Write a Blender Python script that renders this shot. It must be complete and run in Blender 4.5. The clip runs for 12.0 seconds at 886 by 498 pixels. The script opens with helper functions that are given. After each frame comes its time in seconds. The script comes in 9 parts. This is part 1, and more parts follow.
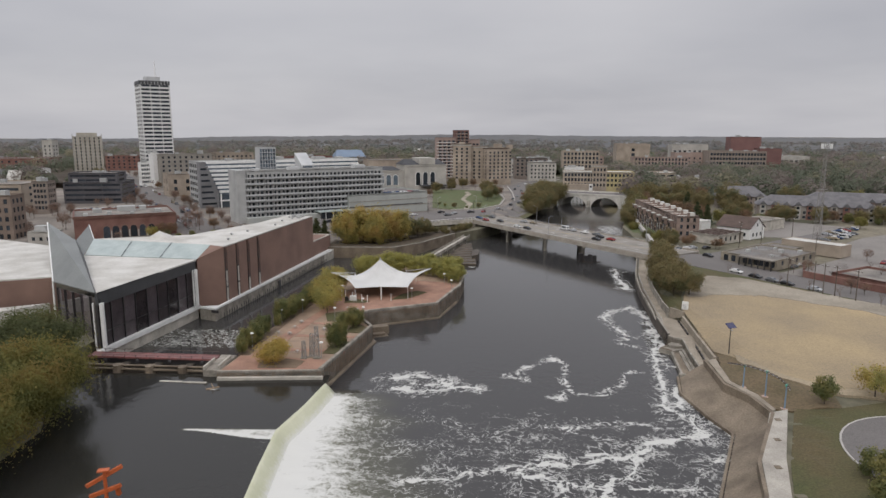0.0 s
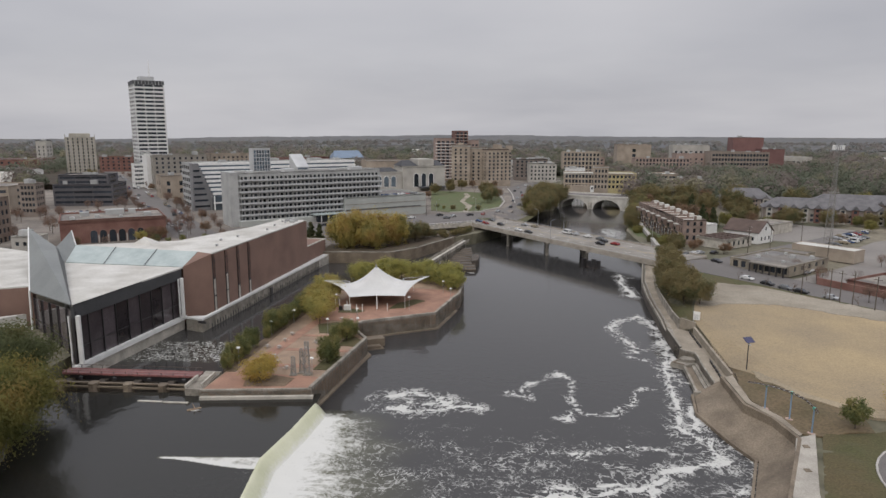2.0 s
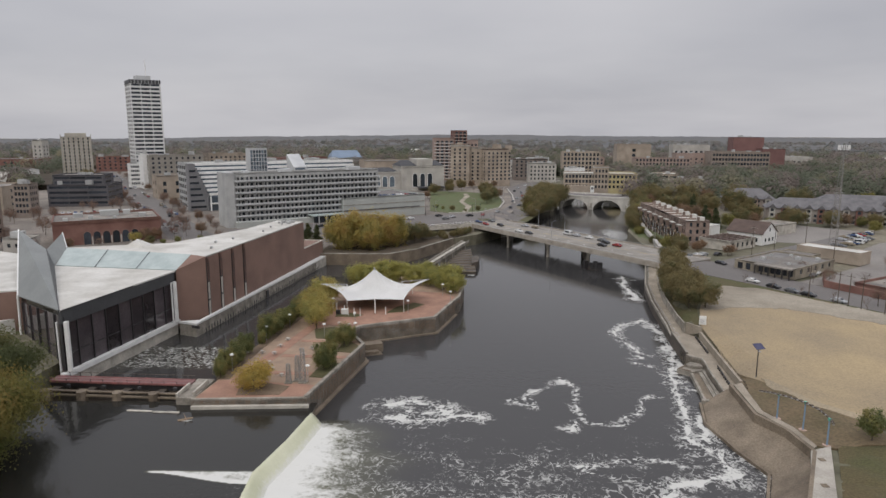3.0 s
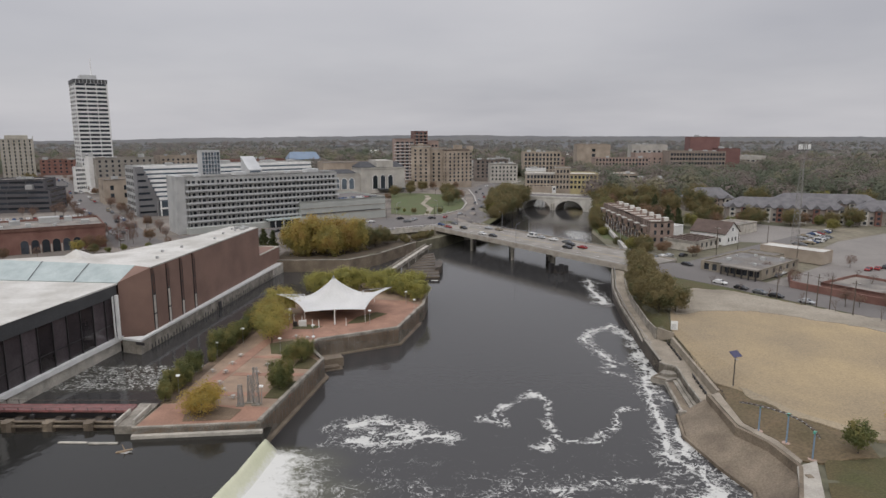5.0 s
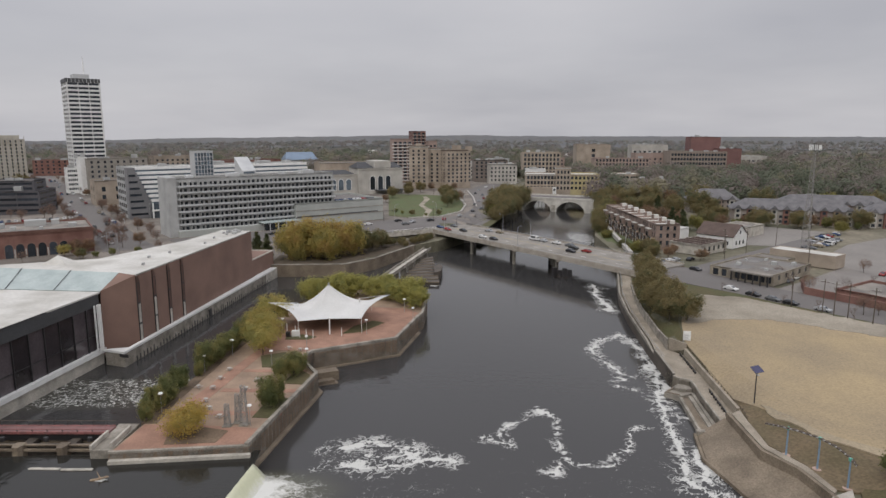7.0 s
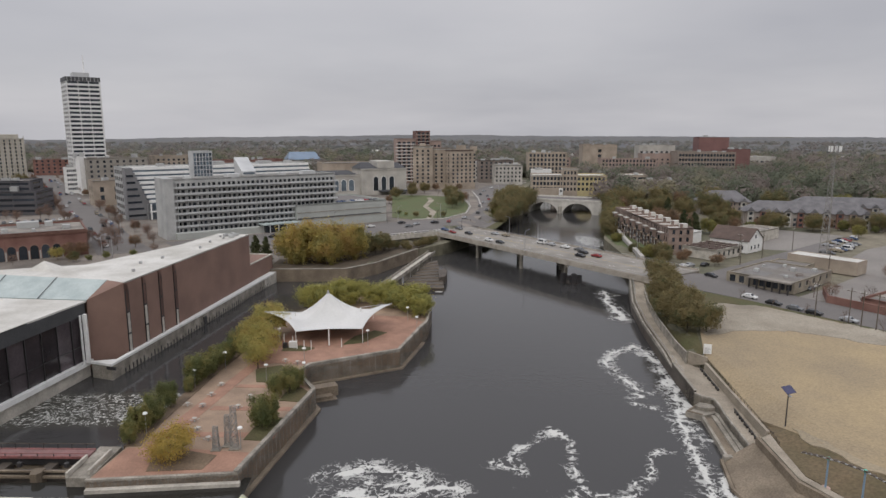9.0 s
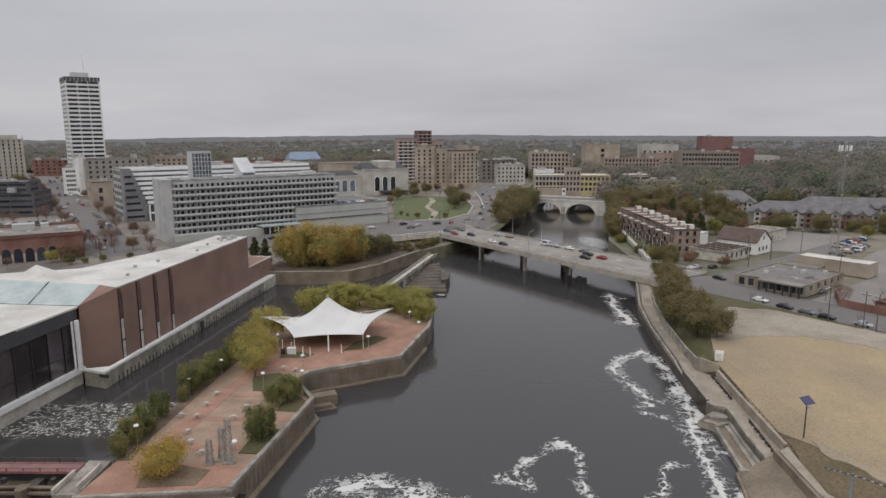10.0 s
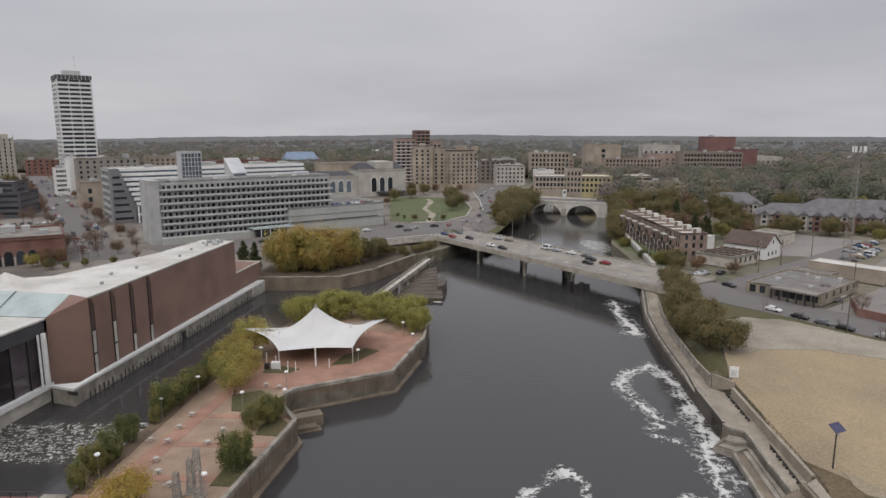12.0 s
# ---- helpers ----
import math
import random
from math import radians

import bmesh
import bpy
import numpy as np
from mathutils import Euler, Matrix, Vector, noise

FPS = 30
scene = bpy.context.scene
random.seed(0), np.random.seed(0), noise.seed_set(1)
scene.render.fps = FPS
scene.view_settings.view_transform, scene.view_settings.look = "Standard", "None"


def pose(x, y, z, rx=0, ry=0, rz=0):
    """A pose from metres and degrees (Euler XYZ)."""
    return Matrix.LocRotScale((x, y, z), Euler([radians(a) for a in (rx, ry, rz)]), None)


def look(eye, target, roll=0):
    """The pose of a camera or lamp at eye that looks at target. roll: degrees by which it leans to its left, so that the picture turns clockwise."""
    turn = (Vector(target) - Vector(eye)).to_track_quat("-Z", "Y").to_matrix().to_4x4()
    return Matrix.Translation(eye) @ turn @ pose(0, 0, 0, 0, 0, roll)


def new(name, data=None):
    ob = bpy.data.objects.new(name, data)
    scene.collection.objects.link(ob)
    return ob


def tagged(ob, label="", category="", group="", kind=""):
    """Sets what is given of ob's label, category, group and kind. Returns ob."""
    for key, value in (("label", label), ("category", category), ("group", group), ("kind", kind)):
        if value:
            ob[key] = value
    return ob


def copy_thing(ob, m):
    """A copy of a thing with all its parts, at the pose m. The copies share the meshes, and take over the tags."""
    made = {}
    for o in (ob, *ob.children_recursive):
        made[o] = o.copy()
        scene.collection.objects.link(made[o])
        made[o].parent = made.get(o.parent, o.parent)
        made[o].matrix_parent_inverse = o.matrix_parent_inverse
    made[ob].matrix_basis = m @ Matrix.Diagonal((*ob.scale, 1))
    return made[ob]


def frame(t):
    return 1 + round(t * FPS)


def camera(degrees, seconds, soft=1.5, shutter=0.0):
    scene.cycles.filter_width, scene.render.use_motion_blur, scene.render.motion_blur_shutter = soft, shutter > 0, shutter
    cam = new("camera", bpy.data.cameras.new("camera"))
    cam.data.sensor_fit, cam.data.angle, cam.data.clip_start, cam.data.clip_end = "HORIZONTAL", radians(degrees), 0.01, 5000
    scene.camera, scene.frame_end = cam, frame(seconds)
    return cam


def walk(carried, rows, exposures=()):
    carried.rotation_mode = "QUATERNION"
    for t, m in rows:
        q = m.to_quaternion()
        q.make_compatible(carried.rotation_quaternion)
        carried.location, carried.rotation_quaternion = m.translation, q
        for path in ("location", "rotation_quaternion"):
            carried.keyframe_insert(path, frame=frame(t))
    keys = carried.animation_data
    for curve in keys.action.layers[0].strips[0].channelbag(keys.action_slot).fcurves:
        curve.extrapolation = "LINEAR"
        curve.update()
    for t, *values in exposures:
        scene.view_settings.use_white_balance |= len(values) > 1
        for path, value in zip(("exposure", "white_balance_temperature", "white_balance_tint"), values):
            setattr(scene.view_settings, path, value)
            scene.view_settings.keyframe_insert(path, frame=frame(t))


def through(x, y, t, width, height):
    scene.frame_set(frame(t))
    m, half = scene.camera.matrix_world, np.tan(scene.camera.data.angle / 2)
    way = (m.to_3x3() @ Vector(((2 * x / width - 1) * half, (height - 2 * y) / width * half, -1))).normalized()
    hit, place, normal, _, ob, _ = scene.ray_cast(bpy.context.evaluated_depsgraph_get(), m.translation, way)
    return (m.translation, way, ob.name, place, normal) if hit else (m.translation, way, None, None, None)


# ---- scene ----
cam = camera(68.1, 12.0)
PATH = [
    (0, (0.463, 0.924, 57.085), (0.437, 2.892, 56.732), 0.2),
    (0.5, (0.544, 3.427, 57.122), (0.518, 5.396, 56.77), 0.2),
    (1, (0.552, 5.931, 57.179), (0.527, 7.9, 56.828), 0.2),
    (1.5, (0.487, 8.383, 57.251), (0.463, 10.352, 56.899), 0.2),
    (2, (0.293, 10.829, 57.318), (0.271, 12.798, 56.966), 0.2),
    (2.5, (0.06, 13.21, 57.352), (0.04, 15.179, 56.999), 0.2),
    (3, (-0.057, 15.485, 57.374), (-0.075, 17.453, 57.021), 0.2),
    (5, (-0.527, 24.368, 57.399), (-0.427, 26.334, 57.048), 0.0),
    (5.5, (-0.652, 26.584, 57.392), (-0.539, 28.55, 57.041), 0.0),
    (6, (-0.786, 28.809, 57.405), (-0.672, 30.774, 57.054), 0.1),
    (6.5, (-0.824, 31.054, 57.426), (-0.714, 33.02, 57.074), 0.1),
    (7, (-0.796, 33.336, 57.453), (-0.689, 35.302, 57.102), 0.0),
    (9, (-0.814, 42.714, 57.605), (-0.718, 44.68, 57.253), 0.1),
    (9.5, (-0.806, 45.137, 57.633), (-0.715, 47.103, 57.281), 0.0),
    (10, (-0.835, 47.572, 57.638), (-0.744, 49.539, 57.285), 0.0),
    (10.5, (-0.699, 50.089, 57.614), (-0.607, 52.056, 57.261), 0.1),
    (11, (-0.347, 52.708, 57.591), (-0.257, 54.674, 57.238), 0.0),
    (11.5, (0.123, 55.398, 57.558), (0.214, 57.364, 57.204), 0.1),
    (12, (0.605, 58.046, 57.525), (0.698, 60.012, 57.172), 0.1),
]
walk(cam, [(t, look(eye, at, lean)) for t, eye, at, lean in PATH])

# ---- world and light ----
world = bpy.data.worlds.new("overcast_sky")
scene.world = world
world.use_nodes = True
wn, wl = world.node_tree.nodes, world.node_tree.links
bg = wn["Background"]
sky = wn.new("ShaderNodeTexSky")
sky.sky_type, sky.sun_disc = "NISHITA", False
sky.sun_elevation, sky.sun_rotation = radians(38), radians(150)
sky.air_density, sky.dust_density = 1.0, 3.0
dim = wn.new("ShaderNodeMixRGB")
dim.blend_type, dim.inputs[0].default_value, dim.inputs[2].default_value = "MULTIPLY", 1.0, (0.1, 0.1, 0.1, 1)
wl.new(sky.outputs[0], dim.inputs[1])
# cloud deck: wide soft rolls, flattened towards the horizon
geo = wn.new("ShaderNodeTexCoord")
sep = wn.new("ShaderNodeSeparateXYZ")
wl.new(geo.outputs["Generated"], sep.inputs[0])
lift = wn.new("ShaderNodeMath")
lift.operation, lift.inputs[1].default_value = "MAXIMUM", 0.0
wl.new(sep.outputs[2], lift.inputs[0])
lift2 = wn.new("ShaderNodeMath")
lift2.operation, lift2.inputs[1].default_value = "ADD", 0.16
wl.new(lift.outputs[0], lift2.inputs[0])
deck = wn.new("ShaderNodeVectorMath")
deck.operation = "DIVIDE"
wl.new(geo.outputs["Generated"], deck.inputs[0])
comb = wn.new("ShaderNodeCombineXYZ")
for k in range(3):
    wl.new(lift2.outputs[0], comb.inputs[k])
wl.new(comb.outputs[0], deck.inputs[1])
stretch = wn.new("ShaderNodeMapping")
stretch.inputs["Scale"].default_value = (0.42, 0.42, 0.2)
stretch.inputs["Location"].default_value = (2.3, 0.7, 0.0)
wl.new(deck.outputs[0], stretch.inputs[0])
cloud = wn.new("ShaderNodeTexNoise")
cloud.inputs["Scale"].default_value, cloud.inputs["Detail"].default_value = 0.9, 5.0
cloud.inputs["Roughness"].default_value = 0.5
wl.new(stretch.outputs[0], cloud.inputs["Vector"])
ramp = wn.new("ShaderNodeValToRGB")
ramp.color_ramp.elements[0].position, ramp.color_ramp.elements[0].color = 0.30, (0.44, 0.44, 0.478, 1)
ramp.color_ramp.elements[1].position, ramp.color_ramp.elements[1].color = 0.70, (0.615, 0.605, 0.63, 1)
wl.new(cloud.outputs[0], ramp.inputs[0])
mixs = wn.new("ShaderNodeMixRGB")
mixs.inputs[0].default_value = 0.93
wl.new(dim.outputs[0], mixs.inputs[1])
wl.new(ramp.outputs[0], mixs.inputs[2])
# an overcast sky is brightest overhead
up = wn.new("ShaderNodeMapRange")
up.interpolation_type = "SMOOTHSTEP"
up.inputs["From Min"].default_value, up.inputs["From Max"].default_value = 0.22, 0.85
up.inputs["To Min"].default_value, up.inputs["To Max"].default_value = 1.0, 2.3
wl.new(lift.outputs[0], up.inputs[0])
zen = wn.new("ShaderNodeVectorMath")
zen.operation = "SCALE"
wl.new(mixs.outputs[0], zen.inputs[0])
wl.new(up.outputs[0], zen.inputs["Scale"])
wl.new(zen.outputs[0], bg.inputs[0])
bg.inputs[1].default_value = 1.0
sun_data = bpy.data.lights.new("sun", "SUN")
sun_data.energy, sun_data.angle, sun_data.color = 0.9, radians(30), (1.0, 0.95, 0.88)
sun = new("sun", sun_data)
sun.matrix_world = look((0, 0, 300), (60, 110, 160))
scene.view_settings.exposure = 0.0

# ---- materials ----
MATS = {}


def mat(name, base, rough=0.8, var=0.25, scale=0.6, fine=6.0, bump=0.2, metal=0.0, tint=None, rand=0.0, spec=0.5):
    """A surface with stains at one scale and grain at a finer one. tint: the colour that the stains lean to."""
    if name in MATS:
        return MATS[name]
    m = bpy.data.materials.new(name)
    m.use_nodes = True
    n, l = m.node_tree.nodes, m.node_tree.links
    b = n["Principled BSDF"]
    b.inputs["Roughness"].default_value, b.inputs["Metallic"].default_value = rough, metal
    b.inputs["Specular IOR Level"].default_value = spec
    tc = n.new("ShaderNodeNewGeometry")
    big, small = n.new("ShaderNodeTexNoise"), n.new("ShaderNodeTexNoise")
    for node, s, d in ((big, scale, 6.0), (small, fine, 4.0)):
        node.inputs["Scale"].default_value, node.inputs["Detail"].default_value = s, d
        l.new(tc.outputs["Position"], node.inputs["Vector"])
    tint = tint or tuple(c * (1 - var) for c in base)
    lo = tuple(c * (1 + var * 0.6) for c in base)
    cr = n.new("ShaderNodeValToRGB")
    cr.color_ramp.elements[0].position, cr.color_ramp.elements[0].color = 0.34, (*lo, 1)
    cr.color_ramp.elements[1].position, cr.color_ramp.elements[1].color = 0.68, (*tint, 1)
    l.new(big.outputs[0], cr.inputs[0])
    gr = n.new("ShaderNodeMapRange")
    gr.inputs["To Min"].default_value, gr.inputs["To Max"].default_value = 1 - var * 0.8, 1 + var * 0.8
    gr.inputs["From Min"].default_value, gr.inputs["From Max"].default_value = 0.3, 0.7
    l.new(small.outputs[0], gr.inputs[0])
    mul = n.new("ShaderNodeVectorMath")
    mul.operation = "SCALE"
    l.new(cr.outputs[0], mul.inputs[0])
    l.new(gr.outputs[0], mul.inputs["Scale"])
    out = mul.outputs[0]
    if rand:
        oi = n.new("ShaderNodeObjectInfo")
        rr = n.new("ShaderNodeMapRange")
        rr.inputs["To Min"].default_value, rr.inputs["To Max"].default_value = 1 - rand, 1 + rand
        l.new(oi.outputs["Random"], rr.inputs[0])
        mul2 = n.new("ShaderNodeVectorMath")
        mul2.operation = "SCALE"
        l.new(out, mul2.inputs[0])
        l.new(rr.outputs[0], mul2.inputs["Scale"])
        out = mul2.outputs[0]
    l.new(out, b.inputs["Base Color"])
    if bump:
        bp = n.new("ShaderNodeBump")
        bp.inputs["Strength"].default_value, bp.inputs["Distance"].default_value = bump, 0.08
        l.new(small.outputs[0], bp.inputs["Height"])
        l.new(bp.outputs[0], b.inputs["Normal"])
    MATS[name] = m
    return m


def leaf_mat(name, a, b_, c, patch=0.35, spread=0.30, gain=1.6, tone=False, through=0.58):
    """Foliage: a colour for each clump of leaves, out of three, and a little light through."""
    m = bpy.data.materials.new(name)
    m.use_nodes = True
    n, l = m.node_tree.nodes, m.node_tree.links
    b = n["Principled BSDF"]
    b.inputs["Roughness"].default_value = 0.7
    b.inputs["Specular IOR Level"].default_value = 0.2
    g = n.new("ShaderNodeNewGeometry")
    oi = n.new("ShaderNodeObjectInfo")
    no = n.new("ShaderNodeTexNoise")
    no.inputs["Scale"].default_value = patch
    l.new(g.outputs["Position"], no.inputs["Vector"])
    ad = n.new("ShaderNodeMath")
    ad.operation = "MULTIPLY_ADD"
    l.new(g.outputs["Random Per Island"], ad.inputs[0])
    ad.inputs[1].default_value = spread
    gn = n.new("ShaderNodeMath")
    gn.operation = "MULTIPLY_ADD"
    l.new(no.outputs[0], gn.inputs[0])
    if tone:
        at = n.new("ShaderNodeAttribute")
        at.attribute_name = "tone"
        l.new(at.outputs["Fac"], gn.inputs[0])
    gn.inputs[1].default_value, gn.inputs[2].default_value = gain, 0.55 - 0.5 * gain
    l.new(gn.outputs[0], ad.inputs[2])
    ad2 = n.new("ShaderNodeMath")
    ad2.operation = "MULTIPLY_ADD"
    l.new(oi.outputs["Random"], ad2.inputs[0])
    ad2.inputs[1].default_value = 0.25
    l.new(ad.outputs[0], ad2.inputs[2])
    cr = n.new("ShaderNodeValToRGB")
    e = cr.color_ramp.elements
    e[0].position, e[0].color = 0.45, (*a, 1)
    e[1].position, e[1].color = 1.15, (*c, 1)
    mid = e.new(0.8)
    mid.color = (*b_, 1)
    l.new(ad2.outputs[0], cr.inputs[0])
    l.new(cr.outputs[0], b.inputs["Base Color"])
    tr = n.new("ShaderNodeBsdfTranslucent")
    l.new(cr.outputs[0], tr.inputs[0])
    mx = n.new("ShaderNodeMixShader")
    mx.inputs[0].default_value = through
    l.new(b.outputs[0], mx.inputs[1])
    l.new(tr.outputs[0], mx.inputs[2])
    l.new(mx.outputs[0], n["Material Output"].inputs[0])
    MATS[name] = m
    return m


def glass_mat(name, base, rough=0.12, rand=0.5):
    m = mat(name, base, rough, 0.25, 0.25, 2.0, 0.0, rand=rand)
    return m


CONCRETE = mat("weathered_concrete", (0.30, 0.275, 0.235), 0.9, 0.32, 0.35, 3.5, 0.35, tint=(0.16, 0.145, 0.12))
CONC_PALE = mat("pale_concrete", (0.47, 0.44, 0.385), 0.85, 0.22, 0.4, 4.0, 0.25, tint=(0.33, 0.31, 0.27))
CONC_DAMP = mat("damp_concrete", (0.188, 0.152, 0.110), 0.8, 0.3, 0.22, 3.0, 0.35, tint=(0.125, 0.098, 0.070))
WHITE_ROOF = mat("white_roof_membrane", (0.56, 0.55, 0.515), 0.7, 0.10, 0.12, 1.2, 0.1, tint=(0.42, 0.405, 0.365))
WHITE = mat("white_paint", (0.74, 0.74, 0.72), 0.5, 0.08, 0.5, 5.0, 0.05)
COPPER = mat("pale_green_copper", (0.39, 0.445, 0.432), 0.55, 0.10, 0.25, 2.5, 0.1, tint=(0.31, 0.365, 0.36))
SLATE_METAL = mat("grey_green_metal", (0.158, 0.168, 0.165), 0.6, 0.12, 0.12, 2.0, 0.1, tint=(0.205, 0.218, 0.212))
BRICK = mat("brown_brick", (0.225, 0.142, 0.112), 0.9, 0.14, 0.12, 9.0, 0.3, tint=(0.185, 0.116, 0.092))
RED_BRICK = mat("red_brick", (0.195, 0.105, 0.085), 0.9, 0.22, 0.2, 6.0, 0.3, tint=(0.145, 0.07, 0.056))
TAN_BRICK = mat("tan_brick", (0.36, 0.305, 0.245), 0.9, 0.18, 0.12, 4.0, 0.2, tint=(0.27, 0.225, 0.18))
YELLOW_BRICK = mat("yellow_brick", (0.43, 0.37, 0.20), 0.9, 0.15, 0.15, 4.0, 0.2, tint=(0.36, 0.30, 0.165))
LIMESTONE = mat("grey_limestone", (0.44, 0.42, 0.38), 0.85, 0.14, 0.12, 3.0, 0.15, tint=(0.34, 0.325, 0.295))
GREY_PANEL = mat("grey_concrete_panel", (0.40, 0.405, 0.395), 0.8, 0.12, 0.15, 3.0, 0.15, tint=(0.31, 0.315, 0.31))
STEEL_PANEL = mat("silver_grey_cladding", (0.50, 0.51, 0.51), 0.45, 0.08, 0.1, 3.0, 0.05, tint=(0.42, 0.43, 0.435))
DARK_METAL = mat("dark_bronze_metal", (0.035, 0.033, 0.034), 0.45, 0.2, 0.5, 5.0, 0.05)
FASCIA = mat("charcoal_fascia", (0.060, 0.062, 0.066), 0.55, 0.2, 0.3, 3.0, 0.1)
GLASS = glass_mat("dark_window_glass", (0.035, 0.042, 0.052))
GLASS_HALL = glass_mat("smoked_hall_glass", (0.062, 0.052, 0.056), 0.08, 0.6)
GLASS_PALE = glass_mat("pale_blue_glass", (0.10, 0.125, 0.15), 0.1, 0.4)
TAR = mat("tar_roof", (0.13, 0.125, 0.12), 0.95, 0.3, 0.15, 3.0, 0.3, tint=(0.22, 0.21, 0.20))
GRAVEL_ROOF = mat("gravel_roof", (0.25, 0.228, 0.20), 0.95, 0.3, 0.10, 3.0, 0.3, tint=(0.13, 0.12, 0.11))
SHINGLE = mat("grey_shingle", (0.155, 0.150, 0.155), 0.9, 0.18, 0.3, 5.0, 0.3, tint=(0.115, 0.112, 0.116))
BROWN_ROOF = mat("brown_shingle", (0.105, 0.075, 0.063), 0.9, 0.2, 0.3, 5.0, 0.3)
ASPHALT = mat("worn_asphalt", (0.118, 0.110, 0.104), 0.9, 0.25, 0.10, 5.0, 0.2, tint=(0.158, 0.146, 0.138))
PAVING = mat("city_paving", (0.20, 0.175, 0.15), 0.9, 0.3, 0.05, 3.0, 0.2, tint=(0.10, 0.088, 0.075))
KERB = mat("kerb_concrete", (0.42, 0.40, 0.37), 0.9, 0.15, 0.5, 4.0, 0.2)
BRICK_PAVE = mat("terracotta_paving", (0.315, 0.182, 0.128), 0.9, 0.18, 0.25, 4.0, 0.2, tint=(0.245, 0.140, 0.10))
SLAB_PAVE = mat("buff_paving", (0.30, 0.215, 0.152), 0.9, 0.18, 0.25, 4.0, 0.2, tint=(0.23, 0.165, 0.118))
SAND = mat("packed_sand", (0.335, 0.258, 0.148), 0.95, 0.22, 0.035, 2.5, 0.25, tint=(0.235, 0.19, 0.13))
GRAVEL = mat("pale_gravel", (0.30, 0.268, 0.215), 0.95, 0.25, 0.07, 2.5, 0.35, tint=(0.205, 0.178, 0.138))
LAWN = mat("late_lawn", (0.056, 0.060, 0.022), 0.95, 0.35, 0.10, 3.0, 0.4, tint=(0.098, 0.076, 0.036))
BRIGHT_LAWN = mat("green_lawn", (0.072, 0.098, 0.036), 0.95, 0.3, 0.1, 2.0, 0.4, tint=(0.10, 0.10, 0.045))
WALK_CONC = mat("worn_walk_concrete", (0.30, 0.262, 0.208), 0.9, 0.25, 0.2, 4.0, 0.2, tint=(0.21, 0.18, 0.14))
SCRUB = mat("dry_scrub", (0.135, 0.098, 0.058), 0.95, 0.3, 0.12, 2.0, 0.5, tint=(0.085, 0.072, 0.036))
EARTH = mat("brown_earth", (0.15, 0.108, 0.072), 0.95, 0.3, 0.3, 3.0, 0.5)
GROUND = mat("mottled_ground", (0.17, 0.15, 0.11), 0.95, 0.3, 0.02, 0.4, 0.3, tint=(0.075, 0.078, 0.045))
BARK = mat("grey_bark", (0.10, 0.08, 0.062), 0.95, 0.3, 1.5, 9.0, 0.5)
WORN_STEEL = mat("weathered_steel", (0.16, 0.15, 0.14), 0.55, 0.3, 1.0, 6.0, 0.1, tint=(0.30, 0.29, 0.27))
RUST_RED = mat("red_painted_steel", (0.27, 0.105, 0.098), 0.6, 0.22, 0.8, 6.0, 0.1, tint=(0.18, 0.085, 0.078))
ORANGE = mat("orange_painted_steel", (0.46, 0.105, 0.03), 0.5, 0.15, 0.8, 5.0, 0.05)
GALV = mat("galvanised_steel", (0.42, 0.42, 0.42), 0.45, 0.15, 1.0, 6.0, 0.05, metal=0.6)
BLUE_STEEL = mat("blue_painted_steel", (0.19, 0.28, 0.38), 0.5, 0.12, 0.8, 5.0, 0.05)
TURQ = mat("turquoise_paint", (0.10, 0.42, 0.33), 0.5, 0.1, 0.8, 5.0, 0.05)
FABRIC = mat("white_tent_fabric", (0.57, 0.57, 0.555), 0.65, 0.05, 0.2, 2.0, 0.03)
TYRE = mat("black_rubber", (0.02, 0.02, 0.02), 0.85, 0.1, 2.0, 8.0, 0.05)
SOLAR = mat("dark_blue_panel", (0.035, 0.035, 0.09), 0.2, 0.15, 1.0, 6.0, 0.0)
WOOD_PALE = mat("weathered_timber", (0.30, 0.22, 0.145), 0.85, 0.2, 0.8, 6.0, 0.2)
WATER_LIGHT = mat("lamp_globe_white", (0.78, 0.78, 0.76), 0.35, 0.04, 1.0, 4.0, 0.0)
LEAF_YELLOW = leaf_mat("yellowing_leaves", (0.32, 0.31, 0.115), (0.47, 0.40, 0.135), (0.44, 0.335, 0.12), 0.22, 0.22, 2.0)
LEAF_GOLD = leaf_mat("golden_leaves", (0.36, 0.30, 0.10), (0.52, 0.39, 0.11), (0.48, 0.34, 0.10), 0.30, 0.22, 2.0)
LEAF_DULL = leaf_mat("dull_yellow_leaves", (0.34, 0.315, 0.125), (0.50, 0.405, 0.135), (0.44, 0.315, 0.12), 0.16, 0.25, 1.8)
LEAF_OLIVE = leaf_mat("olive_leaves", (0.215, 0.185, 0.095), (0.265, 0.215, 0.105), (0.17, 0.172, 0.088), 0.2, 0.22, 1.8)
LEAF_GREEN = leaf_mat("green_leaves", (0.14, 0.165, 0.072), (0.215, 0.225, 0.092), (0.30, 0.27, 0.105), 0.35, 0.30)
LEAF_DARK = leaf_mat("dark_conifer_needles", (0.062, 0.080, 0.042), (0.09, 0.11, 0.055), (0.12, 0.125, 0.06))
LEAF_LIME = leaf_mat("lime_willow_leaves", (0.245, 0.23, 0.085), (0.31, 0.275, 0.095), (0.20, 0.20, 0.08))
LEAF_WILLOW = leaf_mat("yellow_green_willow_leaves", (0.15, 0.16, 0.058), (0.235, 0.215, 0.07), (0.27, 0.205, 0.07), 0.16, 0.14, 2.0)
LEAF_BROAD = leaf_mat("soft_green_leaves", (0.11, 0.125, 0.058), (0.15, 0.158, 0.07), (0.18, 0.165, 0.072), 0.16, 0.14, 2.0)
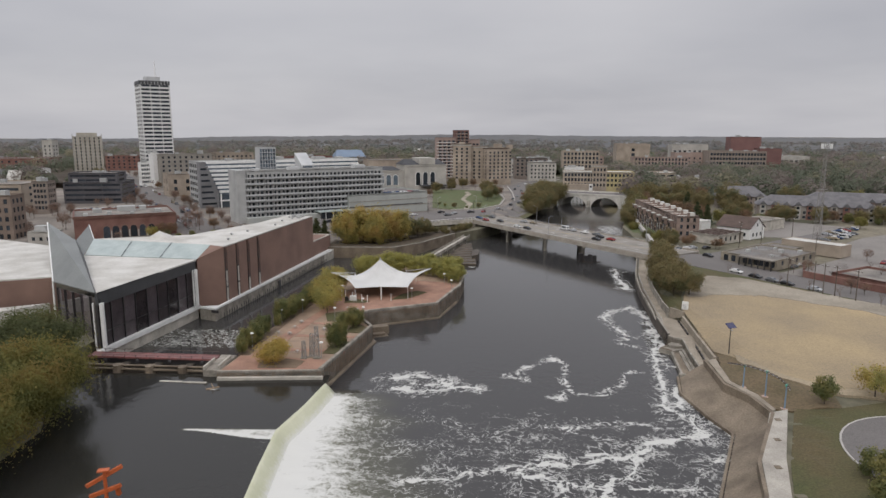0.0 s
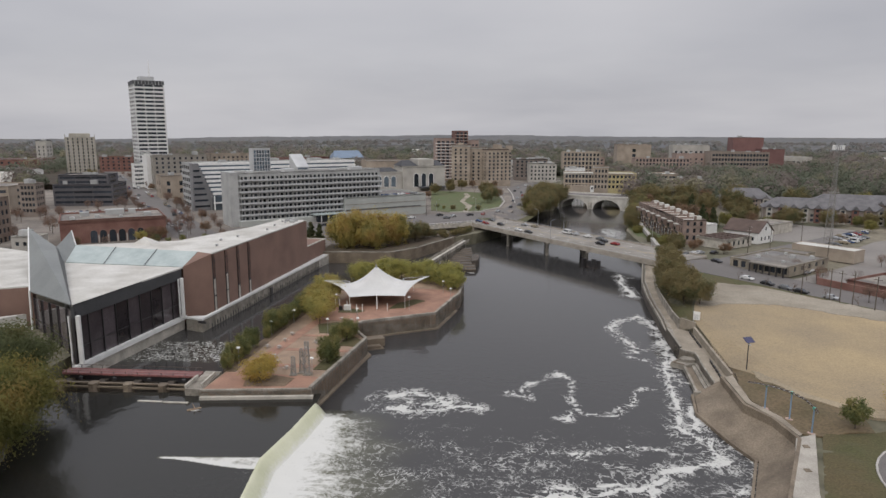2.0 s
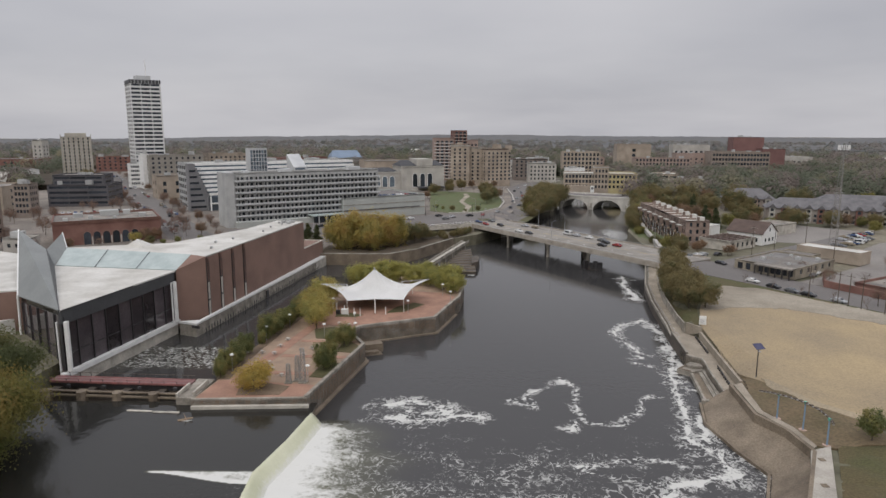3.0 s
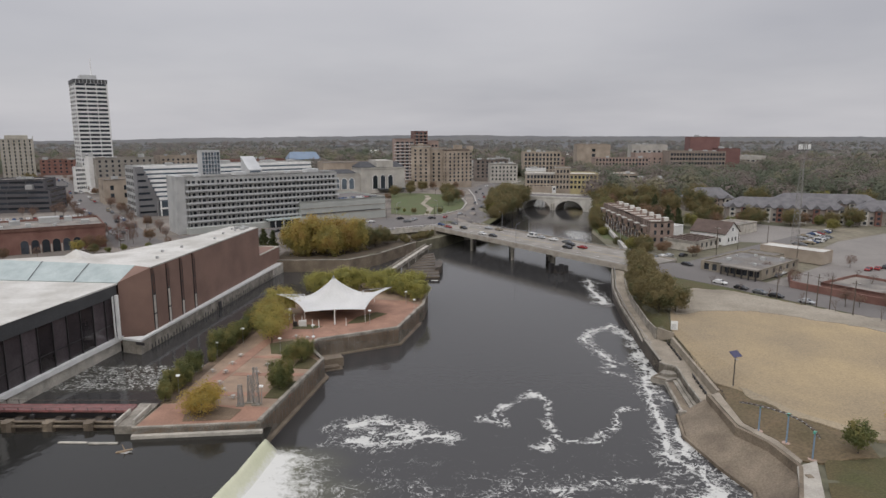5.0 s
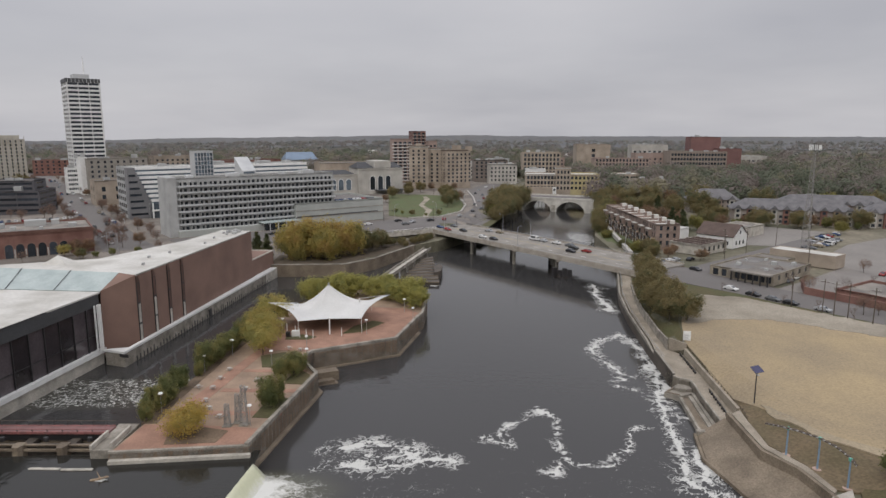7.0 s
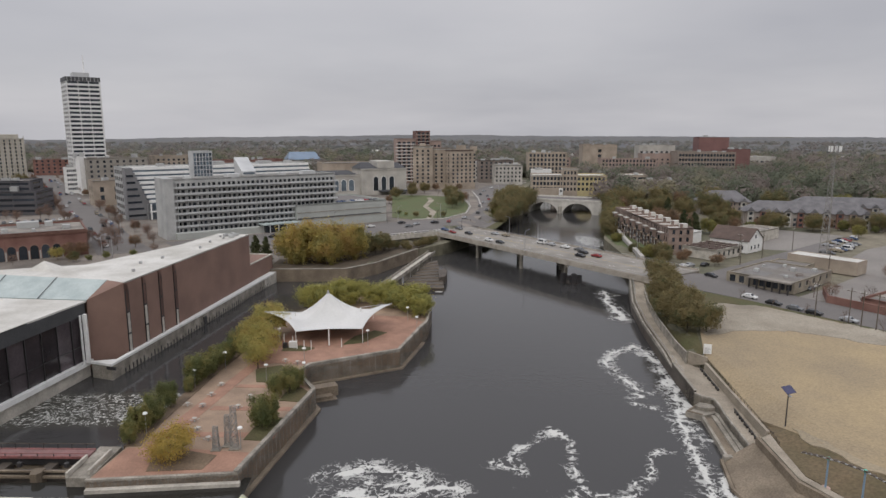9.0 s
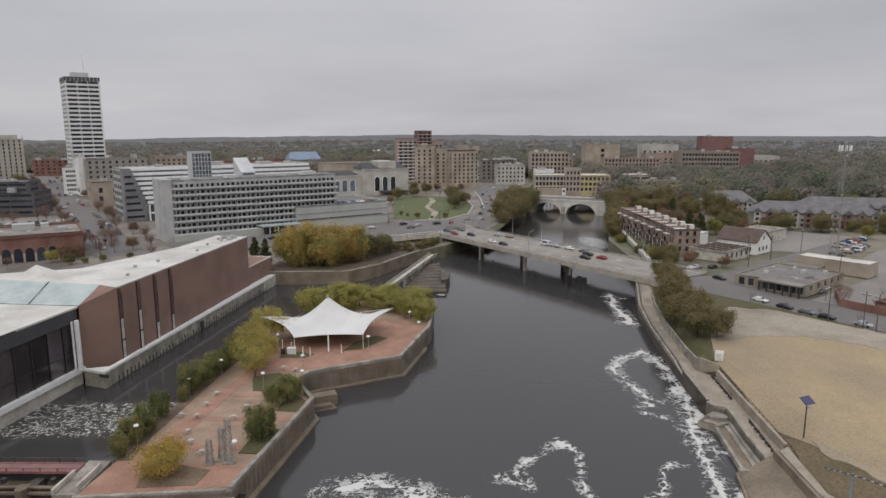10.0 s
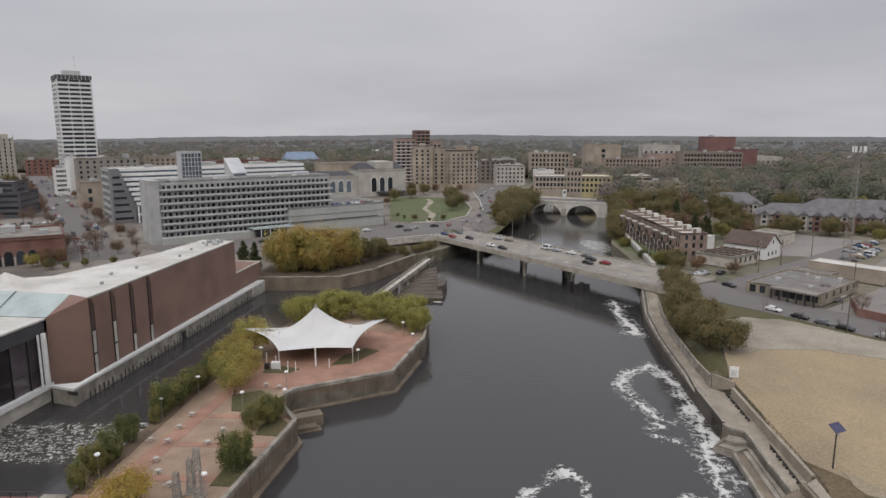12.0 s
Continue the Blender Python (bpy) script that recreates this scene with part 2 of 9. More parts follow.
LEAF_BRIGHT = leaf_mat("bright_lime_leaves", (0.36, 0.348, 0.12), (0.444, 0.408, 0.132), (0.3, 0.306, 0.114))
LEAF_RUST = leaf_mat("rusty_autumn_leaves", (0.25, 0.165, 0.11), (0.30, 0.195, 0.12), (0.20, 0.15, 0.105))
# haze is put into the leaf colour: paler and greyer with each farther ring
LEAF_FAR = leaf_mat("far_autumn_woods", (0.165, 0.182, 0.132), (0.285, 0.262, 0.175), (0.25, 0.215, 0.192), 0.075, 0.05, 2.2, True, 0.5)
LEAF_MID = leaf_mat("haze_tinted_brown_woods", (0.20, 0.208, 0.192), (0.275, 0.262, 0.222), (0.25, 0.228, 0.212), 0.04, 0.05, 1.6, True, 0.5)
LEAF_FAR2 = leaf_mat("haze_tinted_far_woods", (0.245, 0.252, 0.262), (0.29, 0.29, 0.285), (0.255, 0.252, 0.252), 0.012, 0.03, 1.15, True, 0.5)
# brown darkened to carry the shade under and between the near crowns
LEAF_SHADE = leaf_mat("understorey_shade_brown", (0.075, 0.078, 0.05), (0.105, 0.09, 0.062), (0.09, 0.072, 0.055), 0.075, 0.05, 1.15, True, 0.3)
LEAF_TWIG = leaf_mat("last_brown_leaves_and_twigs", (0.17, 0.125, 0.11), (0.22, 0.155, 0.125), (0.25, 0.165, 0.12), 0.35, 0.3)
TWIG = mat("bare_twigs", (0.15, 0.115, 0.098), 0.95, 0.2, 1.0, 5.0, 0.0)


# ---- mesh helpers ----
def mesh_of(bm, name, material, smooth=False):
    me = bpy.data.meshes.new(name)
    bm.normal_update()
    bm.to_mesh(me)
    bm.free()
    for m in (material if isinstance(material, (list, tuple)) else [material]):
        me.materials.append(m)
    if smooth:
        for p in me.polygons:
            p.use_smooth = True
    return me


def part(name, bm, material, parent=None, label="", m=None, smooth=False):
    """Link a bmesh (or a mesh) as one object, under parent where there is one."""
    me = bm if isinstance(bm, bpy.types.Mesh) else mesh_of(bm, name, material, smooth)
    ob = new(name, me)
    if parent is not None:
        ob.parent = parent
    if m is not None:
        ob.matrix_basis = m
    if label:
        tagged(ob, label)
    return ob


def empty(name, label, category, m=None, group="", kind=""):
    ob = new(name)
    ob.empty_display_size = 0.5
    if m is not None:
        ob.matrix_basis = m
    return tagged(ob, label, category, group, kind)


def add_box(bm, x0, x1, y0, y1, z0, z1, m=None, bevel=0.0):
    r = bmesh.ops.create_cube(bm, size=1.0)
    vs = r["verts"]
    t = Matrix.Translation(((x0 + x1) / 2, (y0 + y1) / 2, (z0 + z1) / 2)) @ Matrix.Diagonal((x1 - x0, y1 - y0, z1 - z0, 1))
    bmesh.ops.transform(bm, matrix=(m @ t) if m else t, verts=vs)
    if bevel:
        es = list({e for v in vs for e in v.link_edges})
        bmesh.ops.bevel(bm, geom=es, offset=bevel, segments=1, affect="EDGES")
    return vs


def box(x0, x1, y0, y1, z0, z1, bevel=0.0, m=None):
    bm = bmesh.new()
    add_box(bm, x0, x1, y0, y1, z0, z1, m, bevel)
    return bm


def add_tube(bm, a, b, r0, r1=None, n=8, caps=True):
    """A tapered round bar from a to b."""
    a, b = Vector(a), Vector(b)
    r1 = r0 if r1 is None else r1
    q = (b - a).to_track_quat("Z", "Y").to_matrix()
    lo, hi = [], []
    for i in range(n):
        d = Vector((math.cos(2 * math.pi * i / n), math.sin(2 * math.pi * i / n), 0))
        lo.append(bm.verts.new(a + q @ (d * r0)))
        hi.append(bm.verts.new(b + q @ (d * r1)))
    for i in range(n):
        j = (i + 1) % n
        bm.faces.new((lo[i], lo[j], hi[j], hi[i]))
    if caps:
        bm.faces.new(lo[::-1])
        bm.faces.new(hi)


def tube(a, b, r0, r1=None, n=8):
    bm = bmesh.new()
    add_tube(bm, a, b, r0, r1, n)
    return bm


def add_prism(bm, pts, z0, z1, bottom=False):
    """An upright block over a plan outline; z1 may be a function of x, y."""
    if sum(a[0] * b[1] - b[0] * a[1] for a, b in zip(pts, pts[1:] + pts[:1])) < 0:
        pts = pts[::-1]
    top = z1 if callable(z1) else (lambda x, y: z1)
    lo = [bm.verts.new((x, y, z0)) for x, y in pts]
    hi = [bm.verts.new((x, y, top(x, y))) for x, y in pts]
    for i in range(len(pts)):
        j = (i + 1) % len(pts)
        bm.faces.new((lo[i], lo[j], hi[j], hi[i]))
    bm.faces.new(hi)
    if bottom:
        bm.faces.new(lo[::-1])


def prism(pts, z0, z1, bottom=True):
    bm = bmesh.new()
    add_prism(bm, pts, z0, z1, bottom)
    return bm


def add_wall(bm, pts, z0, z1, thick, closed=False):
    """A wall of that thickness along a plan line, to the line's left; mitred at its bends."""
    n = len(pts)
    P = [Vector((x, y)) for x, y in pts]
    off = []
    for i in range(n):
        ds = []
        if i > 0 or closed:
            ds.append((P[i] - P[i - 1]).normalized())
        if i < n - 1 or closed:
            ds.append((P[(i + 1) % n] - P[i]).normalized())
        nn = sum((Vector((-d.y, d.x)) for d in ds), Vector((0, 0))).normalized()
        k = max(0.4, nn.dot(Vector((-ds[0].y, ds[0].x))))
        off.append(P[i] + nn * (thick / k))
    rows = []
    top = z1 if callable(z1) else (lambda x, y: z1)
    for p, q in zip(P, off):
        t = top(p.x, p.y)
        rows.append([bm.verts.new((p.x, p.y, z0)), bm.verts.new((p.x, p.y, t)), bm.verts.new((q.x, q.y, t)), bm.verts.new((q.x, q.y, z0))])
    for i in range(n if closed else n - 1):
        a, b = rows[i], rows[(i + 1) % n]
        for k in range(4):
            bm.faces.new((a[k], b[k], b[(k + 1) % 4], a[(k + 1) % 4]))
    if not closed:
        bm.faces.new(rows[0][::-1])
        bm.faces.new(rows[-1])
    bmesh.ops.recalc_face_normals(bm, faces=bm.faces)


def wall_line(pts, z0, z1, thick, closed=False):
    bm = bmesh.new()
    add_wall(bm, pts, z0, z1, thick, closed)
    return bm


def inside(x, y, poly):
    hit = False
    for (x0, y0), (x1, y1) in zip(poly, poly[1:] + poly[:1]):
        if (y0 > y) != (y1 > y) and x < x0 + (y - y0) * (x1 - x0) / (y1 - y0):
            hit = not hit
    return hit


def smooth01(t):
    t = max(0.0, min(1.0, t))
    return t * t * (3 - 2 * t)


def interp(x, xs, ys):
    return float(np.interp(x, xs, ys))


# ---- plan of the ground ----
WEST_BANK = [(-95, -300), (-82, 60), (-76, 88), (-74.5, 100), (-74.5, 112), (-79, 121), (-86, 130), (-88.5, 140), (-89.5, 152), (-88.5, 165), (-83, 197), (-74, 205),
             (-59.5, 282), (-58.5, 297), (-53.4, 295), (-26, 295), (-15.2, 307.4), (-7.3, 322.4), (1.7, 338.3), (14, 348), (30, 374), (46, 420), (51, 470), (77, 497), (86, 536),
             (100, 620), (140, 760), (200, 900)]
EAST_BANK = [(230, 880), (175, 740), (148, 620), (137, 505), (128, 462), (117, 431), (95, 361), (90, 310), (86, 288), (77.5, 269), (70.3, 244), (66.2, 223), (62.3, 197), (59.8, 177.5), (59.2, 169.6), (61.6, 168.2),
             (60.0, 160), (58.4, 146), (57.9, 132), (60.5, 125.5), (61, 117.5), (50, 99), (46.5, 89), (36, 70), (25, 30), (10, -60), (0, -300)]
EB = sorted(((y, x) for x, y in EAST_BANK if y < 480))
# the bench walk is cut into the bank between the river wall and a retaining wall behind the benches
CUT = EAST_BANK.index((59.8, 177.5))
BENCH_BACK = [(65.2, 189.8), (67.6, 185.2), (65.9, 172), (63.0, 149.8)]
EAST_BANK = EAST_BANK[:CUT] + [(61.2, 188.4), (64.6, 189.2)] + BENCH_BACK + [(59.4, 146.9)] + EAST_BANK[CUT + 5:]
EBY, EBX = [p[0] for p in EB], [p[1] for p in EB]
RIVER = WEST_BANK + EAST_BANK


def on_west(x, y):
    return x < interp(y, [-300, 140, 200, 300, 340, 420, 500, 620, 900], [-40, -60, -50, -20, 5, 40, 75, 118, 215])


def land(x, y):
    """Height of the ground."""
    if on_west(x, y):
        edge = interp(x, [-75, -54, -38, -24, -10, 4, 13.5, 30], [326, 332, 339, 343.5, 350.5, 359, 363.5, 380])
        z = 4.6 + 3.6 * smooth01((y - edge + 0.5) / 6) if x > -75 else 5.0 + 3.2 * smooth01((y - 200) / 120)
    else:
        d = x - interp(y, EBY, EBX)
        low = smooth01((y - 184) / 4) * smooth01((262 - y) / 18) * (1 - smooth01((d - 3.0) / 4.0))
        dip = smooth01((y - 146) / 8) * smooth01((194 - y) / 8) * (1 - smooth01((d - 4) / 8))
        z = 4.8 - 1.9 * low - 1.35 * dip + 1.3 * smooth01((d - 4) / 6.0) + 0.6 * smooth01((y - 250) / 60) + 1.5 * smooth01(1 - math.hypot(x - 90, y - 262) / 45)
    r = math.hypot(x, y)
    if r > 1500:
        z += (14 - 26 * smooth01((-0.02 - math.atan2(x, y)) / 0.5)) * smooth01((r - 1500) / 3000) + 8 * smooth01((r - 1700) / 2000) * noise.noise(Vector((x / 900, y / 900, 0)))
    return z


def sheet(name, outer, holes, heights, step, material, dz=0.0, extra=None, skirt=0.0):
    """A ground sheet over an outline with holes, following the heights given."""
    from mathutils.geometry import delaunay_2d_cdt
    vs, es = [], []
    for loop in [outer] + holes:
        k = len(vs)
        dense = []
        for a, b in zip(loop, loop[1:] + loop[:1]):
            m = max(1, int(math.hypot(b[0] - a[0], b[1] - a[1]) / (step * 2)))
            dense += [(a[0] + (b[0] - a[0]) * i / m, a[1] + (b[1] - a[1]) * i / m) for i in range(m)]
        vs += [Vector(p) for p in dense]
        es += [(k + i, k + (i + 1) % len(dense)) for i in range(len(dense))]
    grid = extra if extra is not None else [
        (x, y) for x in np.arange(min(p[0] for p in outer), max(p[0] for p in outer), step)
        for y in np.arange(min(p[1] for p in outer), max(p[1] for p in outer), step)]
    vs += [Vector((float(x), float(y))) for x, y in grid if inside(x, y, outer) and not any(inside(x, y, h) for h in holes)]
    cv, ce, cf, *_ = delaunay_2d_cdt(vs, es, [], 0, 1e-4)
    bm = bmesh.new()
    bv = [bm.verts.new((v.x, v.y, heights(v.x, v.y) + dz)) for v in cv]
    for f in cf:
        c = sum((cv[i] for i in f), Vector((0, 0))) / len(f)
        if inside(c.x, c.y, outer) and not any(inside(c.x, c.y, h) for h in holes):
            bm.faces.new([bv[i] for i in f])
    bmesh.ops.delete(bm, geom=[v for v in bm.verts if not v.link_faces], context="VERTS")
    bmesh.ops.recalc_face_normals(bm, faces=bm.faces)
    if sum(f.normal.z for f in bm.faces) < 0:
        bmesh.ops.reverse_faces(bm, faces=bm.faces)
    if skirt:
        rim = [e for e in bm.edges if len(e.link_faces) == 1]
        r = bmesh.ops.extrude_edge_only(bm, edges=rim)
        for v in r["geom"]:
            if isinstance(v, bmesh.types.BMVert):
                v.co.z -= skirt
    return part(name, bm, material)


FAR = 4900
axis = sorted(set([float(v) for v in np.arange(-330, 331, 11)] + [s * 330 * 1.16 ** k for k in range(1, 19) for s in (-1, 1)]))
axis = [v for v in axis if abs(v) < FAR]
grid_pts = [(x, y + 150) for x in axis for y in axis]
grid_pts += [(x + 1.3, y + 0.7) for x in range(44, 112, 4) for y in range(62, 292, 4)]
grid_pts += [(x + 0.4, y + 0.3) for x in range(-72, 34, 4) for y in range(300, 392, 3)]
grid_pts += [(x + 0.2, y + 0.4) for x in range(55, 86, 2) for y in range(168, 272, 2)]
ground = sheet("ground", [(-FAR, -FAR), (FAR, -FAR), (FAR, FAR), (-FAR, FAR)], [RIVER], land, 12, GROUND, extra=grid_pts, skirt=8.0)
tagged(ground, "brown and olive ground reaching the wooded horizon", "ground", kind="structure")


def ragged(outline, amp, step=2.0):
    """The outline with its straight runs broken up, as worn ground has."""
    out_ = []
    for (x0, y0), (x1, y1) in zip(outline, outline[1:] + outline[:1]):
        k = max(1, int(math.hypot(x1 - x0, y1 - y0) / step))
        for i in range(k):
            x, y = x0 + (x1 - x0) * i / k, y0 + (y1 - y0) * i / k
            out_.append((x + amp * noise.noise(Vector((x / 4, y / 4, 2))) + 0.5 * amp * noise.noise(Vector((x / 1.5, y / 1.5, 5))), y + amp * noise.noise(Vector((x / 4, y / 4, 8))) + 0.5 * amp * noise.noise(Vector((x / 1.5, y / 1.5, 11)))))
    return out_


def overlay(name, outline, material, label, category, dz=0.05, step=9, holes=()):
    if name in ("gravel_strip", "gravel_apron", "scrub_bank"):
        outline = ragged(outline, {"gravel_strip": 2.2, "gravel_apron": 0.9}.get(name, 0.5))
    return tagged(sheet(name, outline, list(holes), land, step, material, dz, skirt=0.5), label, category, kind="structure")


# ---- water ----
def water_material(name, murk):
    m = bpy.data.materials.new(name)
    m.use_nodes = True
    n, l = m.node_tree.nodes, m.node_tree.links
    b = n["Principled BSDF"]
    g = n.new("ShaderNodeNewGeometry")
    at = n.new("ShaderNodeAttribute")
    at.attribute_name = "foam"
    sep = n.new("ShaderNodeSeparateColor")
    l.new(at.outputs["Color"], sep.inputs[0])
    warp = n.new("ShaderNodeTexNoise")
    warp.inputs["Scale"].default_value, warp.inputs["Detail"].default_value = 0.10, 3.0
    l.new(g.outputs["Position"], warp.inputs["Vector"])
    wv = n.new("ShaderNodeVectorMath")
    wv.operation = "MULTIPLY_ADD"
    l.new(warp.outputs["Color"], wv.inputs[0])
    wv.inputs[1].default_value = (6, 6, 0)
    l.new(g.outputs["Position"], wv.inputs[2])
    wf = n.new("ShaderNodeTexNoise")
    wf.inputs["Scale"].default_value, wf.inputs["Detail"].default_value = 0.45, 2.0
    l.new(g.outputs["Position"], wf.inputs["Vector"])
    wv2 = n.new("ShaderNodeVectorMath")
    wv2.operation = "MULTIPLY_ADD"
    l.new(wf.outputs["Color"], wv2.inputs[0])
    wv2.inputs[1].default_value = (2.2, 2.2, 0)
    l.new(wv.outputs[0], wv2.inputs[2])

    # thin foam threads: ridges of a warped noise at two sizes, broken up by finer ones
    def ridge(scale, detail, width):
        na = n.new("ShaderNodeTexNoise")
        na.inputs["Scale"].default_value, na.inputs["Detail"].default_value, na.inputs["Roughness"].default_value = scale, detail, 0.55
        l.new(wv2.outputs[0], na.inputs["Vector"])
        rid = n.new("ShaderNodeMath")
        rid.operation, rid.inputs[1].default_value = "SUBTRACT", 0.5
        l.new(na.outputs[0], rid.inputs[0])
        ab = n.new("ShaderNodeMath")
        ab.operation = "ABSOLUTE"
        l.new(rid.outputs[0], ab.inputs[0])
        k = n.new("ShaderNodeMapRange")
        k.inputs["From Min"].default_value, k.inputs["From Max"].default_value = 0.0, width
        k.inputs["To Min"].default_value, k.inputs["To Max"].default_value = 1.0, 0.0
        l.new(ab.outputs[0], k.inputs[0])
        return k.outputs[0]

    coarse, fine = ridge(0.20, 3.0, 0.055), ridge(0.50, 3.0, 0.085)
    pt = n.new("ShaderNodeTexNoise")
    pt.inputs["Scale"].default_value, pt.inputs["Detail"].default_value, pt.inputs["Roughness"].default_value = 0.16, 4.0, 0.6
    l.new(wv.outputs[0], pt.inputs["Vector"])
    nf = n.new("ShaderNodeTexNoise")
    nf.inputs["Scale"].default_value, nf.inputs["Detail"].default_value, nf.inputs["Roughness"].default_value = 1.5, 8.0, 0.72
    l.new(wv.outputs[0], nf.inputs["Vector"])

    def math_node(op, a, b_, c=None):
        k = n.new("ShaderNodeMath")
        k.operation = op
        for i, v in enumerate((a, b_, c)):
            if v is None:
                continue
            if isinstance(v, (int, float)):
                k.inputs[i].default_value = v
            else:
                l.new(v, k.inputs[i])
        return k.outputs[0]

    def step(v, lo, hi):
        k = n.new("ShaderNodeMapRange")
        k.interpolation_type = "SMOOTHSTEP"
        k.inputs["From Min"].default_value, k.inputs["From Max"].default_value = lo, hi
        l.new(v, k.inputs[0])
        return k.outputs[0]

    threads = math_node("MAXIMUM", coarse, fine)
    lace = math_node("MULTIPLY", math_node("MULTIPLY", threads, nf.outputs[0]), math_node("MULTIPLY", pt.outputs[0], 2.0))
    stream = n.new("ShaderNodeMapping")
    stream.inputs["Scale"].default_value = (0.20, 0.50, 0.3)
    stream.inputs["Rotation"].default_value = (0, 0, radians(6))
    l.new(wv.outputs[0], stream.inputs[0])
    ns = n.new("ShaderNodeTexNoise")
    ns.inputs["Scale"].default_value, ns.inputs["Detail"].default_value, ns.inputs["Roughness"].default_value = 1.0, 8.0, 0.68
    l.new(stream.outputs[0], ns.inputs["Vector"])
    t1 = math_node("MULTIPLY", lace, sep.outputs[0])
    d1 = math_node("ADD", math_node("ADD", sep.outputs[1], math_node("MULTIPLY", math_node("SUBTRACT", nf.outputs[0], 0.5), 1.3)), math_node("MULTIPLY", math_node("SUBTRACT", threads, 0.45), 0.28))
    d1 = math_node("MULTIPLY", d1, step(sep.outputs[1], 0.02, 0.22))
    churn = math_node("ADD", math_node("MULTIPLY", math_node("SUBTRACT", ns.outputs[0], 0.5), 1.9), math_node("ADD", math_node("MULTIPLY", math_node("SUBTRACT", nf.outputs[0], 0.5), 1.1), math_node("MULTIPLY", math_node("SUBTRACT", threads, 0.45), 0.28)))
    w1 = math_node("ADD", sep.outputs[2], math_node("MULTIPLY", churn, step(sep.outputs[2], 0.01, 0.30)))

    foam = math_node("MAXIMUM", math_node("MULTIPLY", step(t1, 0.28, 0.52), 0.62), math_node("MAXIMUM", math_node("MULTIPLY", step(d1, 0.50, 0.72), 0.92), math_node("MULTIPLY", step(w1, 0.30, 1.20), 1.0)))
    base = n.new("ShaderNodeMixRGB")
    base.inputs[1].default_value, base.inputs[2].default_value = (*murk, 1), (0.115, 0.115, 0.072, 1)
    l.new(math_node("MINIMUM", math_node("MULTIPLY", sep.outputs[2], 1.1), 1.0), base.inputs[0])
    col = n.new("ShaderNodeMixRGB")
    l.new(foam, col.inputs[0])
    l.new(base.outputs[0], col.inputs[1])
    col.inputs[2].default_value = (0.60, 0.60, 0.57, 1)
    l.new(col.outputs[0], b.inputs["Base Color"])
    rg = math_node("MULTIPLY_ADD", foam, 0.75, 0.06)
    l.new(rg, b.inputs["Roughness"])
    b.inputs["IOR"].default_value = 1.33
    wa = n.new("ShaderNodeTexNoise")
    wa.inputs["Scale"].default_value, wa.inputs["Detail"].default_value = 0.55, 5.0
    l.new(wv.outputs[0], wa.inputs["Vector"])
    bp = n.new("ShaderNodeBump")
    bp.inputs["Strength"].default_value, bp.inputs["Distance"].default_value = 0.13, 0.35
    l.new(math_node("MULTIPLY_ADD", foam, 0.6, wa.outputs[0]), bp.inputs["Height"])
    l.new(bp.outputs[0], b.inputs["Normal"])
    return m


WATER = water_material("river_water", (0.046, 0.045, 0.045))
STILL_WATER = water_material("pool_water", (0.024, 0.0235, 0.021))


def line_dist(x, y, pts):
    best = 1e9
    for (x0, y0), (x1, y1) in zip(pts, pts[1:]):
        dx, dy = x1 - x0, y1 - y0
        t = max(0.0, min(1.0, ((x - x0) * dx + (y - y0) * dy) / (dx * dx + dy * dy)))
        best = min(best, math.hypot(x - x0 - t * dx, y - y0 - t * dy))
    return best


DAM = [(-26.9, 136.4), (-28.9, 124.8), (-31.6, 113.5), (-31.0, 100.4), (-30.3, 90.8), (-28.0, 70.0), (-24.0, 45.0), (-16.0, 15.0), (-4.0, -30.0), (5, -90)]
DAMX, DAMY = [p[0] for p in DAM][::-1], [p[1] for p in DAM][::-1]
# foam lines that drift on the pool below the dam
POOL_STRANDS = [
    ([(-14.9, 146), (-9.8, 149), (-4.3, 147), (1, 146), (0, 141), (-6.4, 139), (-12, 140.5)], 0.98),
    ([(-8, 144), (-3, 143.5), (2, 141.5), (7.4, 141.2)], 0.78),
    ([(12.3, 148.8), (17.2, 151), (19.8, 156), (27, 162), (28.6, 157), (26.8, 148.5), (26.7, 140), (29.5, 137.6)], 0.98),
    ([(29.4, 137.5), (34.6, 138.6), (39.5, 143.7), (42.6, 150), (45.3, 153)], 1.01),
    ([(12.5, 148.5), (18.5, 147)], 1.25),
    ([(23.5, 135.2), (26, 139)], 1.17),
    ([(-13.0, 140.8), (-8.5, 140.6)], 1.25),
    ([(-2.6, 144.6), (0.6, 143.2)], 1.35),
]
BANK_STRANDS = [
    ([(69, 274), (66, 250), (64.8, 237)], 1.48),
    ([(60.2, 212), (53, 207), (48, 199), (48.8, 187), (52, 180)], 1.17),
    ([(60.6, 210), (61, 196), (59, 183), (56.4, 168)], 1.48),
    ([(58, 178), (52.3, 161), (49.5, 146), (46, 133), (46.6, 127)], 1.33),
    ([(49, 179), (47, 174), (52, 170)], 0.78),
    ([(52.3, 161), (56, 157)], 1.09),
    ([(53.6, 126), (54.8, 118)], 1.17),
    ([(51, 142), (48.6, 126), (49.3, 118.6)], 1.56),
]
